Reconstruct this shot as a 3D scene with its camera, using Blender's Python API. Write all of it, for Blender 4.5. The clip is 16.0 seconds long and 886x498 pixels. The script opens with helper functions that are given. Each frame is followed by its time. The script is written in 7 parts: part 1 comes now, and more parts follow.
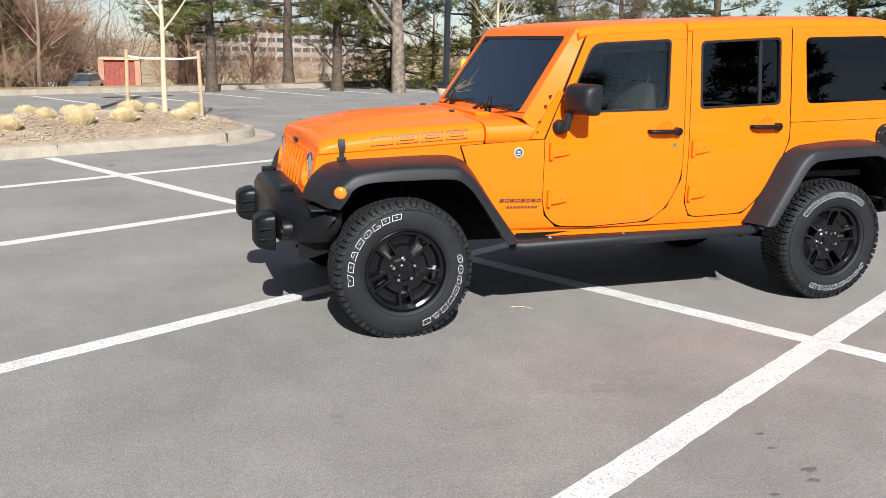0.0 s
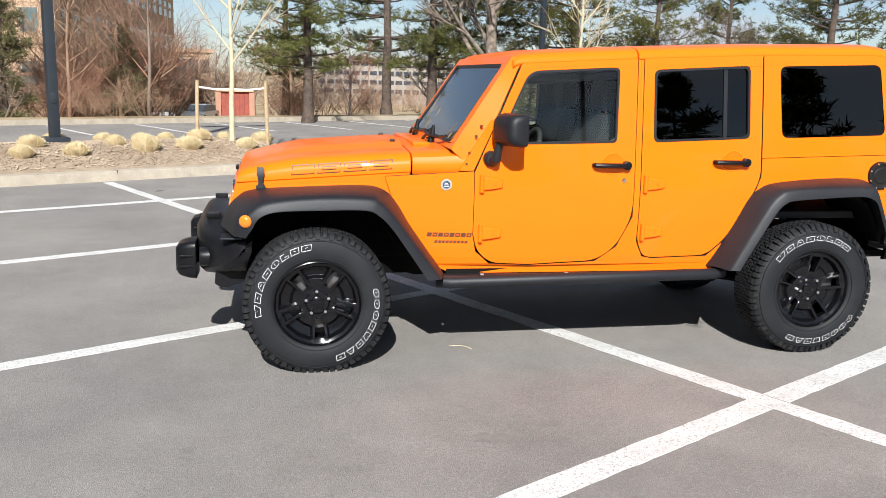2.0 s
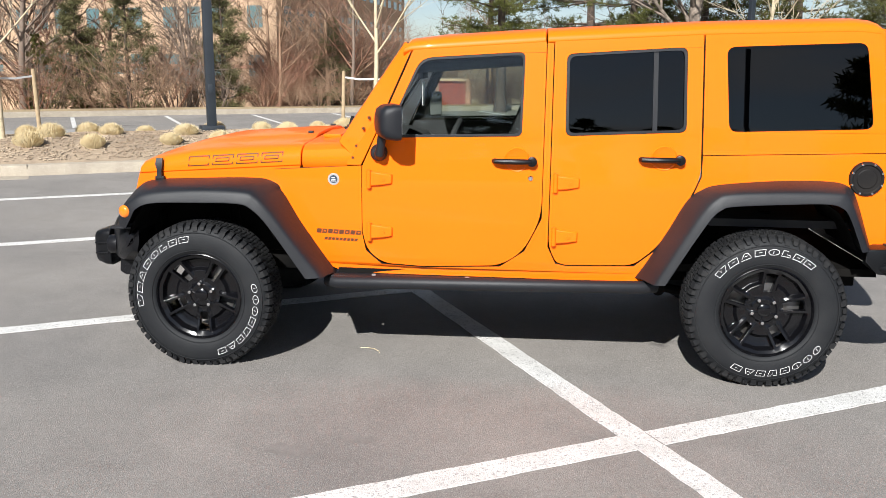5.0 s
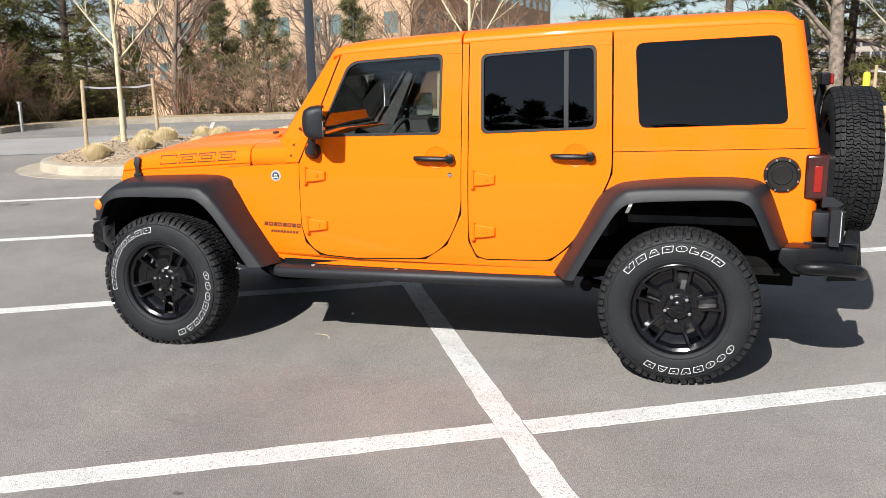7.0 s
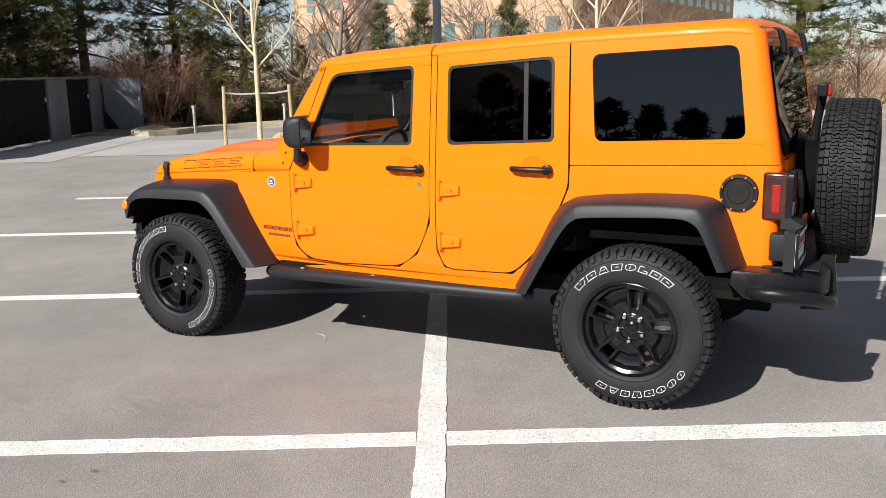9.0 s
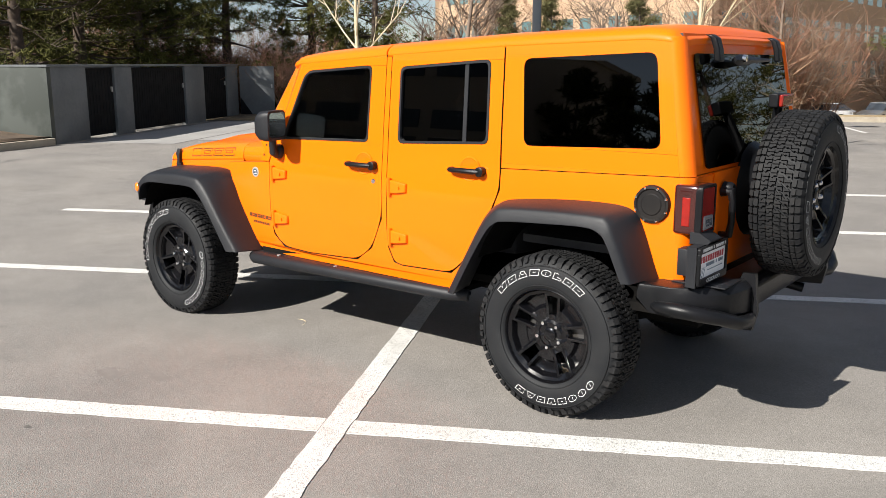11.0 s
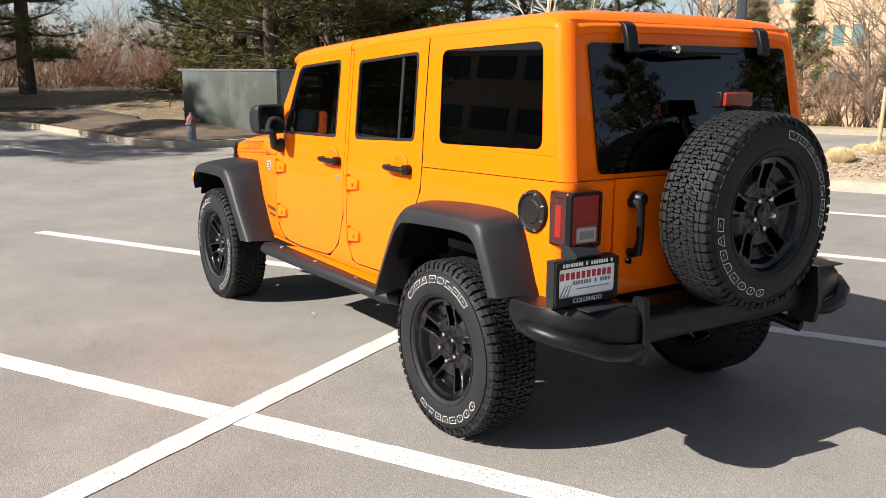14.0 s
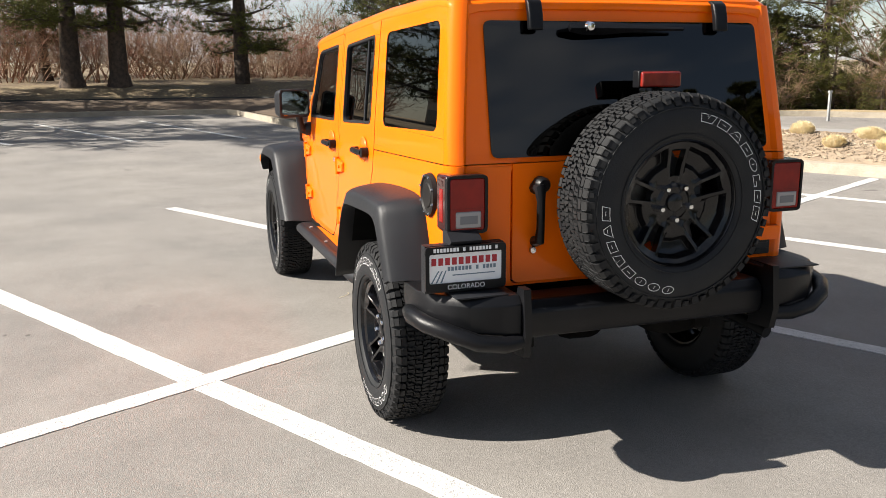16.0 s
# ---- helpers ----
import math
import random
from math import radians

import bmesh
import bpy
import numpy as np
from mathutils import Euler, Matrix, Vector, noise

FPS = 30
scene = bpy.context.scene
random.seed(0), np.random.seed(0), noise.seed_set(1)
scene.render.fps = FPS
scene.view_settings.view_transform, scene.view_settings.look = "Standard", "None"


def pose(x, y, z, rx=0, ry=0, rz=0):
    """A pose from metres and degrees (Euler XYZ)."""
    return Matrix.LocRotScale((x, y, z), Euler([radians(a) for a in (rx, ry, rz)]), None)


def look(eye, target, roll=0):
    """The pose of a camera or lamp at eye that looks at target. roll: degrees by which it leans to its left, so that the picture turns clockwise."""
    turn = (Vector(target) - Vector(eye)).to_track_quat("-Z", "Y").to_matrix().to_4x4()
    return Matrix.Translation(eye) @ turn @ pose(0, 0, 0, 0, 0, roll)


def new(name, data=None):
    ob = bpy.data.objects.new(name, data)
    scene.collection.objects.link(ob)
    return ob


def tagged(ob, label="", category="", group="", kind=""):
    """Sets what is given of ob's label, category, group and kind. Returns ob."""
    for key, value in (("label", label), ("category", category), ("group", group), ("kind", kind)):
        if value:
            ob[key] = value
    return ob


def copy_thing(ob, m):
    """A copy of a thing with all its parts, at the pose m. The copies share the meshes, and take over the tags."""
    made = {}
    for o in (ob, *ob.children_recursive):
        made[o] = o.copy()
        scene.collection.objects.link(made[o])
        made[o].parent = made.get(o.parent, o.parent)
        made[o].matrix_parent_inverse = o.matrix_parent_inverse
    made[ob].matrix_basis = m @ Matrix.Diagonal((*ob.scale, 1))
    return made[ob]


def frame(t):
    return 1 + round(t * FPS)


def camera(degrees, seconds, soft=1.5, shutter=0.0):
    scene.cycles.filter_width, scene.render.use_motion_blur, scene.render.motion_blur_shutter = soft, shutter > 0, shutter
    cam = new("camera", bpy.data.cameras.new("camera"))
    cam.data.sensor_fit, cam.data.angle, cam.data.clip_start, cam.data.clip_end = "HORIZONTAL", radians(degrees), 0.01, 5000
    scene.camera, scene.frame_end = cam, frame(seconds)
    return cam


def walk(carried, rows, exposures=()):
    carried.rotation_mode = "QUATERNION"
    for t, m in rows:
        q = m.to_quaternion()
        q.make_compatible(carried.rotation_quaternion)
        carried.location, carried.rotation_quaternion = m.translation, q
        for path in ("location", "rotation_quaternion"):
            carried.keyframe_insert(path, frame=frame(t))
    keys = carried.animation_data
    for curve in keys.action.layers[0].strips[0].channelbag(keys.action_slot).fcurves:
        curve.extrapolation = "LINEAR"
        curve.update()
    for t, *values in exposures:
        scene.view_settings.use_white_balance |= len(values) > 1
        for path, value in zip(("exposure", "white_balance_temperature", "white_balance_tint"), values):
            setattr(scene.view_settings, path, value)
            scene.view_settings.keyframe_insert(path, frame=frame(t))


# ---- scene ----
cam = camera(53.9, 16.0, soft=0.85)
PATH = [
    (0, (-2.76, -5.406, 1.609), (-2.141, -3.559, 1.153), 1.3),
    (0.5, (-2.516, -5.398, 1.6), (-1.958, -3.53, 1.155), 1.2),
    (1, (-2.248, -5.477, 1.613), (-1.746, -3.587, 1.193), 1.3),
    (1.5, (-1.938, -5.538, 1.614), (-1.507, -3.628, 1.206), 1.4),
    (2, (-1.63, -5.486, 1.601), (-1.277, -3.557, 1.212), 1.5),
    (2.5, (-1.327, -5.428, 1.603), (-1.042, -3.487, 1.219), 1.5),
    (3, (-0.976, -5.464, 1.622), (-0.781, -3.519, 1.199), 1.4),
    (5.5, (0.61, -5.223, 1.633), (0.313, -3.291, 1.212), 0.2),
    (6, (0.936, -5.233, 1.636), (0.551, -3.313, 1.228), -0.2),
    (6.5, (1.272, -5.25, 1.638), (0.798, -3.351, 1.225), -0.5),
    (7, (1.585, -5.22, 1.634), (1.016, -3.349, 1.213), -0.9),
    (7.5, (1.875, -5.122, 1.634), (1.197, -3.289, 1.208), -1.2),
    (8, (2.177, -5.016, 1.646), (1.39, -3.227, 1.222), -1.4),
    (10.5, (3.363, -4.456, 1.665), (2.204, -2.874, 1.273), -0.3),
    (11, (3.631, -4.289, 1.687), (2.398, -2.77, 1.269), -0.0),
    (11.5, (3.857, -4.116, 1.661), (2.559, -2.67, 1.187), 0.7),
    (12, (4.047, -3.949, 1.61), (2.674, -2.562, 1.172), 1.5),
    (12.5, (4.218, -3.697, 1.637), (2.769, -2.385, 1.212), 1.2),
    (13, (4.353, -3.406, 1.639), (2.833, -2.175, 1.22), 0.7),
    (13.5, (4.505, -3.146, 1.61), (2.917, -1.999, 1.21), 0.6),
    (14, (4.619, -2.882, 1.611), (2.971, -1.82, 1.213), 0.4),
    (14.5, (4.732, -2.586, 1.604), (3.025, -1.626, 1.2), -0.1),
    (15, (4.913, -2.322, 1.648), (3.16, -1.462, 1.219), -1.1),
    (15.5, (5.035, -2.021, 1.598), (3.222, -1.289, 1.178), -0.8),
    (16, (5.145, -1.732, 1.581), (3.288, -1.122, 1.159), -0.3),
]
walk(cam, [(t, look(eye, target, roll)) for t, eye, target, roll in PATH],
     exposures=((0, 0.72, 6100, 10), (3, 0.72, 6100, 10), (5.5, 0.68, 6150, 10), (8, 0.70, 6300, 10), (10.5, 0.79, 6450, 10), (12.5, 0.91, 6600, 10), (14, 1.02, 6650, 10), (16, 1.14, 6700, 10)))


# ---- light ----
# The sun stands south of the car, a little west, 36 degrees up.
SUN_TO = Vector((-0.25, -1.35, 1.0)).normalized()
sun = new("sun", bpy.data.lights.new("sun", "SUN"))
sun.data.energy, sun.data.angle, sun.data.color = 5.0, radians(0.53), (1.0, 0.955, 0.88)
sun.matrix_world = look((0, 0, 30), Vector((0, 0, 30)) - SUN_TO)

world = bpy.data.worlds.new("sky")
scene.world = world
world.use_nodes = True
wn = world.node_tree
wn.nodes.clear()
sky = wn.nodes.new("ShaderNodeTexSky")
sky.sky_type, sky.sun_disc = "NISHITA", False
sky.sun_elevation = math.asin(SUN_TO.z)
sky.sun_rotation = math.atan2(SUN_TO.x, SUN_TO.y)
sky.altitude, sky.air_density, sky.dust_density = 1600, 1.0, 1.0
wco = wn.nodes.new("ShaderNodeTexCoord")
wmap = wn.nodes.new("ShaderNodeMapping")
wmap.inputs["Scale"].default_value = (1.6, 1.6, 6.0)
wnoise = wn.nodes.new("ShaderNodeTexNoise")
wnoise.inputs["Scale"].default_value, wnoise.inputs["Detail"].default_value = 1.7, 7.0
wramp = wn.nodes.new("ShaderNodeValToRGB")
wramp.color_ramp.elements[0].position, wramp.color_ramp.elements[1].position = 0.49, 0.68
wmix = wn.nodes.new("ShaderNodeMixRGB")
wmix.inputs[2].default_value = (7.4, 7.5, 7.8, 1)
wbg = wn.nodes.new("ShaderNodeBackground")
wbg.inputs["Strength"].default_value = 0.053
wout = wn.nodes.new("ShaderNodeOutputWorld")
wn.links.new(wco.outputs["Generated"], wmap.inputs[0])
wn.links.new(wmap.outputs[0], wnoise.inputs["Vector"])
wn.links.new(wnoise.outputs["Fac"], wramp.inputs[0])
wn.links.new(wramp.outputs[0], wmix.inputs[0])
whue = wn.nodes.new("ShaderNodeHueSaturation")
whue.inputs["Saturation"].default_value = 0.85
wn.links.new(sky.outputs[0], whue.inputs["Color"])
wn.links.new(whue.outputs[0], wmix.inputs[1])
wn.links.new(wmix.outputs[0], wbg.inputs["Color"])
wn.links.new(wbg.outputs[0], wout.inputs["Surface"])


# ---- materials ----
def mat(name, color, rough=0.6, metal=0.0, color2=None, scale=8.0, detail=5.0, bump=0.0, bump_scale=40.0, coat=0.0, spec=0.5,
        fine=None, fine_scale=120.0, fine_amount=0.35, spots=None, per_piece=0.0, lo=0.38, hi=0.64, grains=()):
    """A node material: two colours over a large noise, a fine grain, a relief, and a tone of its own for each piece."""
    m = bpy.data.materials.new(name)
    m.use_nodes = True
    n, l = m.node_tree.nodes, m.node_tree.links
    b = n["Principled BSDF"]
    b.inputs["Roughness"].default_value, b.inputs["Metallic"].default_value = rough, metal
    b.inputs["Coat Weight"].default_value = coat
    b.inputs["Coat Roughness"].default_value = 0.03
    b.inputs["Specular IOR Level"].default_value = spec
    co = n.new("ShaderNodeTexCoord")
    col = n.new("ShaderNodeRGB").outputs[0]
    col.default_value = (*color, 1)

    def noise_tex(s, d=5.0):
        t = n.new("ShaderNodeTexNoise")
        t.inputs["Scale"].default_value, t.inputs["Detail"].default_value = s, d
        l.new(co.outputs["Object"], t.inputs["Vector"])
        return t.outputs["Fac"]

    def ramp(src, a, z):
        r = n.new("ShaderNodeMapRange")
        r.inputs["From Min"].default_value, r.inputs["From Max"].default_value = a, z
        l.new(src, r.inputs["Value"])
        return r.outputs["Result"]

    def blend(fac, one, two, mode="MIX", amount=None):
        x = n.new("ShaderNodeMixRGB")
        x.blend_type = mode
        if amount is None:
            l.new(fac, x.inputs[0])
        else:
            x.inputs[0].default_value = amount
        l.new(one, x.inputs[1])
        if isinstance(two, tuple):
            x.inputs[2].default_value = (*two, 1)
        else:
            l.new(two, x.inputs[2])
        return x.outputs[0]

    if color2:
        col = blend(ramp(noise_tex(scale, detail), lo, hi), col, color2)
    if fine:
        col = blend(ramp(noise_tex(fine_scale, 3.0), 0.55, 0.7), col, fine)
    if spots:
        col = blend(ramp(noise_tex(spots[1], 4.0), spots[2], spots[2] + 0.06), col, spots[0])
    for s, amount in grains:
        x = n.new("ShaderNodeMapRange")
        x.inputs["From Min"].default_value, x.inputs["From Max"].default_value = 0.3, 0.7
        x.inputs["To Min"].default_value, x.inputs["To Max"].default_value = 1 - amount, 1 + amount
        l.new(noise_tex(s, 2.0), x.inputs["Value"])
        y = n.new("ShaderNodeVectorMath")
        y.operation = "SCALE"
        l.new(col, y.inputs[0])
        l.new(x.outputs["Result"], y.inputs["Scale"])
        col = y.outputs[0]
    if per_piece:
        oi = n.new("ShaderNodeObjectInfo")
        hs = n.new("ShaderNodeHueSaturation")
        r = n.new("ShaderNodeMapRange")
        r.inputs["To Min"].default_value, r.inputs["To Max"].default_value = 1 - per_piece, 1 + per_piece
        l.new(oi.outputs["Random"], r.inputs["Value"])
        l.new(r.outputs["Result"], hs.inputs["Value"])
        l.new(col, hs.inputs["Color"])
        col = hs.outputs[0]
    l.new(col, b.inputs["Base Color"])
    if bump:
        bp = n.new("ShaderNodeBump")
        bp.inputs["Strength"].default_value, bp.inputs["Distance"].default_value = bump, 0.01
        l.new(noise_tex(bump_scale, 4.0), bp.inputs["Height"])
        l.new(bp.outputs[0], b.inputs["Normal"])
    return m


def glass_mat(name, tint, rough=0.0, strength=0.8, ior=1.5):
    """Thin tinted glass: part clear, part mirror by Fresnel."""
    m = bpy.data.materials.new(name)
    m.use_nodes = True
    n, l = m.node_tree.nodes, m.node_tree.links
    n.clear()
    t, g, f, x, o = (n.new("ShaderNode" + k) for k in ("BsdfTransparent", "BsdfGlossy", "Fresnel", "MixShader", "OutputMaterial"))
    t.inputs[0].default_value = (*tint, 1)
    g.inputs["Roughness"].default_value = rough
    g.inputs["Color"].default_value = (strength, strength, strength, 1)
    f.inputs["IOR"].default_value = ior
    l.new(f.outputs[0], x.inputs[0])
    l.new(t.outputs[0], x.inputs[1])
    l.new(g.outputs[0], x.inputs[2])
    l.new(x.outputs[0], o.inputs[0])
    return m


ASPHALT = mat("asphalt", (0.206, 0.192, 0.178), 0.9, color2=(0.246, 0.227, 0.206), scale=0.55, fine=(0.32, 0.303, 0.282), fine_scale=150, bump=0.45, bump_scale=210, spots=((0.10, 0.092, 0.085), 1.3, 0.70), grains=((300, 0.24), (95, 0.16), (40, 0.08), (6, 0.05), (1.1, 0.07)))
PAINT_LINE = mat("line_paint", (0.69, 0.68, 0.655), 0.75, color2=(0.60, 0.59, 0.565), scale=5, fine=(0.30, 0.29, 0.275), fine_scale=85, bump=0.5, bump_scale=180, grains=((150, 0.10), (30, 0.06)))
CONCRETE = mat("concrete", (0.39, 0.34, 0.265), 0.9, color2=(0.32, 0.275, 0.215), scale=2.5, fine=(0.49, 0.43, 0.35), fine_scale=90, bump=0.3, bump_scale=150, grains=((60, 0.12), (8, 0.08)))
PAD = mat("pad_concrete", (0.34, 0.33, 0.315), 0.9, color2=(0.29, 0.28, 0.268), scale=0.8, bump=0.2, bump_scale=120)
MULCH = mat("mulch", (0.27, 0.205, 0.145), 0.95, color2=(0.36, 0.28, 0.195), scale=9, fine=(0.42, 0.33, 0.22), fine_scale=60, bump=0.9, bump_scale=45)
CHIP = mat("bark_chip", (0.46, 0.37, 0.27), 0.9, color2=(0.27, 0.20, 0.135), scale=1.7)
STRAW = mat("dry_grass_blades", (0.70, 0.57, 0.33), 0.85, color2=(0.82, 0.71, 0.47), scale=7)
DRYGRASS = mat("dry_grass", (0.40, 0.31, 0.18), 0.95, color2=(0.30, 0.22, 0.125), scale=0.5, fine=(0.50, 0.40, 0.24), fine_scale=14, bump=0.8, bump_scale=30)
BANK = mat("bank_soil", (0.20, 0.15, 0.085), 0.95, color2=(0.13, 0.092, 0.06), scale=0.6, fine=(0.33, 0.26, 0.14), fine_scale=9, bump=0.9, bump_scale=22)
EDGING = mat("black_edging", (0.012, 0.012, 0.012), 0.8, color2=(0.03, 0.028, 0.025), scale=5)
BED_SOIL = mat("dark_mulch_soil", (0.085, 0.060, 0.042), 0.95, color2=(0.13, 0.092, 0.062), scale=2.5, fine=(0.19, 0.14, 0.09), fine_scale=26, bump=0.9, bump_scale=34)
ORANGE = mat("orange_paint", (0.99, 0.166, 0.002), 0.38, coat=0.38, spec=0.10, color2=(0.98, 0.162, 0.002), scale=1.5)
CAP_BLACK = mat("satin_black_cap", (0.011, 0.010, 0.010), 0.55, color2=(0.016, 0.014, 0.013), scale=6, spec=0.2)
BLACK_PLASTIC = mat("black_plastic", (0.010, 0.011, 0.014), 0.50, color2=(0.015, 0.016, 0.019), scale=3, bump=0.12, bump_scale=420, spec=0.36)
STEEL_BLACK = mat("black_powder_coat", (0.005, 0.0055, 0.0065), 0.36, bump=0.1, bump_scale=500, color2=(0.008, 0.008, 0.0095), scale=6, spec=0.24)
RUBBER = mat("tyre_rubber", (0.0075, 0.0085, 0.0105), 0.66, color2=(0.011, 0.012, 0.0135), scale=9, bump=0.15, bump_scale=160, spec=0.36)
TREAD = mat("tread_rubber", (0.0085, 0.009, 0.0105), 0.72, color2=(0.016, 0.016, 0.0165), scale=14, spec=0.3)
RIM_BLACK = mat("gloss_black_alloy", (0.004, 0.004, 0.005), 0.17, spec=0.42, bump=0.03, bump_scale=60)
DISC_IRON = mat("brake_disc_iron", (0.22, 0.22, 0.225), 0.4, 0.8, color2=(0.12, 0.11, 0.10), scale=14)
CHROME = mat("chrome", (0.75, 0.75, 0.76), 0.12, 1.0)
WHITE = mat("white_lettering", (0.82, 0.82, 0.82), 0.6)
UNDER = mat("underbody_black", (0.004, 0.004, 0.004), 0.9, color2=(0.011, 0.010, 0.009), scale=5, spec=0.08)
SEAM = mat("seam_shadow_black", (0.01, 0.008, 0.006), 0.9)
JOINT = mat("kerb_joint_grime", (0.10, 0.085, 0.065), 0.95, color2=(0.06, 0.05, 0.04), scale=20)
CABIN = mat("cabin_plastic", (0.03, 0.03, 0.032), 0.75, color2=(0.04, 0.04, 0.042), scale=6)
CLOTH = mat("seat_cloth", (0.022, 0.022, 0.024), 0.95, bump=0.4, bump_scale=260)
GLASS_CLEAR = glass_mat("clear_glass", (0.84, 0.88, 0.86), ior=1.5)
GLASS_DARK = glass_mat("privacy_glass", (0.06, 0.06, 0.065), strength=0.72, ior=1.62)
GLASS_SHIELD = glass_mat("windshield_glass", (0.50, 0.57, 0.60), strength=0.95, ior=2.15)
MIRROR = mat("mirror_glass", (0.85, 0.86, 0.88), 0.02, 1.0)
RED_LENS = mat("red_lens", (0.20, 0.006, 0.004), 0.22, coat=0.12, spec=0.3, color2=(0.26, 0.009, 0.005), scale=14)
LAMP_RED = mat("stop_lamp_red", (0.20, 0.012, 0.008), 0.25, coat=0.4, color2=(0.26, 0.02, 0.012), scale=30)
LAMP_BODY = mat("dark_red_lamp_body", (0.035, 0.006, 0.005), 0.2, coat=0.6, color2=(0.05, 0.009, 0.007), scale=9)
RED_SIDE = mat("bright_red_lens", (0.27, 0.010, 0.006), 0.2, coat=0.2, color2=(0.22, 0.008, 0.005), scale=40)
GREY_LENS = mat("grey_lens_core", (0.11, 0.12, 0.14), 0.2, coat=1.0)
CLEAR_LENS = mat("clear_lens", (0.30, 0.29, 0.29), 0.15, coat=1.0)
AMBER = mat("amber_lens", (0.85, 0.20, 0.01), 0.2, coat=1.0)
DECAL_DARK = mat("dark_decal", (0.10, 0.03, 0.01), 0.5)
DECAL_LINE = mat("outline_decal", (0.10, 0.022, 0.006), 0.5)
DECAL_RED = mat("red_print", (0.42, 0.02, 0.03), 0.5)
DECAL_BLUE = mat("grey_blue_print", (0.16, 0.22, 0.28), 0.5)
BOLT_BROWN = mat("brown_bolt", (0.12, 0.035, 0.012), 0.5, 0.3)
DECAL_NAVY = mat("navy_print", (0.035, 0.05, 0.075), 0.4)
BADGE = mat("badge_silver", (0.50, 0.50, 0.50), 0.4, 0.4, color2=(0.42, 0.42, 0.42), scale=40)
PLATE_WHITE = mat("plate_white", (0.88, 0.89, 0.90), 0.4)
POLE = mat("lamp_pole_paint", (0.020, 0.026, 0.034), 0.5, color2=(0.026, 0.033, 0.042), scale=2)
LUMBER = mat("pine_stake", (0.46, 0.345, 0.21), 0.85, color2=(0.37, 0.275, 0.165), scale=14, bump=0.3, bump_scale=80)
YOUNG_BARK = mat("young_bark", (0.60, 0.50, 0.33), 0.8, color2=(0.48, 0.40, 0.27), scale=20, bump=0.3, bump_scale=60)
STRAP = mat("white_strap", (0.80, 0.80, 0.80), 0.6)
PINE_BARK = mat("pine_bark", (0.105, 0.075, 0.055), 0.95, color2=(0.055, 0.042, 0.034), scale=9, bump=1.0, bump_scale=14)
NEEDLE = mat("pine_needles", (0.085, 0.092, 0.024), 0.8, spec=0.15, color2=(0.135, 0.138, 0.042), scale=0.9, per_piece=0.15)
NEEDLE_DARK = mat("dark_needles", (0.060, 0.064, 0.017), 0.8, spec=0.15, color2=(0.125, 0.120, 0.032), scale=0.9, per_piece=0.15)
COTTON_BARK = mat("furrowed_grey_bark", (0.26, 0.21, 0.165), 0.95, color2=(0.12, 0.095, 0.075), scale=7, bump=1.0, bump_scale=16, grains=((30, 0.25),))
NEEDLE_OLIVE = mat("olive_needles", (0.095, 0.092, 0.032), 0.8, color2=(0.14, 0.125, 0.05), scale=0.9)
TWIG = mat("bare_twigs", (0.24, 0.145, 0.09), 0.9, color2=(0.34, 0.23, 0.15), scale=0.7)
TWIG_GREY = mat("grey_twigs", (0.23, 0.175, 0.135), 0.9, color2=(0.15, 0.11, 0.085), scale=0.6)
TWIG_RED = mat("reddish_twigs", (0.25, 0.118, 0.074), 0.9, color2=(0.23, 0.14, 0.095), scale=0.7)
STUCCO = mat("tan_stucco", (0.52, 0.36, 0.235), 0.9, color2=(0.47, 0.325, 0.21), scale=0.5, fine=(0.56, 0.40, 0.27), fine_scale=30, bump=0.2, bump_scale=60)
STUCCO_BAND = mat("reddish_brick_band", (0.40, 0.22, 0.15), 0.9, color2=(0.34, 0.19, 0.13), scale=2)
STONE_TRIM = mat("pale_stone_trim", (0.62, 0.50, 0.37), 0.85, color2=(0.56, 0.45, 0.33), scale=2)
TEAL_GLASS = mat("teal_window_glass", (0.085, 0.155, 0.165), 0.08, color2=(0.17, 0.27, 0.28), scale=0.35, spec=0.8)
TEAL_FRAME = mat("teal_window_frame", (0.18, 0.32, 0.32), 0.5)
PANEL_GREY = mat("enclosure_panel_grey", (0.150, 0.160, 0.165), 0.85, color2=(0.115, 0.124, 0.128), scale=1.2, grains=((14, 0.06), (60, 0.05)))
PANEL_GREEN = mat("enclosure_panel_green", (0.045, 0.053, 0.046), 0.7, color2=(0.080, 0.090, 0.082), scale=1.6, lo=0.45, hi=0.62)
GATE_BLACK = mat("black_gate", (0.007, 0.0075, 0.0085), 0.85, color2=(0.011, 0.0115, 0.0125), scale=3, spec=0.15)
HYD_RED = mat("hydrant_faded_red", (0.20, 0.085, 0.06), 0.7, color2=(0.13, 0.06, 0.05), scale=12)
HYD_BLUE = mat("hydrant_blue_grey", (0.15, 0.18, 0.21), 0.7, color2=(0.10, 0.12, 0.14), scale=12)
SHED_RED = mat("weathered_red_board", (0.30, 0.075, 0.05), 0.85, color2=(0.22, 0.06, 0.045), scale=6)
FAR_WHITE = mat("pale_office_wall", (0.34, 0.305, 0.265), 0.9, color2=(0.30, 0.27, 0.235), scale=0.4)
FAR_GLASS = mat("dark_office_glass", (0.05, 0.06, 0.075), 0.15)
CAR_SILVER = mat("silver_car_paint", (0.45, 0.47, 0.50), 0.3, 0.6, coat=0.6)
CAR_WHITE = mat("white_car_paint", (0.75, 0.76, 0.78), 0.35, coat=0.8)
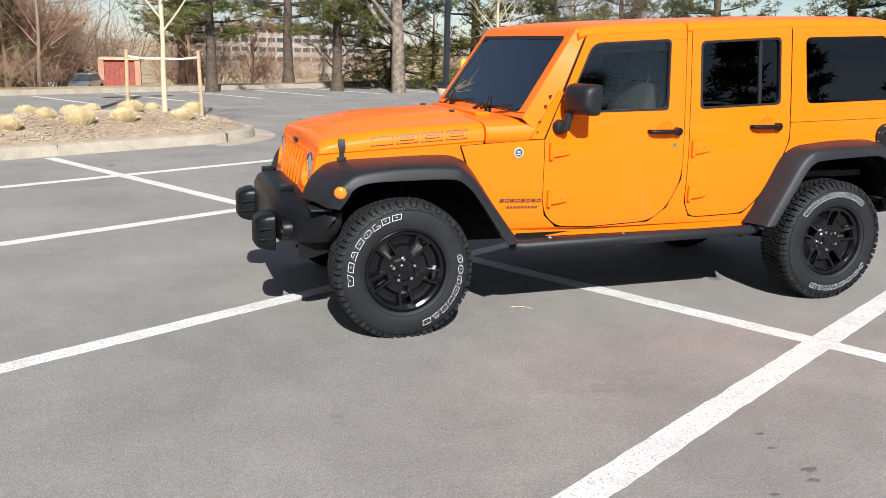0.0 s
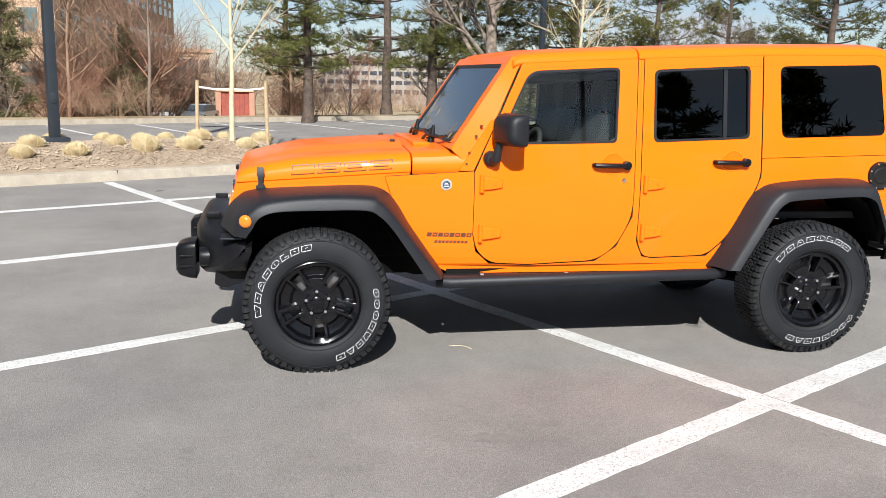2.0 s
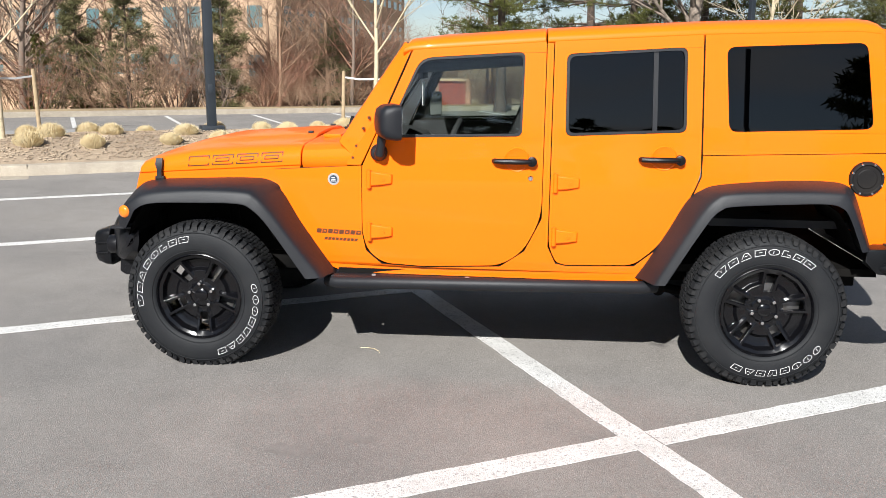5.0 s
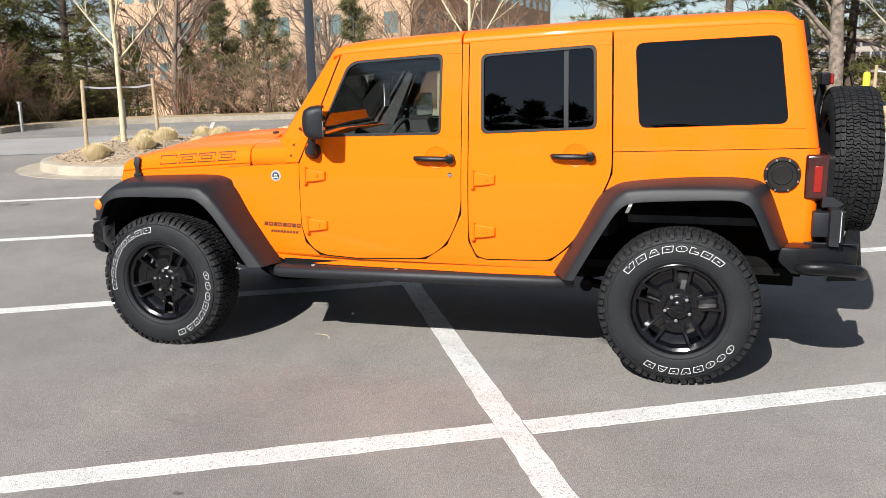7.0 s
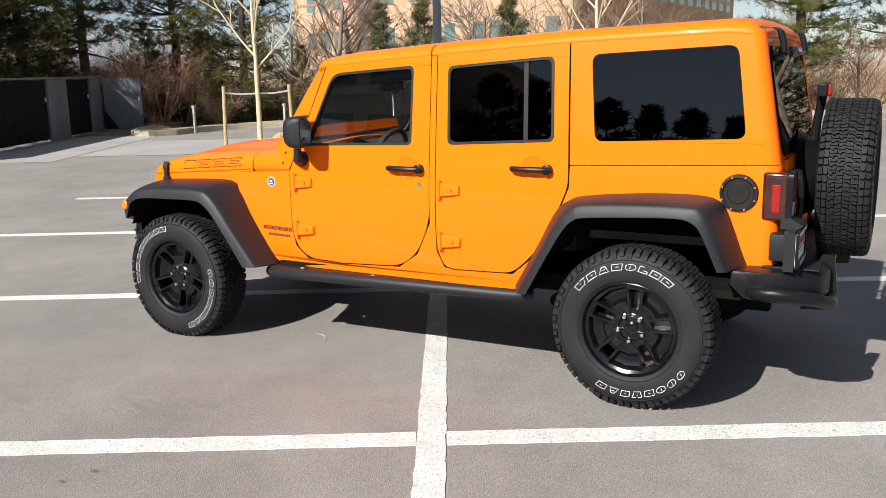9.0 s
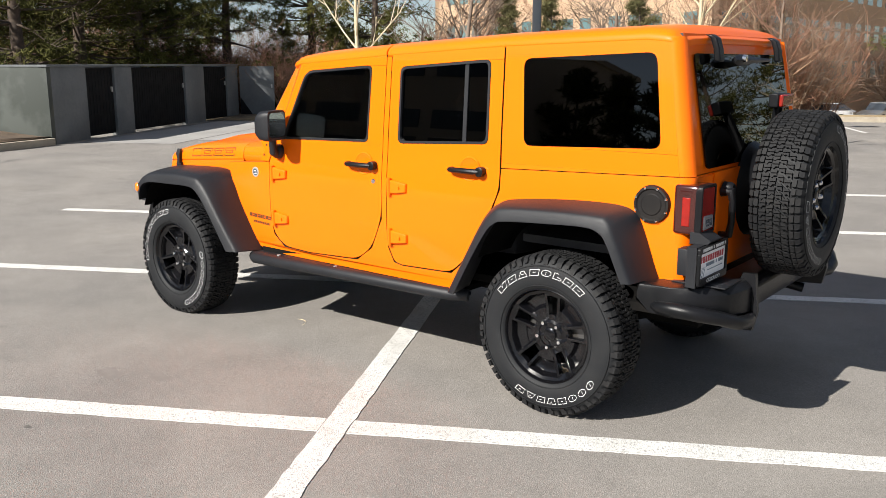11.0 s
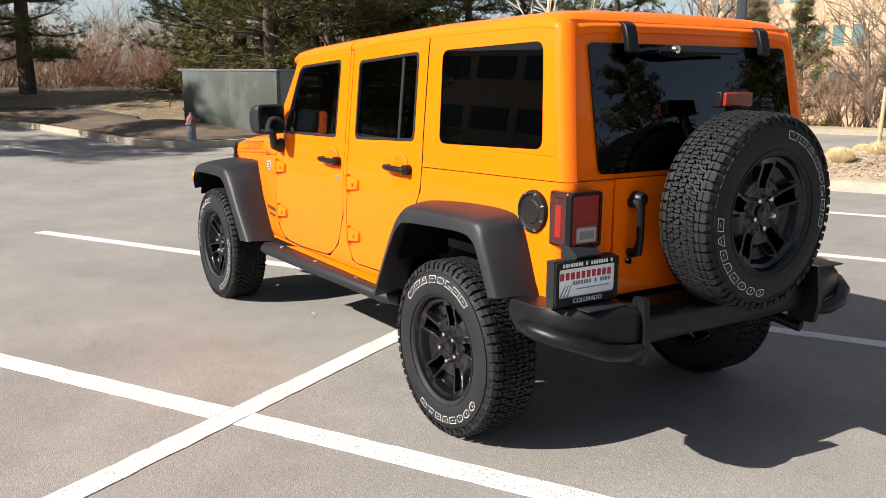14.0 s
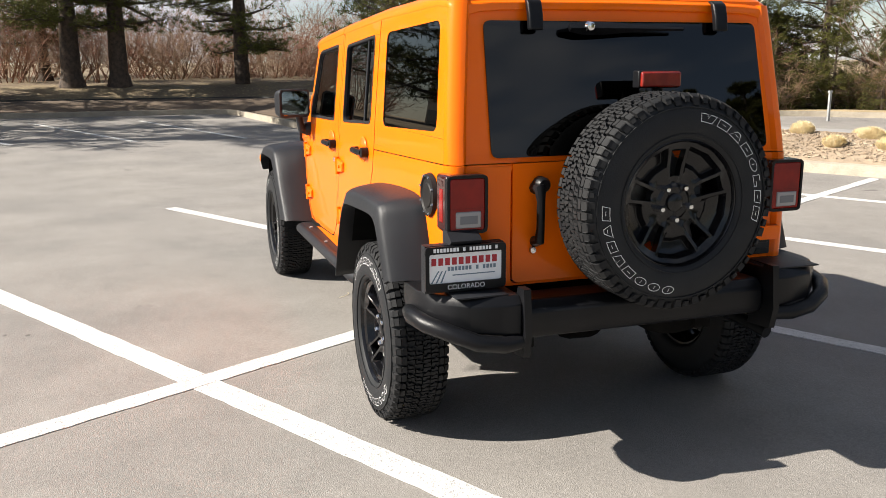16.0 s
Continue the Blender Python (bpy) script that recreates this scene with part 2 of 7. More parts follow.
YELLOW = mat("yellow_post", (0.80, 0.60, 0.03), 0.6, color2=(0.72, 0.52, 0.03), scale=9)
GALV = mat("galvanised_post", (0.42, 0.43, 0.43), 0.55, 0.5)


# ---- mesh helpers ----
def finish(name, bm, material, parent=None, label="", sharp=35.0):
    me = bpy.data.meshes.new(name)
    bm.normal_update()
    bm.to_mesh(me)
    bm.free()
    for p in me.polygons:
        p.use_smooth = True
    me.set_sharp_from_angle(angle=radians(sharp))
    for one in material if isinstance(material, (list, tuple)) else [material]:
        me.materials.append(one)
    ob = new(name, me)
    if parent is not None:
        ob.parent = parent
    if label:
        ob["label"] = label
    return ob


def part(name, bm, material, parent, label="", sharp=35.0):
    """Links a bmesh as one mesh object under a thing or a part."""
    return finish(name, bm, material, parent, label, sharp)


def thing(name, label, category, at=None, group="", kind=""):
    ob = new(name)
    ob.empty_display_size = 0.2
    if at is not None:
        ob.matrix_world = at
    return tagged(ob, label, category, group, kind)


def bevel_mod(ob, width=0.006, segments=2, angle=35):
    m = ob.modifiers.new("edges", "BEVEL")
    m.width, m.segments, m.limit_method, m.angle_limit = width, segments, "ANGLE", radians(angle)
    return ob


def box(bm, x0, x1, y0, y1, z0, z1, bevel=0.0, seg=2):
    r = bmesh.ops.create_cube(bm, size=1.0)
    vs = r["verts"]
    for v in vs:
        v.co = Vector((x0 + (v.co.x + 0.5) * (x1 - x0), y0 + (v.co.y + 0.5) * (y1 - y0), z0 + (v.co.z + 0.5) * (z1 - z0)))
    if bevel:
        es = list({e for v in vs for e in v.link_edges})
        bmesh.ops.bevel(bm, geom=es, offset=bevel, segments=seg, affect="EDGES", profile=0.6)
    return bm


def nbox(*a, **k):
    return box(bmesh.new(), *a, **k)


def basis(d):
    d = Vector(d).normalized()
    a = Vector((0, 0, 1)) if abs(d.z) < 0.9 else Vector((1, 0, 0))
    u = d.cross(a).normalized()
    return u, u.cross(d).normalized()


def tube(bm, pts, radii, sides=10, cap=True):
    """A tapered tube along points."""
    pts = [Vector(p) for p in pts]
    if not isinstance(radii, (list, tuple)):
        radii = [radii] * len(pts)
    rings, last = [], None
    for i, p in enumerate(pts):
        d = (pts[min(i + 1, len(pts) - 1)] - pts[max(i - 1, 0)]).normalized()
        if last is None:
            u = basis(d)[0]
            w = d.cross(u)
        else:
            u = (last - d * last.dot(d)).normalized()
            w = d.cross(u)
        last = u
        rings.append([bm.verts.new(p + radii[i] * (math.cos(a) * u + math.sin(a) * w)) for a in (2 * math.pi * k / sides for k in range(sides))])
    for a, b in zip(rings, rings[1:]):
        for k in range(sides):
            bm.faces.new((a[k], a[(k + 1) % sides], b[(k + 1) % sides], b[k]))
    if cap and sides > 2:
        bm.faces.new(rings[0][::-1])
        bm.faces.new(rings[-1])
    return bm


def lathe(bm, profile, axis="y", steps=48, centre=(0, 0, 0), close=False):
    """Turns (radius, height) pairs about an axis."""
    c, rings = Vector(centre), []
    for r, h in profile:
        ring = []
        for k in range(steps):
            a = 2 * math.pi * k / steps
            p = {"y": (r * math.cos(a), h, r * math.sin(a)), "z": (r * math.cos(a), r * math.sin(a), h), "x": (h, r * math.cos(a), r * math.sin(a))}[axis]
            ring.append(bm.verts.new(c + Vector(p)))
        rings.append(ring)
    pairs = list(zip(rings, rings[1:])) + ([(rings[-1], rings[0])] if close else [])
    for a, b in pairs:
        for k in range(steps):
            bm.faces.new((a[k], a[(k + 1) % steps], b[(k + 1) % steps], b[k]))
    if not close:
        for ring in (rings[0], rings[-1]):
            if (ring[0].co - ring[steps // 2].co).length > 1e-5:
                bm.faces.new(ring)
    bmesh.ops.remove_doubles(bm, verts=bm.verts, dist=1e-6)
    bmesh.ops.recalc_face_normals(bm, faces=bm.faces)
    return bm


def rounded(points, radius, n=4):
    """A polygon with its corners rounded; radius: one, or one for each corner."""
    out, m = [], len(points)
    for i, p in enumerate(points):
        r = radius[i] if isinstance(radius, (list, tuple)) else radius
        p, a, b = Vector(p), Vector(points[i - 1]), Vector(points[(i + 1) % m])
        if r <= 0:
            out.append(tuple(p))
            continue
        da, db = a - p, b - p
        r = min(r, da.length * 0.48, db.length * 0.48)
        s, e = p + da.normalized() * r, p + db.normalized() * r
        for k in range(n + 1):
            t = k / n
            out.append(tuple((1 - t) ** 2 * s + 2 * t * (1 - t) * p + t * t * e))
    return out


def sheet(outer, holes, place, thick, step=0.05, both=None, wall=0):
    """A solid panel: a polygon with holes in (a, b), cut into rows of b, laid into space by place(a, b), and thick metres deep by both(a, b)."""
    polys = [outer] + list(holes)
    levels = sorted({round(p[1], 5) for q in polys for p in q})
    lo, hi = levels[0], levels[-1]
    k = int((hi - lo) / step)
    levels = sorted(set(levels) | {round(lo + (hi - lo) * i / (k + 1), 5) for i in range(1, k + 1)})
    keep = [levels[0]]
    for v in levels[1:]:
        if v - keep[-1] > 1e-4:
            keep.append(v)

    def spans(b):
        xs = []
        for q in polys:
            for (x0, z0), (x1, z1) in zip(q, q[1:] + q[:1]):
                if (z0 <= b) != (z1 <= b):
                    xs.append(x0 + (x1 - x0) * (b - z0) / (z1 - z0))
        return sorted(xs)

    bm, cache = bmesh.new(), {}

    def vert(a, b):
        key = (round(a, 4), round(b, 4))
        if key not in cache:
            cache[key] = bm.verts.new(place(a, b))
        return cache[key]

    keys = {}
    for b0, b1 in zip(keep, keep[1:]):
        e = (b1 - b0) * 1e-3
        s0, s1 = spans(b0 + e), spans(b1 - e)
        for i in range(0, min(len(s0), len(s1)) - 1, 2):
            q = []
            for a, b in ((s0[i], b0), (s0[i + 1], b0), (s1[i + 1], b1), (s1[i], b1)):
                v = vert(a, b)
                keys[v] = (a, b)
                if v not in q:
                    q.append(v)
            if len(q) > 2 and bm.faces.get(q) is None:
                bm.faces.new(q)
    bmesh.ops.remove_doubles(bm, verts=bm.verts, dist=2e-4)
    vmap = {}
    faces, edges = list(bm.faces), [e for e in bm.edges if len(e.link_faces) == 1]
    inner = both or (lambda a, b: Vector(place(a, b)) + thick)
    for v in list(bm.verts):
        vmap[v] = bm.verts.new(inner(*keys[v]) if v in keys else v.co + thick)
    for f in faces:
        bm.faces.new([vmap[v] for v in f.verts][::-1]).material_index = 1
    for e in edges:
        a, b = e.verts
        bm.faces.new((a, b, vmap[b], vmap[a])).material_index = wall
    bmesh.ops.recalc_face_normals(bm, faces=bm.faces)
    return bm


def grid(bm, rows, close=False):
    """Faces between rows of points."""
    vs = [[bm.verts.new(p) for p in r] for r in rows]
    for a, b in zip(vs, vs[1:]):
        m = len(a)
        for k in range(m if close else m - 1):
            bm.faces.new((a[k], a[(k + 1) % m], b[(k + 1) % m], b[k]))
    return vs


def loft(rows, close=True, caps=True):
    """A solid from closed rings of points."""
    bm = bmesh.new()
    vs = grid(bm, rows, close)
    if caps:
        bm.faces.new(vs[0][::-1])
        bm.faces.new(vs[-1])
    bmesh.ops.recalc_face_normals(bm, faces=bm.faces)
    return bm


def mix(a, b, t):
    return a + (b - a) * t


def curve_at(x, pts):
    """Straight-line interpolation through (x, value) pairs."""
    if x <= pts[0][0]:
        return pts[0][1]
    for (x0, v0), (x1, v1) in zip(pts, pts[1:]):
        if x <= x1:
            return v0 + (v1 - v0) * (x - x0) / (x1 - x0)
    return pts[-1][1]


# ---- the parking lot ----
# The painted lines make a grid: u runs along the stall lines, d from the near stall line towards the island.
TH = radians(29.5)
UD, SD, C0 = Vector((math.cos(TH), math.sin(TH), 0)), Vector((-math.sin(TH), math.cos(TH), 0)), Vector((0.80, -1.57, 0))


def G(u, d, z=0.0):
    return C0 + u * UD + d * SD + Vector((0, 0, z))


def setting(name, bm, material, label, category="", sharp=35.0):
    return tagged(finish(name, bm, material, None, label, sharp), label, category or name.replace("_", " "), kind="structure")


# ground: one sheet to the horizon
bm = bmesh.new()
u_ticks = [-2600, -900, -300, -140, -80, -40, -20, 0, 20, 40, 80, 140, 300, 900, 2600]
d_ticks = [(-2600, -0.04), (-600, -0.04), (-150, -0.04), (-70, -0.04), (0, -0.04), (25, -0.04), (30, -0.35), (40, -0.8), (55, -1.3), (100, -2.0), (300, -2.2), (900, -2.2), (2600, -2.2)]
grid(bm, [[G(u, d, z) for u in u_ticks] for d, z in d_ticks])
bmesh.ops.recalc_face_normals(bm, faces=bm.faces)
ground = setting("ground", bm, DRYGRASS, "dry tan winter grass reaching to the horizon", "ground")

bm = bmesh.new()
us, ds = [-45, -30, -20, -10, 0, 10, 20, 30, 45, 70], [-70, -40, -20, -10, 0, 10, 20, 24.0]
grid(bm, [[G(u, d, 0.0) for u in us] for d in ds])
bmesh.ops.recalc_face_normals(bm, faces=bm.faces)
lot = setting("parking_lot", bm, ASPHALT, "grey weathered asphalt of the parking lot with small stains", "asphalt")


def stain(x, y, r, material, label, seed):
    """A flat irregular stain on the asphalt."""
    rr = random.Random(seed)
    bm = bmesh.new()
    bm.faces.new([bm.verts.new((x + r * rr.uniform(0.6, 1.1) * math.cos(2 * math.pi * k / 22), y + 0.55 * r * rr.uniform(0.6, 1.1) * math.sin(2 * math.pi * k / 22), 0.0006)) for k in range(22)])
    return setting("stain", bm, material, label, "stain")


def stripe(p, q, width=0.115, name="parking_line"):
    """A painted line with slightly ragged edges, 4 mm thick."""
    p, q = Vector(p), Vector(q)
    d = (q - p).normalized()
    side = Vector((-d.y, d.x, 0))
    n = max(4, int((q - p).length / 0.08))
    bm = bmesh.new()
    rows = []
    for i in range(n + 1):
        c = p.lerp(q, i / n)
        a = width / 2 + random.uniform(-0.004, 0.004)
        b = width / 2 + random.uniform(-0.004, 0.004)
        rows.append([c + side * a + Vector((0, 0, 0.0005)), c + side * a + Vector((0, 0, 0.0045)), c - side * b + Vector((0, 0, 0.0045)), c - side * b + Vector((0, 0, 0.0005))])
    grid(bm, rows)
    bmesh.ops.recalc_face_normals(bm, faces=bm.faces)
    return setting(name, bm, PAINT_LINE, "worn white painted parking line on the asphalt", "parking line")


stripe(G(-0.115, -5.6), G(0.16, 10.25), 0.135)
for k in range(-2, 4):
    d = 2.743 * k - (0.03 if k == 0 else 0.0)
    c = -0.115 + 0.275 * (d + 5.6) / 15.85
    for a, b in ((-4.95, c - 0.07), (c + 0.07, 5.2)):
        stripe(G(a, d), G(b, d), 0.145 if k == 0 else 0.125)
OIL = mat("oil_stain", (0.185, 0.172, 0.159), 0.85, color2=(0.215, 0.20, 0.186), scale=20, grains=((200, 0.3),))
for x, y, r, k in ((-0.44, -1.75, 0.10, 1), (-0.71, -1.89, 0.13, 2)):
    stain(x, y, r, OIL, "faint dark oil stain on the asphalt", k)
DRIP = mat("oil_drip", (0.10, 0.092, 0.085), 0.8, color2=(0.14, 0.13, 0.12), scale=30, grains=((200, 0.3),))
for x, y, r, k in ((-0.33, -2.53, 0.028, 3), (-0.37, -2.66, 0.025, 4), (-0.355, -2.86, 0.042, 5), (-0.40, -2.94, 0.032, 6), (-0.62, -2.99, 0.026, 7)):
    stain(x, y, r, DRIP, "small dark oil drip on the asphalt", k)
# stalls on the far side and to the west
for k in range(9):
    u = -2.0 + 2.45 * k
    stripe(G(u, 19.2), G(u, 23.0), 0.10)
for p, q in (((-20.6, -7.6, 0), (-13.8, -4.4, 0)), ((-20.6, -4.85, 0), (-13.75, -2.1, 0)), ((-20.6, -2.1, 0), (-13.7, 0.12, 0))):
    stripe(p, q, 0.11)


def kerb_ring(points, closed, width=0.16, height=0.15, gutter=0.0):
    """A concrete kerb with a rounded top, swept along points on the ground; the road lies to the right of the way it runs."""
    pts = [Vector(p) for p in points]
    n = len(pts)
    rows = []
    for i, p in enumerate(pts):
        a = pts[i - 1] if closed or i else p
        b = pts[(i + 1) % n] if closed or i < n - 1 else p
        t = (b - a).normalized()
        o = Vector((t.y, -t.x, 0))
        sec = [(0.03, -0.02), (0.02, 0.02), (0.0, height - 0.03), (-0.012, height - 0.008), (-0.035, height), (-width, height), (-width, -0.02)]
        if gutter:
            sec = [(gutter, -0.02), (gutter, 0.008)] + [(0.03, 0.012)] + sec[1:]
        rows.append([p + o * s + Vector((0, 0, z)) for s, z in sec])
    bm = bmesh.new()
    if closed:
        rows.append(rows[0])
    grid(bm, rows, close=True)
    if not closed:
        for r in (rows[0], rows[-1]):
            bm.faces.new([bm.verts.new(v) for v in r])
    bmesh.ops.remove_doubles(bm, verts=bm.verts, dist=1e-5)
    bmesh.ops.recalc_face_normals(bm, faces=bm.faces)
    return bm


# ---- the planted island ----
IU0, IU1, ID0, ID1 = -4.45, 4.45, 10.4, 13.9


def island_ring(inset, n=10):
    r = 1.72 - inset
    out = []
    for cu, cd, a0 in ((IU1 - 1.72, ID1 - 1.72, 0), (IU0 + 1.72, ID1 - 1.72, 90), (IU0 + 1.72, ID0 + 1.72, 180), (IU1 - 1.72, ID0 + 1.72, 270)):
        for k in range(n + 1):
            a = radians(a0 + 90 * k / n)
            out.append(G(cu + r * math.cos(a), cd + r * math.sin(a)))
    return out


def mound(p, top=0.40):
    """The height of the island's bed."""
    rel = p - C0
    u, d = rel.dot(UD), rel.dot(SD)
    cu = max(abs(u) - (IU1 - 1.72), 0.0)
    e = min(1.0, max(0.0, (1.75 - math.hypot(cu, d - 12.15) - 0.16) / 1.35))
    return 0.135 + (top - 0.135) * (e * (2 - e)) + 0.02 * e * noise.noise(p * 1.7)


ring = island_ring(0)
seg = []
for a, b in zip(ring, ring[1:] + ring[:1]):
    m = max(1, int((b - a).length / 0.6))
    seg += [a.lerp(b, k / m) for k in range(m)]
setting("island_kerb", kerb_ring(seg, True), CONCRETE, "pale tan concrete kerb round the planted island", "kerb")
for end, sgn in ((IU0, -1), (IU1, 1)):
    bm = bmesh.new()
    rows = []
    for k in range(13):
        a = radians(-90 + 180 * k / 12)
        cu = end - sgn * 1.72
        rows.append([G(cu + sgn * r * math.cos(a), ID0 + 1.75 + r * math.sin(a), z) for r, z in ((1.70, 0.006), (2.12, 0.006), (2.12, -0.03))])
    grid(bm, rows)
    bmesh.ops.recalc_face_normals(bm, faces=bm.faces)
    setting("gutter_apron", bm, CONCRETE, "concrete gutter apron at the rounded end of the island", "gutter")
for u in (-2.75, 0.35, 3.1):
    bm = nbox(-0.004, 0.004, -0.003, 0.17, -0.01, 0.1515)
    ob = setting("kerb_joint", bm, JOINT, "dark joint between two kerb stones", "joint")
    ob.matrix_world = Matrix.Translation(G(u, ID0 - 0.0, 0)) @ Matrix.Rotation(TH, 4, "Z")
bm = bmesh.new()
rows = []
for i in range(13):
    t = i / 12
    rows.append([Vector((p.x, p.y, mound(p))) for p in (q.lerp(G(0, 12.15), t) for q in island_ring(0.12, 8))])
vs = grid(bm, rows, close=True)
bmesh.ops.remove_doubles(bm, verts=bm.verts, dist=0.002)
bmesh.ops.recalc_face_normals(bm, faces=bm.faces)
setting("island_bed", bm, MULCH, "bed of brown bark mulch heaped in the island", "mulch bed", 80)

# a second island further along the row
ISLE = UD * 15.1
setting("island_kerb", kerb_ring([p + ISLE for p in seg], True), CONCRETE, "pale tan concrete kerb round the second planted island", "kerb")
bm = bmesh.new()
grid(bm, [[Vector((p.x, p.y, mound(p))) + ISLE for p in (q.lerp(G(0, 12.15), i / 8) for q in island_ring(0.12, 8))] for i in range(9)], close=True)
bmesh.ops.remove_doubles(bm, verts=bm.verts, dist=0.002)
bmesh.ops.recalc_face_normals(bm, faces=bm.faces)
setting("island_bed", bm, MULCH, "bed of brown bark mulch heaped in the second island", "mulch bed", 80)

# loose bark chips on the bed
rng = random.Random(5)
verts, faces = [], []
for i in range(9000):
    p = G(rng.uniform(IU0 + 0.2, IU1 - 0.2), rng.uniform(ID0 + 0.2, ID1 - 0.2))
    rel = p - C0
    u, d = rel.dot(UD), rel.dot(SD)
    cu = max(abs(u) - (IU1 - 1.72), 0)
    cd = d - 12.15
    if cu * cu + cd * cd > 1.5 ** 2:
        continue
    z = mound(p) + 0.008
    L, W, a = rng.uniform(0.02, 0.06), rng.uniform(0.007, 0.018), rng.uniform(0, 6.28)
    ex, ey = Vector((math.cos(a), math.sin(a), rng.uniform(-0.35, 0.35))) * L / 2, Vector((-math.sin(a), math.cos(a), rng.uniform(-0.3, 0.3))) * W / 2
    c = Vector((p.x, p.y, z))
    n0 = len(verts)
    for s, t in ((-1, -1), (1, -1), (1, 1), (-1, 1)):
        verts.append(c + ex * s + ey * t)
    for s, t in ((-1, -1), (1, -1), (1, 1), (-1, 1)):
        verts.append(c + ex * s * 0.9 + ey * t * 0.8 + Vector((0, 0, rng.uniform(0.006, 0.014))))
    faces += [(n0, n0 + 1, n0 + 5, n0 + 4), (n0 + 1, n0 + 2, n0 + 6, n0 + 5), (n0 + 2, n0 + 3, n0 + 7, n0 + 6), (n0 + 3, n0, n0 + 4, n0 + 7), (n0 + 4, n0 + 5, n0 + 6, n0 + 7)]
me = bpy.data.meshes.new("bark_chips")
me.from_pydata([tuple(v) for v in verts], [], faces)
me.materials.append(CHIP)
tagged(new("bark_chips", me), "loose brown and tan bark chips scattered on the island bed", "bark chips", kind="stuff")


HUMP = [(0, 0), (0.6, 0.02), (1.5, 0.09), (2, 0.11), (3, 0.22), (4.5, 0.30), (5.5, 0.27), (8, 0.13), (12, -0.05), (30, -0.2), (200, -0.3)]


def sweep_bank(name, edge, material, label, heights, swell=None):
    """Raised ground behind a kerb: edge holds a point and the way it leads off; heights: (distance, height) pairs; swell: how much of the bank's hump each point takes."""
    bm = bmesh.new()
    rows = []
    for dist, z in heights:
        row = []
        for k, (p, d) in enumerate(edge):
            q = Vector(p) + Vector(d).normalized() * dist
            z1 = z + swell[k] * curve_at(dist, HUMP) if swell else z
            row.append(Vector((q.x, q.y, z1 + (0.05 * noise.noise(q * 0.35) if dist > 0.3 else 0))))
        rows.append(row)
    grid(bm, rows)
    bmesh.ops.recalc_face_normals(bm, faces=bm.faces)
    if sum(f.normal.z for f in bm.faces) < 0:
        bmesh.ops.reverse_faces(bm, faces=bm.faces)
    return setting(name, bm, material, label, "ground", 80)


# west bank: kerb, soil and thin grass under the pines
west = [(-23.3, -45), (-23.3, -30), (-23.3, -18), (-23.3, -10), (-23.3, -5), (-23.3, -1.5), (-23.2, -0.2), (-22.8, 0.55), (-22.0, 0.85), (-20.5, 1.06), (-19.0, 1.27), (-17.4, 1.5), (-15.9, 1.74), (-14.9, 1.95), (-14.3, 2.2), (-13.95, 2.5), (-13.8, 2.9), (-13.9, 3.5), (-14.1, 4.2), (-14.27, 4.72)]
west = [Vector((x, y, 0)) for x, y in west]
setting("west_kerb", kerb_ring(west[::-1], False), CONCRETE, "pale concrete kerb along the pine bank", "kerb")
edge = []
for i, p in enumerate(west[:15]):
    w = min(1.0, max(0.0, (i - 5) / 3))
    d = Vector((-1, 0, 0)).lerp(Vector((-0.47, 0.88, 0)), w)
    edge.append((p + d.normalized() * 0.1, d))
HEIGHTS = [(0, 0.13), (0.6, 0.17), (1.5, 0.24), (2, 0.28), (3, 0.36), (4.5, 0.48), (5.5, 0.555), (8, 0.74), (12, 0.95), (18, 1.1), (30, 1.2), (70, 1.3), (200, 1.4)]
SWELL = [min(1.0, max(0.0, (11 - i) / 3)) for i in range(len(edge))]
sweep_bank("west_bank", edge, BANK, "shaded bank of bare soil and thin dry grass under the pines", HEIGHTS, SWELL)
sweep_bank("mulch_strip", edge[3:14], BED_SOIL, "dark mulch strip between the kerb and the grass of the bank", [(0, 0.14), (0.6, 0.195), (1.5, 0.265), (1.9, 0.30), (2.0, 0.20)], SWELL[3:14])
line = [p + d.normalized() * 1.96 for p, d in edge[3:11]]
line = [Vector((q.x, q.y, 0.30 + k * curve_at(1.96, HUMP) + 0.05 * noise.noise(q * 0.35))) for q, k in zip(line, SWELL[3:11])]
setting("bed_edging", tube(bmesh.new(), line, 0.045, 6), EDGING, "black plastic edging between mulch and grass", "edging")
# bare soil heaped from the kerb against the side of the enclosure
bm = bmesh.new()
rows = []
for k, ((ax, ay), (bx, by, bz)) in enumerate((((-18.6, 1.46), (-17.6, 2.95, 0.43)), ((-16.9, 1.70), (-16.85, 3.40, 0.43)), ((-15.6, 1.93), (-16.2, 3.76, 0.37)), ((-14.6, 2.18), (-15.5, 4.16, 0.30)), ((-14.08, 2.6), (-14.9, 4.5, 0.22)), ((-14.05, 3.4), (-14.5, 4.72, 0.17)), ((-14.34, 4.62), (-14.3, 4.85, 0.14)))):
    row = []
    for c in range(7):
        t = c / 6
        q = Vector((mix(ax, bx, t), mix(ay, by, t), 0))
        row.append(Vector((q.x, q.y, mix(0.14, bz, t ** 1.2) + (0.05 * noise.noise(q * 1.6) * math.sin(math.pi * t) if 0 < k < 6 else 0) + 0.04 * math.sin(math.pi * t))))
    rows.append(row)
grid(bm, rows)
bmesh.ops.recalc_face_normals(bm, faces=bm.faces)
if sum(f.normal.z for f in bm.faces) < 0:
    bmesh.ops.reverse_faces(bm, faces=bm.faces)
setting("kerb_bed", bm, BED_SOIL, "dark bare soil heaped between the kerb and the refuse enclosure", "ground", 80)
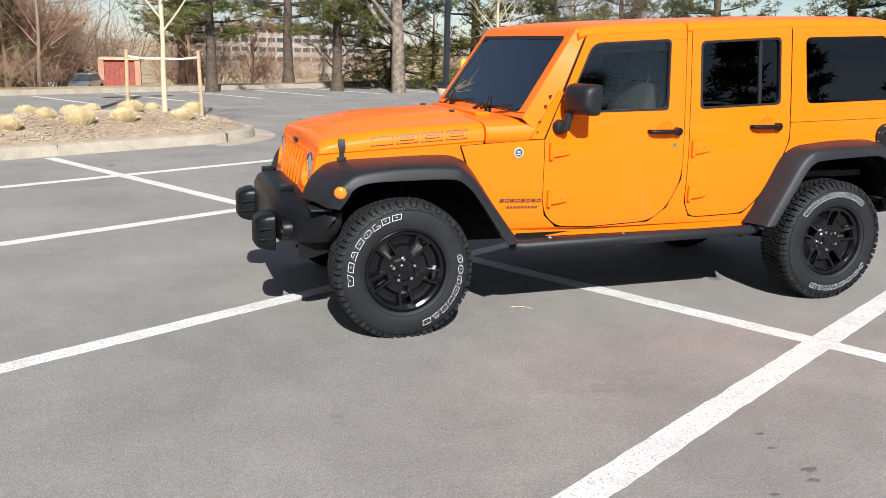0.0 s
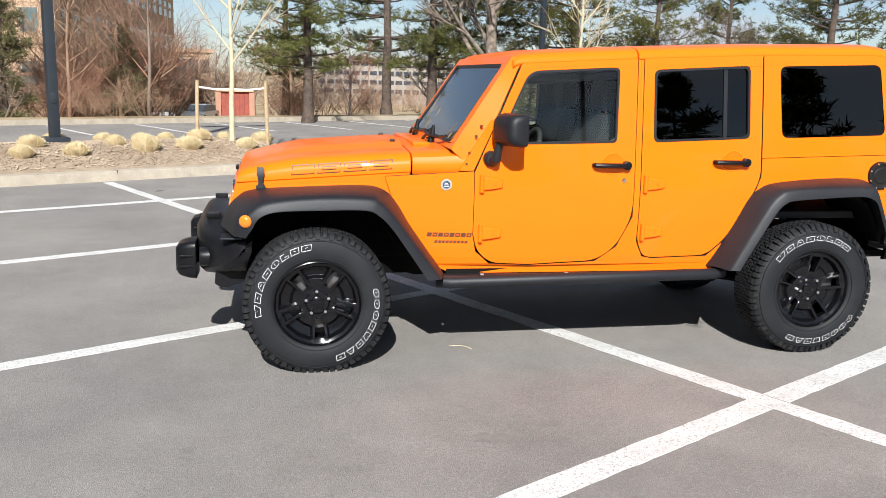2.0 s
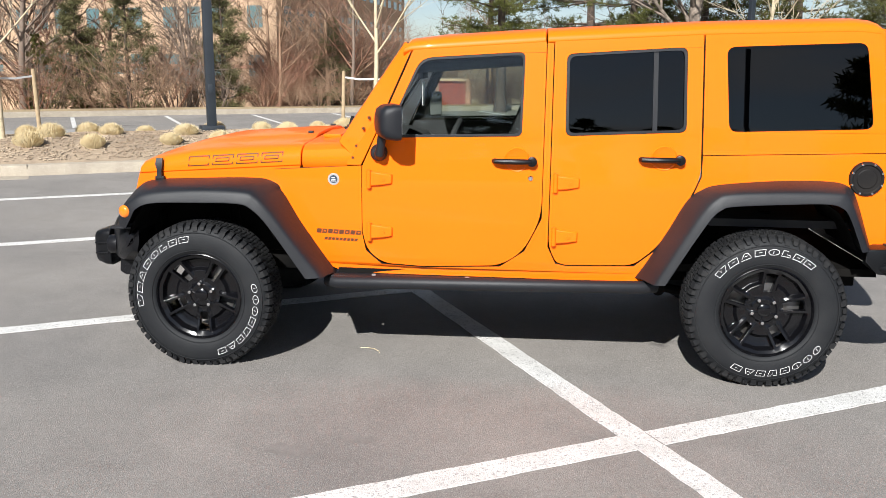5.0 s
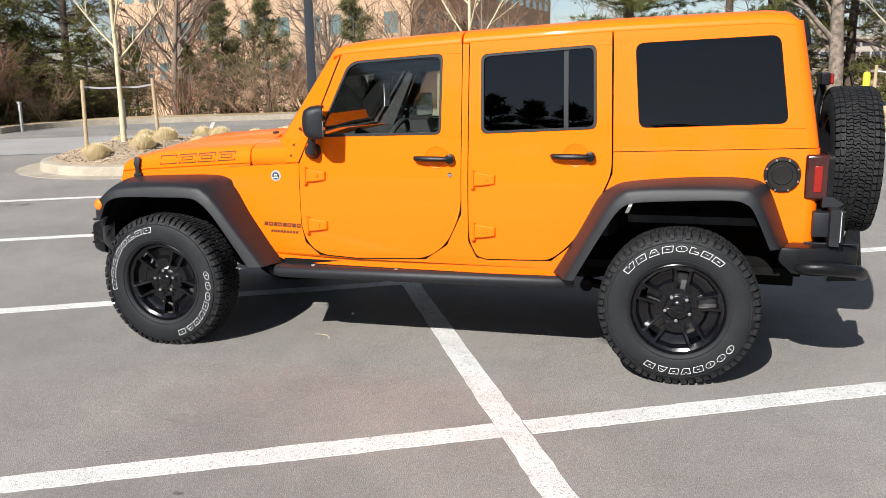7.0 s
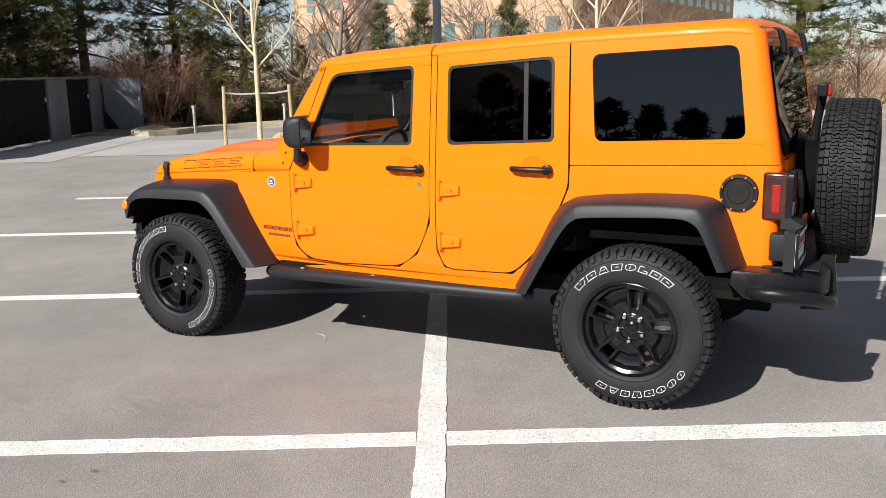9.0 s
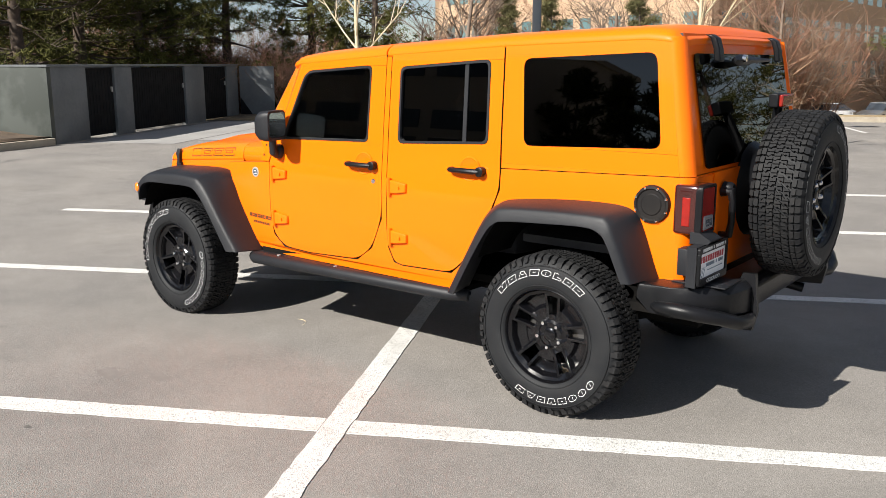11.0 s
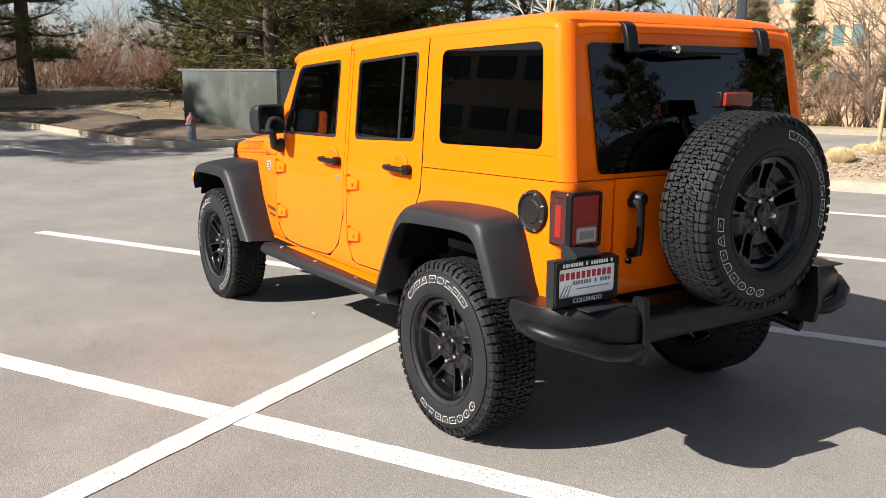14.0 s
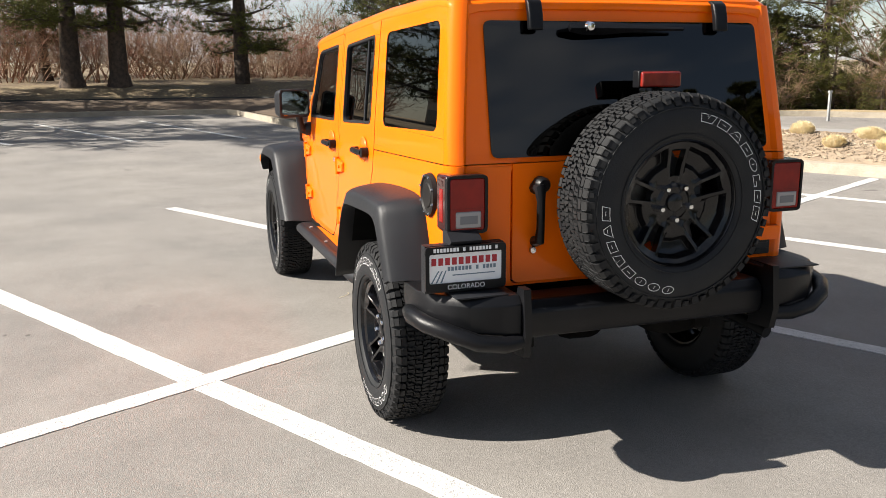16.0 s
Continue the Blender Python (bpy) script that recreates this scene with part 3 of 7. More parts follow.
sweep_bank("north_west_bank", [(G(u, 20.9), SD) for u in (-16, -13, -11, -9.6, -8.6)], BANK, "shaded soil behind the refuse enclosure", [(0, 0.02), (1, 0.05), (4, 0.1), (40, 0.15), (150, 0.2)])
# north verge
verge = [G(70, 23.55), G(45, 23.55), G(30, 23.55), G(20, 23.55), G(12, 23.55), G(6, 23.55), G(1, 23.55), G(-3.5, 23.5), G(-5.2, 23.2), G(-6.4, 22.5), G(-7.1, 21.5), G(-7.3, 20.8), G(-7.8, 20.4), G(-8.3, 20.8), G(-8.6, 22.0), G(-8.6, 24.0)]
setting("north_kerb", kerb_ring(verge, False), CONCRETE, "pale concrete kerb along the far side of the lot", "kerb")
sweep_bank("north_verge", [(p + SD * 0.12, SD) for p in verge], DRYGRASS, "strip of dry tan grass behind the far kerb", [(0, 0.13), (0.8, 0.14), (2.2, 0.08), (4.5, -0.1), (9, -0.45), (16, -0.9), (30, -1.3), (75, -1.9)])
# concrete pad on the far side of the island
bm = bmesh.new()
grid(bm, [[G(u, d, 0.006) for u in (-7.55, -5.0, -1.6)] for d in (14.6, 16.8, 18.7)])
bmesh.ops.recalc_face_normals(bm, faces=bm.faces)
setting("concrete_pad", bm, PAD, "pale grey concrete driveway pad", "concrete pad")
bm = bmesh.new()
grid(bm, [[G(u, d, 0.006) for u in (-9.7, -7.6)] for d in (13.6, 18, 24.0)])
bmesh.ops.recalc_face_normals(bm, faces=bm.faces)
setting("gate_pad", bm, PAD, "concrete pad before the gates of the refuse enclosure", "concrete pad")


# ---- refuse enclosure ----
def enclosure():
    """Walls of grey panels with black gates, open at the top; local x runs along the gated front, local -y towards the lot."""
    H, L = 1.60, 10.0
    root = thing("refuse_enclosure", "grey panelled refuse enclosure with black gates", "enclosure", Matrix.Translation((-14.3, 4.8, 0)) @ Matrix.Rotation(TH + radians(90), 4, "Z"))
    # piers and gates by distance from the near corner
    for a, b in ((0.142, 1.44), (2.64, 3.44), (6.32, 7.53), (9.17, L)):
        part("wall_panel", nbox(a, b, 0.0, 0.16, -0.02, H, 0.008), PANEL_GREY, root)
    for a, b in ((1.46, 2.62), (3.46, 6.3), (7.55, 9.15)):
        gate = part("gate", nbox(a, b, 0.05, 0.10, 0.06, H - 0.03, 0.006), GATE_BLACK, root, "black corrugated steel gate")
        n = max(3, int((b - a) / 0.12))
        for k in range(n):
            x = a + (k + 0.5) * (b - a) / n
            part("rib", nbox(x - 0.03, x + 0.03, 0.044, 0.052, 0.1, H - 0.07), GATE_BLACK, gate)
        part("latch", nbox(b - 0.10, b - 0.05, 0.02, 0.05, 1.02, 1.14), GALV, gate, "steel latch")
    part("coping", nbox(-0.02, L + 0.02, -0.03, 0.19, H, H + 0.05, 0.01), PANEL_GREY, root)
    # near side, back and far side
    for k in range(2):
        part("side_panel", nbox(0.0, 0.14, 1.42 * k, 1.42 * (k + 1) - 0.002, -0.02, H, 0.004), PANEL_GREEN, root, "dark green side panel with paler blotches")
    part("side_coping", nbox(-0.012, 0.152, 0.192, 2.98, H, H + 0.05, 0.01), PANEL_GREY, root)
    part("back_wall", nbox(0.142, L, 2.84, 2.98, -0.02, H, 0.006), PANEL_GREY, root)
    part("far_wall", nbox(L - 0.14, L, 0.165, 2.838, -0.02, H, 0.006), PANEL_GREY, root)
    leaf = part("open_gate", nbox(0.0, 1.08, 0.04, 0.10, 0.05, H - 0.02, 0.006), PANEL_GREY, root, "grey steel gate leaf standing open")
    leaf.matrix_local = Matrix.Translation((10.0, -0.06, 0)) @ Matrix.Rotation(radians(-76), 4, "Z")
    part("brace", loft([[Vector((x, y, z)) for x, z in ((0.01, 0.06), (0.38, 0.06), (0.01, 0.62))] for y in (0.02, 0.039)]), GATE_BLACK, leaf, "dark brace plate at the foot")
    part("handle", nbox(0.98, 1.03, 0.01, 0.04, 0.9, 1.02, 0.004), GALV, leaf)
    return root


enclosure()


# ---- the orange off-road car ----
# It faces -x; its left side faces -y. Its own origin lies on the ground between the axles.
car = thing("off_road_suv", "bright orange four-door off-road car with black fender flares", "car", Matrix.Translation((0, 0.03, 0)) @ Matrix.Rotation(radians(0.62), 4, "Z"))
WALL = [(0.50, 0.785), (0.60, 0.80), (0.80, 0.812), (1.0, 0.812), (1.14, 0.802), (1.20, 0.795), (1.31, 0.788), (1.70, 0.750), (1.80, 0.738)]


def hw(x, z):
    """Half the width of the body."""
    w = curve_at(z, WALL)
    if x > 1.1:
        w -= 0.030 * (x - 1.1) / 0.95
    if x < -0.6:
        w -= 0.075 * (-0.6 - x) / 0.5
    return w


def xr(z):
    """The back of the body."""
    return 2.105 if z < 1.2 else 2.100 - 0.105 * (z - 1.2) / 0.6


def side_panel(name, outer, holes, s, parent, material=ORANGE, proud=0.0, thick=0.03, label="", bevel=0.0025):
    place = lambda a, b: Vector((a, s * (hw(a, b) + proud), b))
    # edges and backs are coloured black, so panel gaps read as shade
    ob = part(name, sheet(outer, holes, place, Vector((0, -s * thick, 0)), wall=1), [material, SEAM] if material is ORANGE else material, parent, label, 40)
    if bevel:
        bevel_mod(ob, bevel, 2, 50)
    return ob


def plate_at(name, pts, place, thick, material, parent, label="", bevel=0.0):
    ob = part(name, sheet(pts, [], place, thick), material, parent, label)
    if bevel:
        bevel_mod(ob, bevel, 2, 40)
    return ob


def glyph_frame(bm, at, w, h, slant, line, lift, mid=False):
    """An outlined slanted block; at(a, b, lift) lays it on a surface."""
    def quad(a0, b0, a1, b1):
        p = [(a0, b0), (a1, b0), (a1, b1), (a0, b1)]
        q = [bm.verts.new(at(a + slant * b, b, lift)) for a, b in p]
        r = [bm.verts.new(at(a + slant * b, b, 0.0)) for a, b in p]
        bm.faces.new(q)
        for i in range(4):
            bm.faces.new((q[i], r[i], r[(i + 1) % 4], q[(i + 1) % 4]))
    quad(0, 0, w, line)
    quad(0, h - line, w, h)
    quad(0, line, line, h - line)
    quad(w - line, line, w, h - line)
    if mid:
        quad(w * 0.35, h * 0.42, w * 0.7, h * 0.42 + line)


BODY = [(-1.10, 1.05), (-0.613, 1.088), (-0.613, 0.733), (-0.593, 0.637), (-0.51, 0.563), (-0.28, 0.551), (0.12, 0.568), (0.246, 0.655), (0.332, 0.832), (0.334, 1.72), (0.366, 1.72),
        (0.366, 0.684), (0.409, 0.594), (0.47, 0.582), (0.815, 0.592), (0.938, 0.697), (1.087, 0.966), (1.126, 1.065), (1.127, 1.172), (2.046, 1.198), (2.050, 0.72), (1.968, 0.716),
        (1.925, 0.76), (1.865, 0.96), (1.80, 1.02), (1.70, 1.035), (1.27, 1.02), (1.15, 0.985), (1.085, 0.93), (0.905, 0.60), (0.86, 0.505), (-0.28, 0.505), (-0.72, 0.505), (-0.80, 0.54), (-1.06, 0.93)]
DOOR_F = rounded([(-0.606, 1.084), (-0.338, 1.695), (0.327, 1.733), (0.326, 0.838), (0.238, 0.655), (0.118, 0.576), (-0.28, 0.559), (-0.50, 0.570), (-0.584, 0.642), (-0.606, 0.738)], [0, 0.03, 0.02, 0.08, 0.08, 0.06, 0, 0.05, 0.05, 0])
WIN_F = rounded([(-0.490, 1.238), (-0.305, 1.638), (0.222, 1.672), (0.214, 1.256)], [0.02, 0.06, 0.035, 0.03])
DOOR_R = rounded([(0.374, 1.737), (1.098, 1.772), (1.118, 1.07), (1.078, 0.970), (0.930, 0.705), (0.812, 0.60), (0.47, 0.590), (0.416, 0.602), (0.374, 0.69)], [0.02, 0.02, 0.05, 0.05, 0.06, 0.05, 0, 0.04, 0.05])
WIN_R = rounded([(0.436, 1.664), (1.022, 1.702), (1.036, 1.290), (0.442, 1.262)], 0.035)
TOP = [(1.126, 1.176), (1.109, 1.778), (1.945, 1.802), (2.045, 1.2015)]
WIN_Q = rounded([(1.218, 1.706), (1.890, 1.732), (1.948, 1.318), (1.250, 1.294)], 0.045, 5)


def grow(poly, k):
    cx, cz = sum(p[0] for p in poly) / len(poly), sum(p[1] for p in poly) / len(poly)
    w, h = max(abs(p[0] - cx) for p in poly), max(abs(p[1] - cz) for p in poly)
    return [(cx + (p[0] - cx) * (w + k) / w, cz + (p[1] - cz) * (h + k) / h) for p in poly]


DOOR_F, DOOR_R = grow(DOOR_F, 0.0028), grow(DOOR_R, 0.0028)


def pane(name, poly, s, parent, material, inset=0.012, label=""):
    place = lambda a, b: Vector((a, s * (hw(a, b) - inset), b))
    ob = part(name, sheet(grow(poly, 0.012), [], place, Vector((0, -s * 0.004, 0)), step=0.2), material, parent, label)
    ob.visible_shadow = False
    return ob


def gasket(name, poly, s, parent, width=0.011, proud=0.002):
    place = lambda a, b: Vector((a, s * (hw(a, b) + proud), b))
    return part(name, sheet(grow(poly, 0.002), [grow(poly, -width)], place, Vector((0, -s * 0.016, 0)), step=0.1), BLACK_PLASTIC, parent, "black rubber window seal")


def hinge(s, parent, x, z):
    y = hw(x, z)
    def at(a, b, c):
        return Vector((x + a, s * (y + c), z + b))
    rows = [[at(0.0, -0.040, 0.0), at(0.0, 0.040, 0.0), at(0.0, 0.036, 0.016), at(0.0, -0.036, 0.016)],
            [at(0.060, -0.034, 0.0), at(0.060, 0.034, 0.0), at(0.060, 0.030, 0.018), at(0.060, -0.030, 0.018)],
            [at(0.118, -0.026, 0.0), at(0.118, 0.026, 0.0), at(0.112, 0.022, 0.014), at(0.112, -0.022, 0.014)]]
    ob = bevel_mod(part("hinge", loft(rows), ORANGE, parent), 0.004, 2)
    bm = tube(bmesh.new(), [at(-0.006, -0.048, 0.012), at(-0.006, 0.048, 0.012)], 0.0125, 10)
    part("hinge_pin", bm, ORANGE, ob)
    bm = tube(bmesh.new(), [at(0.068, 0.0, 0.016), at(0.068, 0.0, 0.024)], 0.009, 6)
    part("bolt", bm, ORANGE, ob)


def door_handle(s, parent, x0, x1, z):
    y = hw(x0, z)
    at = lambda a, b, c: Vector((a, s * (y + c), z + b))
    # shallow round cup behind the grip
    cup = part("handle_cup", lathe(bmesh.new(), [(0.0, 0.002), (0.050, 0.002), (0.060, 0.006), (0.066, 0.0), (0.0, 0.0005)], "y", 28), ORANGE, parent)
    cup.matrix_local = Matrix.Translation(at(x0 + 0.12, 0.006, 0.0)) @ Matrix.Rotation(0 if s > 0 else math.pi, 4, "Z")
    grip = part("door_handle", tube(bmesh.new(), [at(x0, 0, 0.010), at(x0 + 0.012, 0, 0.030), at(x0 + 0.05, 0, 0.040), at(x1 - 0.06, 0, 0.040), at(x1 - 0.025, 0, 0.030)], [0.010, 0.014, 0.015, 0.015, 0.012], 10), STEEL_BLACK, parent, "black grip door handle")
    part("push_button", tube(bmesh.new(), [at(x1 - 0.022, 0, 0.0), at(x1 - 0.022, 0, 0.034), at(x1 - 0.022, 0, 0.037)], [0.025, 0.025, 0.019], 18), STEEL_BLACK, grip)
    part("handle_foot", tube(bmesh.new(), [at(x0 + 0.008, 0, 0.0), at(x0 + 0.008, 0, 0.020)], 0.013, 10), STEEL_BLACK, grip)


def mirror(s, parent):
    """A door mirror: a knob on the door, a short arm, and a head turned towards the driver."""
    y = hw(-0.5, 1.2)
    at = lambda a, b, c: Vector((a, s * (y + c), b))
    knob = part("mirror_knob", lathe(bmesh.new(), [(0.0, 0.050), (0.030, 0.048), (0.040, 0.038), (0.044, 0.022), (0.046, 0.0)], "y", 24), BLACK_PLASTIC, parent, "black round mirror mount on the door")
    knob.matrix_local = Matrix.Translation(at(-0.520, 1.158, -0.004)) @ Matrix.Rotation(0 if s > 0 else math.pi, 4, "Z")
    part("mirror_arm", tube(bmesh.new(), [at(-0.515, 1.150, 0.035), at(-0.506, 1.160, 0.060), at(-0.500, 1.195, 0.070), at(-0.492, 1.25, 0.078)], [0.028, 0.028, 0.023, 0.023], 14), BLACK_PLASTIC, parent)
    # the head in its own axes: a along the car from the glass forwards, c outwards
    turn, cx, cy = radians(20), -0.448, 0.128
    def put(a, b, c):
        return at(cx + a * math.cos(turn) + c * math.sin(turn), b, cy - a * math.sin(turn) + c * math.cos(turn))
    def ring(a, c0, c1, z0, z1, r):
        return [put(a, b, c) for c, b in rounded([(c0, z0), (c1, z0), (c1, z1), (c0, z1)], r, 5)]
    rows = [ring(-0.062, -0.070, 0.070, 1.280, 1.365, 0.04), ring(-0.052, -0.090, 0.092, 1.258, 1.393, 0.05), ring(-0.028, -0.102, 0.105, 1.242, 1.408, 0.045), ring(0.020, -0.106, 0.110, 1.236, 1.414, 0.035), ring(0.044, -0.104, 0.108, 1.238, 1.412, 0.032)]
    head = part("mirror_head", loft(rows), BLACK_PLASTIC, parent, "black door mirror housing", 50)
    g = [put(0.0455, b, c) for c, b in rounded([(-0.090, 1.254), (0.094, 1.254), (0.094, 1.400), (-0.090, 1.400)], 0.025, 4)]
    g2 = [put(0.0485, b, c) for c, b in rounded([(-0.090, 1.254), (0.094, 1.254), (0.094, 1.400), (-0.090, 1.400)], 0.025, 4)]
    part("mirror_glass", loft([g, g2]), MIRROR, head, "silvered mirror glass")


def door(name, s, outer, win, glass, hx, handle, lock, divider=None, label=""):
    d = side_panel(name, outer, [grow(win, 0.004)], s, car, label=label)
    gasket("window_seal", win, s, d)
    pane("window_glass", win, s, d, glass, label="tinted window glass")
    for z in (1.022, 0.742):
        hinge(s, d, hx, z)
    door_handle(s, d, *handle)
    if lock:
        y = hw(*lock)
        ob = part("key_lock", lathe(bmesh.new(), [(0.0, 0.006), (0.010, 0.006), (0.014, 0.003), (0.015, 0.0)], "y", 16), CHROME, d, "chrome key lock")
        ob.matrix_local = Matrix.Translation((lock[0], s * y, lock[1])) @ Matrix.Rotation(0 if s > 0 else math.pi, 4, "Z")
    if divider:
        place = lambda a, b: Vector((a, s * (hw(a, b) - 0.006), b))
        part("window_divider", sheet(divider, [], place, Vector((0, -s * 0.012, 0)), step=0.1), BLACK_PLASTIC, d, "dark upright bar in the window")
    inner = lambda a, b: Vector((a, s * (hw(a, b) - 0.034), b))
    low = [p for p in outer if p[1] < 1.20]
    lo_x, hi_x = min(p[0] for p in low) + 0.03, max(p[0] for p in low) - 0.03
    part("door_trim", sheet([(lo_x + 0.08, 0.62), (hi_x - (0.25 if hx > 0 else 0.12), 0.62), (hi_x, 1.0), (hi_x, 1.235), (lo_x, 1.225), (lo_x, 0.75)], [], inner, Vector((0, -s * 0.05, 0)), step=0.2), CABIN, d, "dark inner door trim")
    return d


def sample_path(keys, per=7):
    """Points on a smooth curve through the keys, a fixed number between each two."""
    pts = [Vector(p) for p in keys]
    pts = [pts[0] * 2 - pts[1]] + pts + [pts[-1] * 2 - pts[-2]]
    out = []
    for a, b, c, d in zip(pts, pts[1:], pts[2:], pts[3:]):
        for k in range(per):
            t = k / per
            out.append(0.5 * (2 * b + (c - a) * t + (2 * a - 5 * b + 4 * c - d) * t * t + (3 * b - a - 3 * c + d) * t ** 3))
    return out + [pts[-2]]


def flare(name, s, joint, crease, lip, label):
    """A wide fender flare: a sloping top from the body to a soft crease, an outer face down to the lip, and a return into the wheel well."""
    rows = []
    for j, c, e in zip(sample_path(joint), sample_path(crease), sample_path(lip)):
        q = [j + Vector((0, -0.04, 0)), j, j.lerp(c, 0.30) + Vector((0, 0, 0.004)), j.lerp(c, 0.62) + Vector((0, 0, 0.006)), j.lerp(c, 0.84) + Vector((0, 0, 0.003)),
             c.lerp(j, 0.05).lerp(e, 0.05), c.lerp(e, 0.14), c.lerp(e, 0.36), c.lerp(e, 0.90) + Vector((0, 0.002, 0)), e, e + Vector((0, -0.012, 0)),
             Vector((mix(e.x, j.x, 0.10), e.y - 0.05, mix(e.z, j.z, 0.10))), Vector((mix(e.x, j.x, 0.35), j.y - 0.02, mix(e.z, j.z, 0.35)))]
        rows.append([Vector((p.x, s * p.y, p.z)) for p in q])
    return part(name, loft(rows), BLACK_PLASTIC, car, label, 62)


F_JOINT = [(-1.995, 0.630, 0.765), (-1.955, 0.640, 0.860), (-1.90, 0.645, 0.925), (-1.81, 0.655, 0.965), (-1.53, 0.675, 0.985), (-1.25, 0.705, 0.997), (-1.13, 0.735, 0.985), (-1.05, 0.750, 0.925), (-0.951, 0.762, 0.768), (-0.763, 0.782, 0.503)]
F_CREASE = [(-1.915, 0.900, 0.752), (-1.885, 0.935, 0.830), (-1.83, 0.945, 0.885), (-1.74, 0.945, 0.937), (-1.50, 0.945, 0.964), (-1.22, 0.945, 0.961), (-1.14, 0.945, 0.932), (-1.06, 0.945, 0.850), (-0.95, 0.945, 0.703), (-0.802, 0.940, 0.510)]
F_LIP = [(-1.850, 0.945, 0.748), (-1.815, 0.962, 0.800), (-1.775, 0.968, 0.858), (-1.68, 0.968, 0.889), (-1.45, 0.968, 0.896), (-1.235, 0.968, 0.896), (-1.16, 0.968, 0.868), (-1.09, 0.968, 0.800), (-1.0, 0.966, 0.675), (-0.886, 0.962, 0.508)]
R_JOINT = [(0.824, 0.785, 0.53), (0.957, 0.800, 0.761), (1.055, 0.806, 0.940), (1.125, 0.806, 1.000), (1.22, 0.803, 1.030), (1.50, 0.794, 1.054), (1.75, 0.787, 1.056), (1.85, 0.783, 1.033), (1.895, 0.783, 0.975), (1.985, 0.780, 0.735)]
R_CREASE = [(0.900, 0.945, 0.53), (1.02, 0.948, 0.750), (1.11, 0.950, 0.905), (1.175, 0.950, 0.978), (1.25, 0.950, 1.007), (1.50, 0.950, 1.021), (1.735, 0.950, 1.022), (1.80, 0.950, 1.005), (1.845, 0.950, 0.920), (1.925, 0.945, 0.735)]
R_LIP = [(0.955, 0.965, 0.535), (1.075, 0.970, 0.750), (1.155, 0.970, 0.880), (1.20, 0.970, 0.925), (1.26, 0.970, 0.945), (1.50, 0.970, 0.961), (1.69, 0.970, 0.968), (1.765, 0.970, 0.952), (1.808, 0.970, 0.905), (1.885, 0.965, 0.735)]


# ---- wheels ----
def ring_pts(r, n, a0=0.0):
    return [(r * math.cos(a0 + 2 * math.pi * k / n), r * math.sin(a0 + 2 * math.pi * k / n)) for k in range(n)]


def polar(r, deg):
    return (r * math.cos(radians(deg)), r * math.sin(radians(deg)))


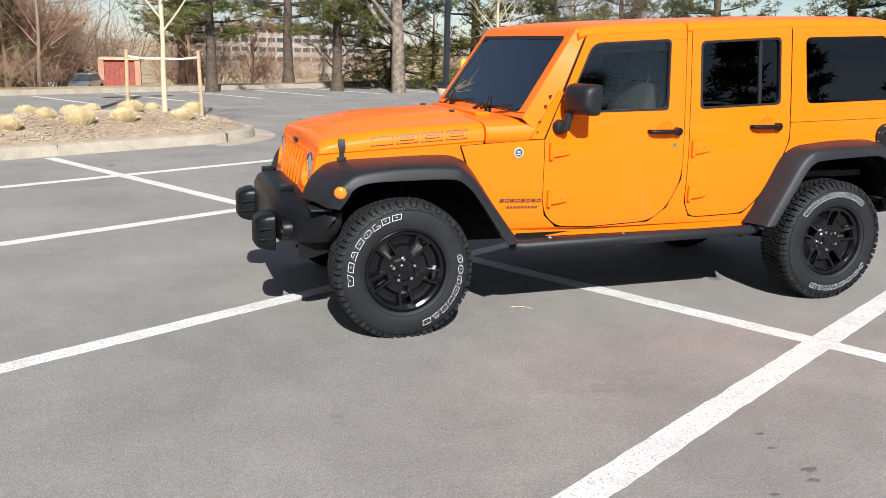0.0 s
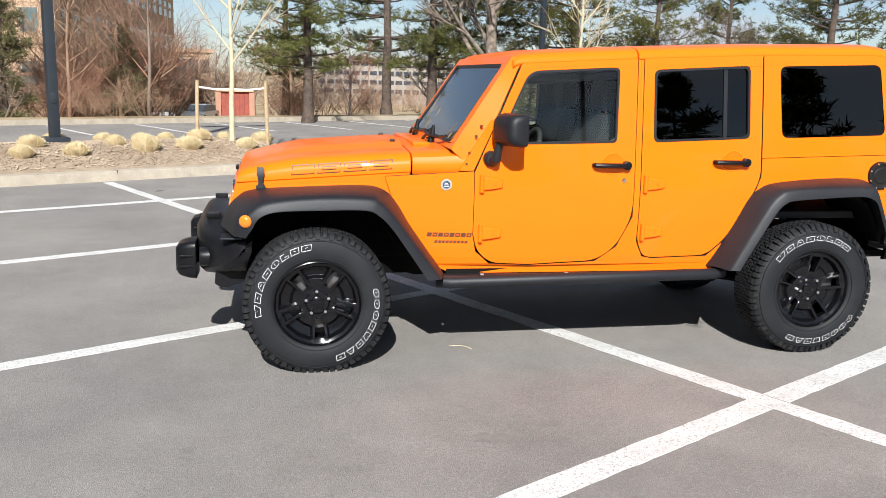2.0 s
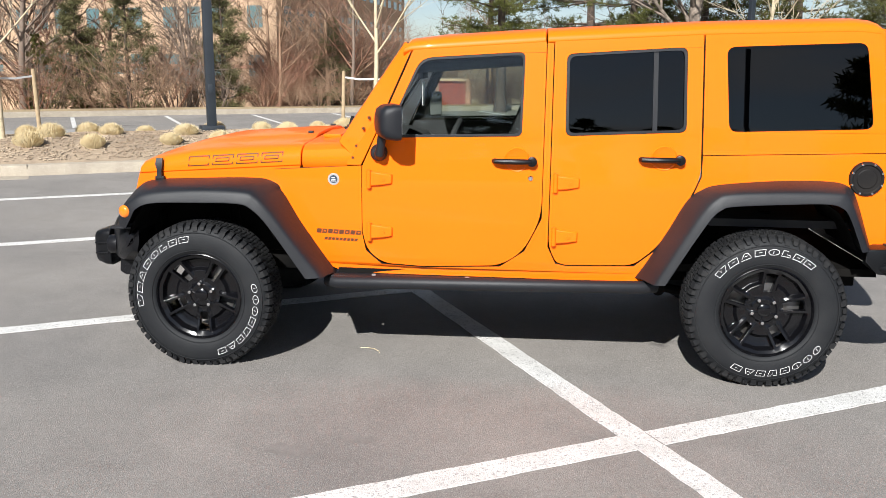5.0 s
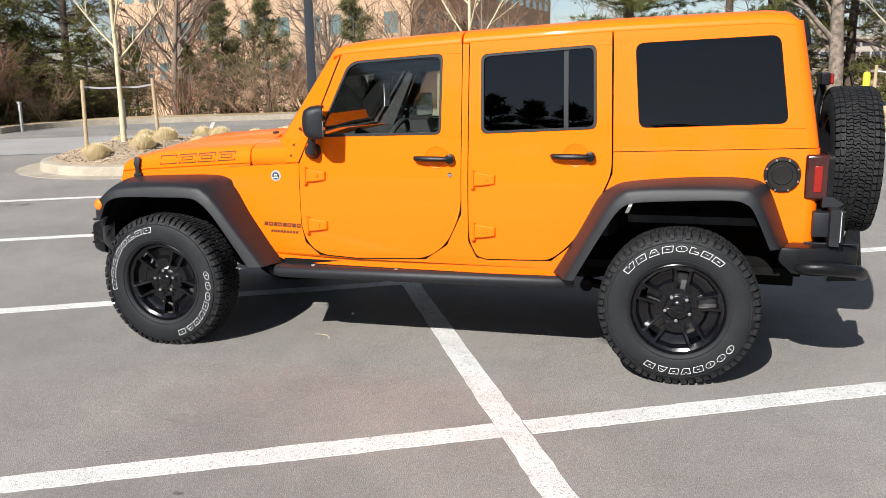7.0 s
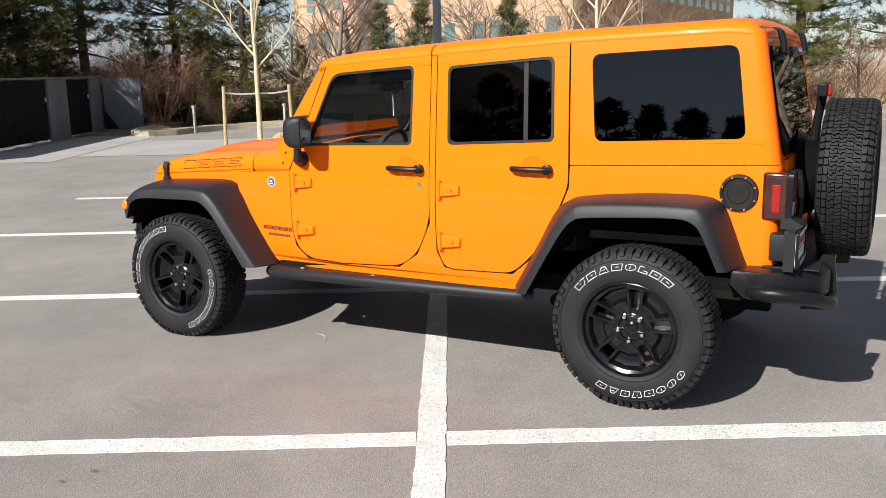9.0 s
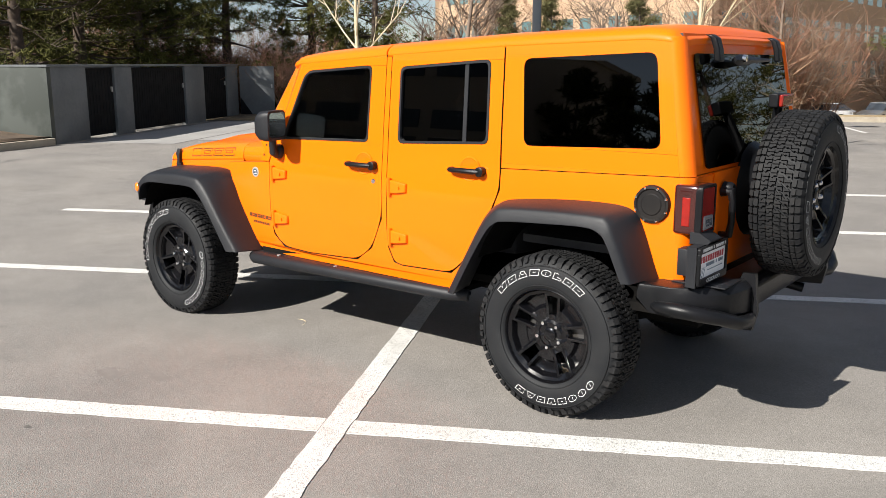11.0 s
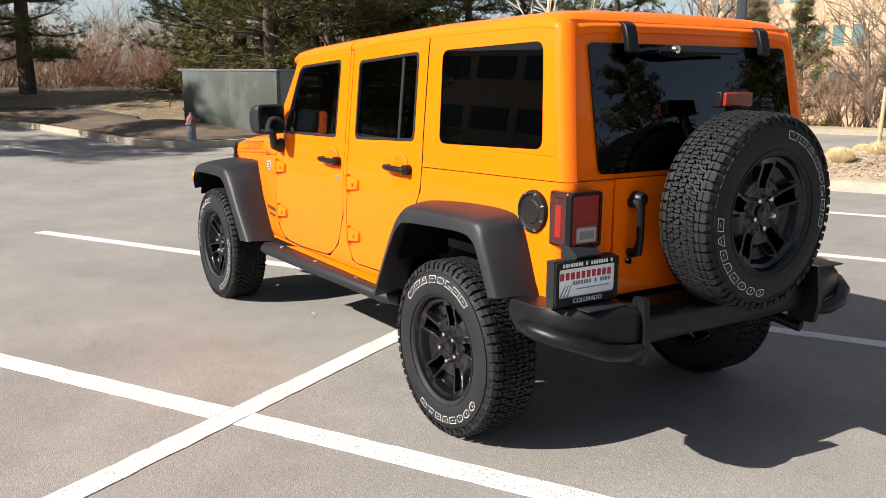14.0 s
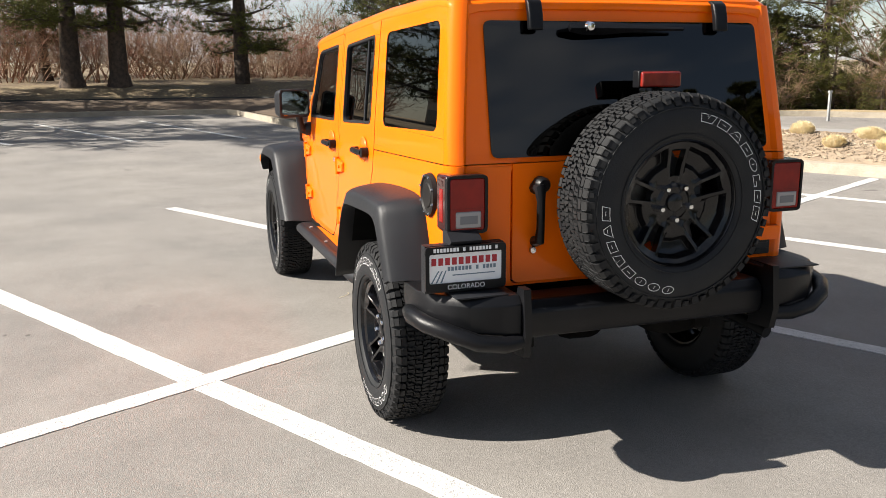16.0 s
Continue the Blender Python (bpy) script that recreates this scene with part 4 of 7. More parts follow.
def build_wheel(parent):
    """A wheel about its own y axis; its face looks to -y."""
    barrel = lathe(bmesh.new(), [(0.232, -0.100), (0.238, -0.109), (0.231, -0.112), (0.224, -0.100), (0.216, -0.05), (0.206, 0.05), (0.222, 0.105), (0.232, 0.108), (0.234, 0.0)], "y", 64, close=True)
    wheel = part("wheel", barrel, RIM_BLACK, parent, "gloss black alloy wheel")
    # five pairs of raised bars with an open slot between the two, and sunken closed pockets between the pairs
    radii = [0.030, 0.058, 0.070, 0.082, 0.098, 0.116, 0.134, 0.152, 0.170, 0.186, 0.198, 0.210, 0.227]
    depth = [(0.0, -0.066), (0.058, -0.066), (0.074, -0.054), (0.13, -0.060), (0.19, -0.080), (0.227, -0.100)]
    sb, ring = bmesh.new(), []
    for r in radii:
        h = curve_at(r, [(0.08, 0.018), (0.20, 0.030)])
        e = math.degrees(math.asin(min(0.36, h / r)))
        f = math.degrees(math.asin(min(0.50, (h + 0.013) / r)))
        g = min(f + math.degrees(0.011 / r), 33.5)
        y = curve_at(r, depth)
        bar = curve_at(r, [(0.07, 0.0), (0.098, 0.009), (0.190, 0.009), (0.212, 0.0)])
        sunk = curve_at(r, [(0.100, -0.004), (0.140, 0.0), (0.152, 0.024), (0.198, 0.028), (0.210, 0.0)])
        row = []
        for k in range(5):
            for d, dy in ((-g, sunk), (-f, -bar), (-e, -bar), (-e * 0.4, 0.0), (e * 0.4, 0.0), (e, -bar), (f, -bar), (g, sunk), (36, sunk)):
                t = radians(92 + 72 * k + d)
                row.append(sb.verts.new((r * math.cos(t), y + dy, r * math.sin(t))))
        ring.append(row)
    n9 = len(ring[0])
    for i in range(len(radii) - 1):
        r = (radii[i] + radii[i + 1]) / 2
        for j in range(n9):
            if 0.098 < r < 0.198 and j % 9 in (2, 3, 4):
                continue
            sb.faces.new((ring[i][j], ring[i][(j + 1) % n9], ring[i + 1][(j + 1) % n9], ring[i + 1][j]))
    rim_edges, old = [x for x in sb.edges if len(x.link_faces) == 1], list(sb.faces)
    low = {v: sb.verts.new(v.co + Vector((0, 0.034, 0))) for v in list(sb.verts)}
    for f in old:
        sb.faces.new([low[v] for v in f.verts][::-1])
    for x in rim_edges:
        p, q = x.verts
        sb.faces.new((p, q, low[q], low[p]))
    bmesh.ops.recalc_face_normals(sb, faces=sb.faces)
    spokes = part("spokes", sb, RIM_BLACK, wheel, "", 26)
    bevel_mod(spokes, 0.0025, 2, 32)
    part("hub_cap", lathe(bmesh.new(), [(0.0, -0.080), (0.025, -0.079), (0.033, -0.074), (0.036, -0.05)], "y", 28), RIM_BLACK, wheel)
    nut = None
    for k in range(5):
        x, z = polar(0.0635, 56 + 72 * k)
        if nut is None:
            nut = o = part("lug_nut", lathe(bmesh.new(), [(0.0, -0.028), (0.009, -0.027), (0.0135, -0.019), (0.0145, 0.0)], "y", 6), CHROME, wheel, "chrome lug nut")
        else:
            o = new("lug_nut", nut.data)
            o.parent = wheel
            o["label"] = "chrome lug nut"
        o.location = (x, -0.060, z)
    part("brake_disc", lathe(bmesh.new(), [(0.06, 0.010), (0.165, 0.010), (0.165, 0.034), (0.06, 0.034)], "y", 32, close=True), DISC_IRON, wheel, "grey iron brake disc")
    part("brake_caliper", nbox(0.085, 0.185, -0.022, 0.06, -0.07, 0.07, 0.012), DISC_IRON, wheel, "cast iron brake caliper")
    tyre = part("tyre", lathe(bmesh.new(), [(0.230, -0.100), (0.237, -0.114), (0.246, -0.120), (0.266, -0.1265), (0.300, -0.1285), (0.334, -0.125), (0.358, -0.117), (0.376, -0.104), (0.385, -0.085), (0.387, 0.0), (0.385, 0.085), (0.376, 0.104), (0.358, 0.117), (0.334, 0.125), (0.300, 0.1285), (0.266, 0.1265), (0.246, 0.120), (0.234, 0.10), (0.226, 0.0)], "y", 72, close=True), RUBBER, wheel, "black all-terrain tyre", 60)
    for r in (0.348, 0.252):
        part("sidewall_ring", lathe(bmesh.new(), [(r, -0.110), (r, -0.1245 if r > 0.3 else -0.1265), (r + 0.004, -0.1245 if r > 0.3 else -0.1265), (r + 0.004, -0.110)], "y", 72, close=True), RUBBER, tyre)
    # tread blocks
    verts, faces = [], []
    N = 62
    def block(poly, r_top, r_low):
        n0, m = len(verts), len(poly)
        for r, k in ((r_low, 1.02), (r_top, 0.95)):
            cy, ca = sum(p[0] for p in poly) / m, sum(p[1] for p in poly) / m
            for y, a in poly:
                yy, aa = cy + (y - cy) * k, ca + (a - ca) * k
                rr = r - (0.010 * ((abs(yy) - 0.085) / 0.027) ** 2 if abs(yy) > 0.085 else 0.0)
                verts.append((rr * math.cos(aa), yy, rr * math.sin(aa)))
        faces.append(tuple(range(n0 + m, n0 + 2 * m)))
        for i in range(m):
            j = (i + 1) % m
            faces.append((n0 + i, n0 + j, n0 + m + j, n0 + m + i))
    p = 2 * math.pi / N
    jit = random.Random(17)
    for k in range(N):
        a = k * p
        for s in (-1, 1):
            o = a + (0.5 * p if s > 0 else 0)
            w = 0.44 if k % 2 else 0.36
            for y0, y1, c in ((0.070, 0.091, 0.0), (0.0935, 0.116, 0.05 if k % 2 else -0.04)):
                block([(s * y0, o + p * (c - w)), (s * y1, o + p * (c - w * 0.90)), (s * y1, o + p * (c + w * 0.80)), (s * (y0 + y1) / 2, o + p * (c + w)), (s * y0, o + p * (c + w * 0.86))], 0.3995, 0.383)
        for c in range(4):
            o = a + (0.5 * p if c % 2 else 0.0) + p * jit.uniform(-0.05, 0.05)
            cy, w = (c - 1.5) * 0.0335, 0.0162
            m = -1 if c < 2 else 1
            z = [jit.uniform(-0.06, 0.06) for _ in range(4)]
            block([(cy - w, o + p * (-0.24 - 0.14 * m + z[0])), (cy - w * 0.30, o + p * (-0.46 - 0.10 * m)), (cy + w * 0.20, o + p * (-0.30 + z[1])), (cy + w, o + p * (-0.40 + 0.12 * m)), (cy + w * 0.92, o - 0.03 * p), (cy - w * 0.92, o - 0.06 * p)], 0.400, 0.385)
            block([(cy - w * 0.86, o + 0.04 * p), (cy + w, o + 0.07 * p), (cy + w, o + p * (0.24 + 0.14 * m + z[2])), (cy + w * 0.30, o + p * (0.46 + 0.10 * m)), (cy - w * 0.20, o + p * (0.30 + z[3])), (cy - w, o + p * (0.40 - 0.12 * m))], 0.400, 0.385)
    me = bpy.data.meshes.new("tread")
    me.from_pydata(verts, [], faces)
    tb = bmesh.new()
    tb.from_mesh(me)
    bmesh.ops.recalc_face_normals(tb, faces=tb.faces)
    tb.to_mesh(me)
    tb.free()
    me.materials.append(TREAD)
    o = new("tread", me)
    o.parent = tyre
    tagged(o, "chunky worn tread blocks", kind="stuff")
    # shoulder lugs that run down the sidewall
    verts, faces = [], []
    for k in range(N):
        a, w = k * p, p * (0.36 if k % 2 else 0.26)
        long = 0.358 if k % 2 else 0.368
        n0 = len(verts)
        for r, y in ((0.389, -0.113), (long, -0.122), (long, -0.110), (0.389, -0.100)):
            for aa in (a - w, a + w * 0.8):
                verts.append((r * math.cos(aa), y, r * math.sin(aa)))
        faces += [(n0, n0 + 1, n0 + 3, n0 + 2), (n0 + 2, n0 + 3, n0 + 5, n0 + 4), (n0, n0 + 2, n0 + 4, n0 + 6), (n0 + 1, n0 + 7, n0 + 5, n0 + 3), (n0, n0 + 6, n0 + 7, n0 + 1)]
    me = bpy.data.meshes.new("shoulder_tread")
    me.from_pydata(verts, [], faces)
    me.materials.append(TREAD)
    o = new("shoulder_tread", me)
    o.parent = tyre
    o["kind"] = "stuff"
    # raised white outlined shapes in place of the maker's words
    R0, HB, LN = 0.302, 0.031, 0.0021

    def mark(a, w, shape):
        ab = bmesh.new()
        def at(t, b):
            ang = radians(a - t - 40.0 * b)
            r = R0 + b
            y = -0.1288 - 0.0012 + max(0.0, r - 0.300) * 0.095
            return Vector((r * math.cos(ang), y, r * math.sin(ang)))
        lt = math.degrees(LN / 0.317)
        if shape == "oval":
            n = 20
            rows = [[at(w / 2 + (w / 2 - d * lt) * math.cos(2 * math.pi * i / n), HB / 2 + (HB / 2 - d * LN) * math.sin(2 * math.pi * i / n)) for i in range(n + 1)] for d in (0, 1)]
            grid(ab, rows)
            grid(ab, [[at(w * 0.44, HB * 0.28), at(w * 0.44, HB * 0.72)], [at(w * 0.44 + lt, HB * 0.28), at(w * 0.44 + lt, HB * 0.72)]])
        else:
            pts = {"block": [(0, 0), (w, 0), (w, HB), (0, HB)], "wedge": [(0, 0), (w, 0), (w * 0.66, HB), (w * 0.34, HB)], "foot": [(0, 0), (w, 0), (w, HB * 0.36), (w * 0.5, HB * 0.36), (w * 0.5, HB), (0, HB)], "fork": [(w * 0.15, 0), (w * 0.85, 0), (w, HB), (w * 0.6, HB), (w * 0.5, HB * 0.5), (w * 0.4, HB), (0, HB)]}[shape]
            cx, cz = w / 2, HB * 0.45
            ins = [(p + math.copysign(lt, cx - p) * (1 if abs(p - cx) > 0.1 * w else 0), q + math.copysign(LN, cz - q)) for p, q in pts]
            m = len(pts)
            for i in range(m):
                p, q, u, v = pts[i], pts[(i + 1) % m], ins[i], ins[(i + 1) % m]
                k = 4 if abs(p[0] - q[0]) > 3 else 1
                grid(ab, [[at(mix(p[0], q[0], c / k), mix(p[1], q[1], c / k)) for c in range(k + 1)], [at(mix(u[0], v[0], c / k), mix(u[1], v[1], c / k)) for c in range(k + 1)]])
            if shape in ("block", "wedge"):
                grid(ab, [[at(w * 0.36, HB * 0.50), at(w * 0.66, HB * 0.50)], [at(w * 0.36, HB * 0.50 + LN), at(w * 0.66, HB * 0.50 + LN)]])
        bmesh.ops.recalc_face_normals(ab, faces=ab.faces)
        part("sidewall_mark", ab, WHITE, tyre, "white outlined sidewall mark")

    for first, run in ((154, (("fork", 12.4), ("block", 9.6), ("wedge", 10.6), ("block", 9.6), ("oval", 9.8), ("foot", 8.2), ("block", 8.6), ("block", 9.6))), (-22, (("oval", 8.8), ("oval", 9.0), ("oval", 9.0), ("block", 8.8), ("fork", 8.6), ("block", 8.0), ("wedge", 9.2), ("block", 9.0)))):
        a = first
        for shape, w in run:
            mark(a, w, shape)
            a -= w + 2.4
    return wheel


def clone_part(ob, m, parent):
    c = copy_thing(ob, m)
    c.parent = parent
    c.matrix_basis = m
    return c


WHEEL_Y, WHEEL_Z = 0.945 - 0.1285, 0.398
REAR_Y = WHEEL_Y - 0.02
w_fl = build_wheel(car)
w_fl.matrix_basis = pose(-1.478, -WHEEL_Y, WHEEL_Z - 0.016, 0, 0, 0) @ Matrix.Rotation(radians(-38), 4, "Y")
clone_part(w_fl, pose(1.473, -REAR_Y, WHEEL_Z) @ Matrix.Rotation(radians(8), 4, "Y"), car)
clone_part(w_fl, pose(-1.478, WHEEL_Y, WHEEL_Z - 0.010, 0, 0, 180) @ Matrix.Rotation(radians(70), 4, "Y"), car)
clone_part(w_fl, pose(1.473, REAR_Y, WHEEL_Z, 0, 0, 180) @ Matrix.Rotation(radians(150), 4, "Y"), car)
spare = clone_part(w_fl, pose(2.335, 0.010, 1.068, 0, 0, 90) @ Matrix.Rotation(radians(72), 4, "Y"), car)
spare["label"] = "spare wheel with black alloy rim on the tailgate"

# ---- body shell ----
for s in (-1, 1):
    side_panel("body_side", BODY, [], s, car)
    side_panel("hardtop_side", TOP, [grow(WIN_Q, 0.002)], s, car)
    q = pane("quarter_window", WIN_Q, s, car, GLASS_DARK, 0.004, "dark privacy glass quarter window")
    door("front_door", s, DOOR_F, WIN_F, GLASS_CLEAR, -0.565, (0.075, 0.295, 1.128), (0.268, 1.040), label="orange front door with clear glass and black handle")
    door("rear_door", s, DOOR_R, WIN_R, GLASS_DARK, 0.402, (0.815, 1.035, 1.150), None, [(0.872, 1.272), (0.895, 1.272), (0.885, 1.70), (0.862, 1.70)], label="orange rear door with dark tinted glass")
    mirror(s, car)
    flare("front_flare", s, F_JOINT, F_CREASE, F_LIP, "satin black front fender flare")
    flare("rear_flare", s, R_JOINT, R_CREASE, R_LIP, "satin black rear fender flare")
    # marker lamp on the front flare
    mk = part("marker_lamp", lathe(bmesh.new(), [(0.0, 0.016), (0.020, 0.014), (0.030, 0.008), (0.034, 0.0)], "y", 24), AMBER, car, "round amber marker lamp")
    mk.matrix_local = Matrix.Translation((-1.850, s * 0.950, 0.838)) @ Matrix.Rotation((0 if s > 0 else math.pi) + s * 0.32, 4, "Z")
    # rear corners, top and bottom
    for name, z0, z1 in (("hardtop_corner", 1.2015, 1.800), ("body_corner", 0.72, 1.198)):
        rows = []
        for i in range(13):
            z = mix(z0, z1, i / 12)
            x0 = mix(2.045, 1.945, (z - 1.206) / 0.594) if z0 > 1 else 2.046
            w, X = hw(x0, z), xr(z)
            a = [Vector((mix(x0, X, math.sin(t)), s * mix(w - 0.06, w, math.cos(t)), z)) for t in (radians(90 * k / 6) for k in range(7))]
            rows.append(a + [p + Vector((-0.03, -s * 0.03, 0)) for p in a[::-1]])
        part(name, loft(rows), ORANGE, car)
    # sill rail
    rail = part("rock_rail", tube(bmesh.new(), [(-0.80, s * 0.80, 0.465), (-0.74, s * 0.845, 0.468), (0.84, s * 0.845, 0.492), (0.93, s * 0.80, 0.49)], 0.034, 12), BLACK_PLASTIC, car, "black tubular rock rail", 50)
    part("rail_plate", nbox(-0.78, 0.92, min(s * 0.76, s * 0.835), max(s * 0.76, s * 0.835), 0.482, 0.502, 0.004), BLACK_PLASTIC, rail)
    for x in (-0.55, -0.05, 0.45, 0.8):
        part("rail_bolt", tube(bmesh.new(), [(x, s * 0.81, 0.500), (x, s * 0.81, 0.508)], 0.012, 8), GALV, rail)
    # wheel wells
    for x0, x1, top in ((-1.90, -1.02, 0.935), (1.02, 1.92, 0.99)):
        rows = []
        for k in range(13):
            t = math.pi * (0.14 + 0.72 * k / 12)
            cx, rx = (x0 + x1) / 2, (x1 - x0) / 2
            px, pz = cx - rx * math.cos(t), 0.50 + (top - 0.50) * min(1, 1.25 * math.sin(t))
            rows.append([(px, s * 0.90, pz - 0.03), (px, s * 0.45, pz - 0.03), (px, s * 0.45, pz), (px, s * 0.70, pz)])
        part("wheel_well", loft(rows, caps=True), UNDER, car, "black wheel well liner")
    # badge and name marks on the cowl side
    bd = part("round_badge", lathe(bmesh.new(), [(0.0, 0.004), (0.022, 0.004), (0.025, 0.005), (0.031, 0.004), (0.032, 0.0)], "y", 28), BADGE, car, "round silver badge")
    bd.matrix_local = Matrix.Translation((-0.765, s * (hw(-0.765, 1.012) + 0.001), 1.012)) @ Matrix.Rotation(0 if s > 0 else math.pi, 4, "Z")
    part("badge_face", lathe(bmesh.new(), [(0.0, 0.0055), (0.021, 0.0055), (0.021, 0.003)], "y", 24), DECAL_NAVY, bd)
    for k in range(3):
        part("badge_bar", nbox(-0.014 + 0.003 * k, 0.014 - 0.002 * k, 0.005, 0.0063, -0.011 + 0.009 * k, -0.008 + 0.009 * k), PLATE_WHITE, bd)
    for x0, z0, w, h, n in ((-0.868, 0.718, 0.027, 0.024, 8), (-0.825, 0.682, 0.0165, 0.015, 9)):
        for i in range(n):
            a = x0 + i * (w + 0.0045)
            pl = [(a, z0), (a + w, z0), (a + w + 0.005, z0 + h), (a + 0.005, z0 + h)]
            part("name_mark", sheet(pl, [grow(pl, -w * 0.33)] if w > 0.02 and i % 2 else [], lambda p, q: Vector((p, s * (hw(p, q) + 0.0012), q)), Vector((0, -s * 0.001, 0))), DECAL_DARK, car)

# ---- hood, cowl and grille ----
HOOD_X = [-1.898, -1.884, -1.84, -1.72, -1.55, -1.35, -1.15, -0.955]


def hood_half(x):
    return curve_at(x, [(-1.90, 0.618), (-0.95, 0.728)])


def hood_seam(x):
    return curve_at(x, [(-1.90, 1.003), (-1.77, 1.014), (-0.95, 1.079)])


def hood_top(x):
    return curve_at(x, [(-1.90, 1.048), (-1.884, 1.072), (-1.84, 1.092), (-1.6, 1.146), (-1.2, 1.178), (-0.95, 1.190)])


def hood_row(x, n=16):
    w, z0, z1 = hood_half(x), hood_seam(x), hood_top(x)
    half = [(w + 0.002, z0), (w, z0 + 0.35 * (z1 - z0)), (w - 0.012, z0 + 0.62 * (z1 - z0)), (w - 0.045, z0 + 0.82 * (z1 - z0)), (w - 0.10, z0 + 0.92 * (z1 - z0)), (w - 0.19, z1 - 0.004)]
    bulge = 0.020 * curve_at(x, [(-1.86, 0.0), (-1.6, 1.0), (-0.95, 1.0)])
    half += [(0.38, z1 + 0.002), (0.34, z1 + bulge * 0.8), (0.28, z1 + 0.004 + bulge), (0.14, z1 + 0.010 + bulge), (0.0, z1 + 0.012 + bulge)]
    pts = [(-a, b) for a, b in half] + [(a, b) for a, b in half[-2::-1]]
    return [Vector((x, y, z)) for y, z in pts]


rows = []
for x in HOOD_X:
    top = hood_row(x)
    rows.append(top + [p + Vector((0.0, -0.02 if p.y > 0.3 else 0.02 if p.y < -0.3 else 0, -0.022)) for p in top[::-1]])
hood = bevel_mod(part("hood", loft(rows), ORANGE, car, "orange hood with a raised centre", 40), 0.005, 2, 50)
for s in (-1, 1):
    # outlined decal of four blocks on the side of the hood
    for i in range(4):
        db = bmesh.new()
        x0, w = -1.610 + i * 0.142, 0.124
        def at(a, b, lift, x0=x0):
            x = x0 + a
            z = hood_seam(x) + 0.018 + b
            zz = (z - hood_seam(x)) / (hood_top(x) - hood_seam(x))
            y = hood_half(x) - curve_at(zz, [(0.35, 0.0), (0.62, 0.012), (0.82, 0.045)])
            return Vector((x, s * (y + 0.0015 + lift), z))
        glyph_frame(db, at, w, 0.055, 0.12, 0.0055, 0.0008)
        glyph_frame(db, lambda a, b, l: at(a + 0.022, b + 0.018, l), w - 0.044, 0.022, 0.12, 0.0045, 0.0008) if i else None
        bmesh.ops.recalc_face_normals(db, faces=db.faces)
        part("hood_mark", db, DECAL_LINE, hood, "dark outlined hood mark")
    # latch
    y = hood_half(-1.775)
    at = lambda a, b, c: Vector((-1.775 + a, s * (y + c), 0.972 + b))
    lt = part("hood_latch", loft([[at(-0.018, 0.115, 0.0), at(0.018, 0.115, 0.0), at(0.018, 0.115, 0.010), at(-0.018, 0.115, 0.010)], [at(-0.020, 0.085, 0.004), at(0.020, 0.085, 0.004), at(0.020, 0.08, 0.026), at(-0.020, 0.08, 0.026)], [at(-0.012, 0.045, 0.004), at(0.012, 0.045, 0.004), at(0.012, 0.045, 0.022), at(-0.012, 0.045, 0.022)], [at(-0.014, 0.005, 0.006), at(0.014, 0.005, 0.006), at(0.014, 0.005, 0.026), at(-0.014, 0.005, 0.026)]]), BLACK_PLASTIC, hood, "black rubber hood latch")
    part("latch_base", nbox(-1.800, -1.750, *sorted((s * (y - 0.02), s * (y + 0.024))), 0.966, 0.988, 0.004), BLACK_PLASTIC, lt)
    # inner fender between hood and flare
    place = lambda a, b, s=s: Vector((a, s * (hood_half(a) - 0.004), b))
    plate_at("fender_side", [(-1.925, 0.72), (-1.895, 0.72), (-1.85, 0.90), (-1.80, 0.945), (-1.20, 0.965), (-1.06, 0.90), (-1.0, 0.90), (-0.96, 1.073), (-1.77, 1.010), (-1.902, 0.999)], place, Vector((0, -s * 0.03, 0)), ORANGE, car)
    # cowl shoulder between hood and windshield pillar
    rows = []
    for x, zt in ((-0.948, 1.186), (-0.86, 1.190), (-0.74, 1.20), (-0.62, 1.21)):
        w = curve_at(x, [(-0.95, 0.728), (-0.62, 0.795)])
        z0 = hood_seam(min(x, -0.95)) + 0.003 + max(0, x + 0.95) * 0.03
        top = [Vector((x, s * a, b)) for a, b in ((w + 0.001, z0), (w, mix(z0, zt, 0.4)), (w - 0.015, mix(z0, zt, 0.7)), (w - 0.06, mix(z0, zt, 0.92)), (w - 0.16, zt), (0.0, zt + 0.022))]
        rows.append(top + [p + Vector((0, -s * 0.02, -0.03)) for p in top[::-1]])
    bevel_mod(part("cowl", loft(rows), ORANGE, car), 0.004, 2, 50)
part("cowl_vent", nbox(-0.90, -0.80, -0.42, 0.42, 1.195, 1.217, 0.006), ORANGE, car, "orange cowl panel")
for k in range(2):
    part("washer_nozzle", nbox(-1.02, -0.99, -0.30 + 0.58 * k, -0.27 + 0.58 * k, 1.205, 1.222, 0.004), BLACK_PLASTIC, hood)

slots = [rounded([(-0.30 + 0.1 * k - 0.024, 0.745), (-0.30 + 0.1 * k + 0.024, 0.745), (-0.30 + 0.1 * k + 0.024, 1.0), (-0.30 + 0.1 * k - 0.024, 1.0)], 0.02, 3) for k in range(7)]
lamps = [[(c + 0.098 * math.cos(2 * math.pi * k / 28), 0.905 + 0.098 * math.sin(2 * math.pi * k / 28)) for k in range(28)] for c in (-0.475, 0.475)]


def grille_x(b):
    return mix(-1.985, -1.912, min(1, max(0, (b - 0.69) / 0.355))) - 0.012 * math.sin(math.pi * min(1, max(0, (b - 0.68) / 0.38)))


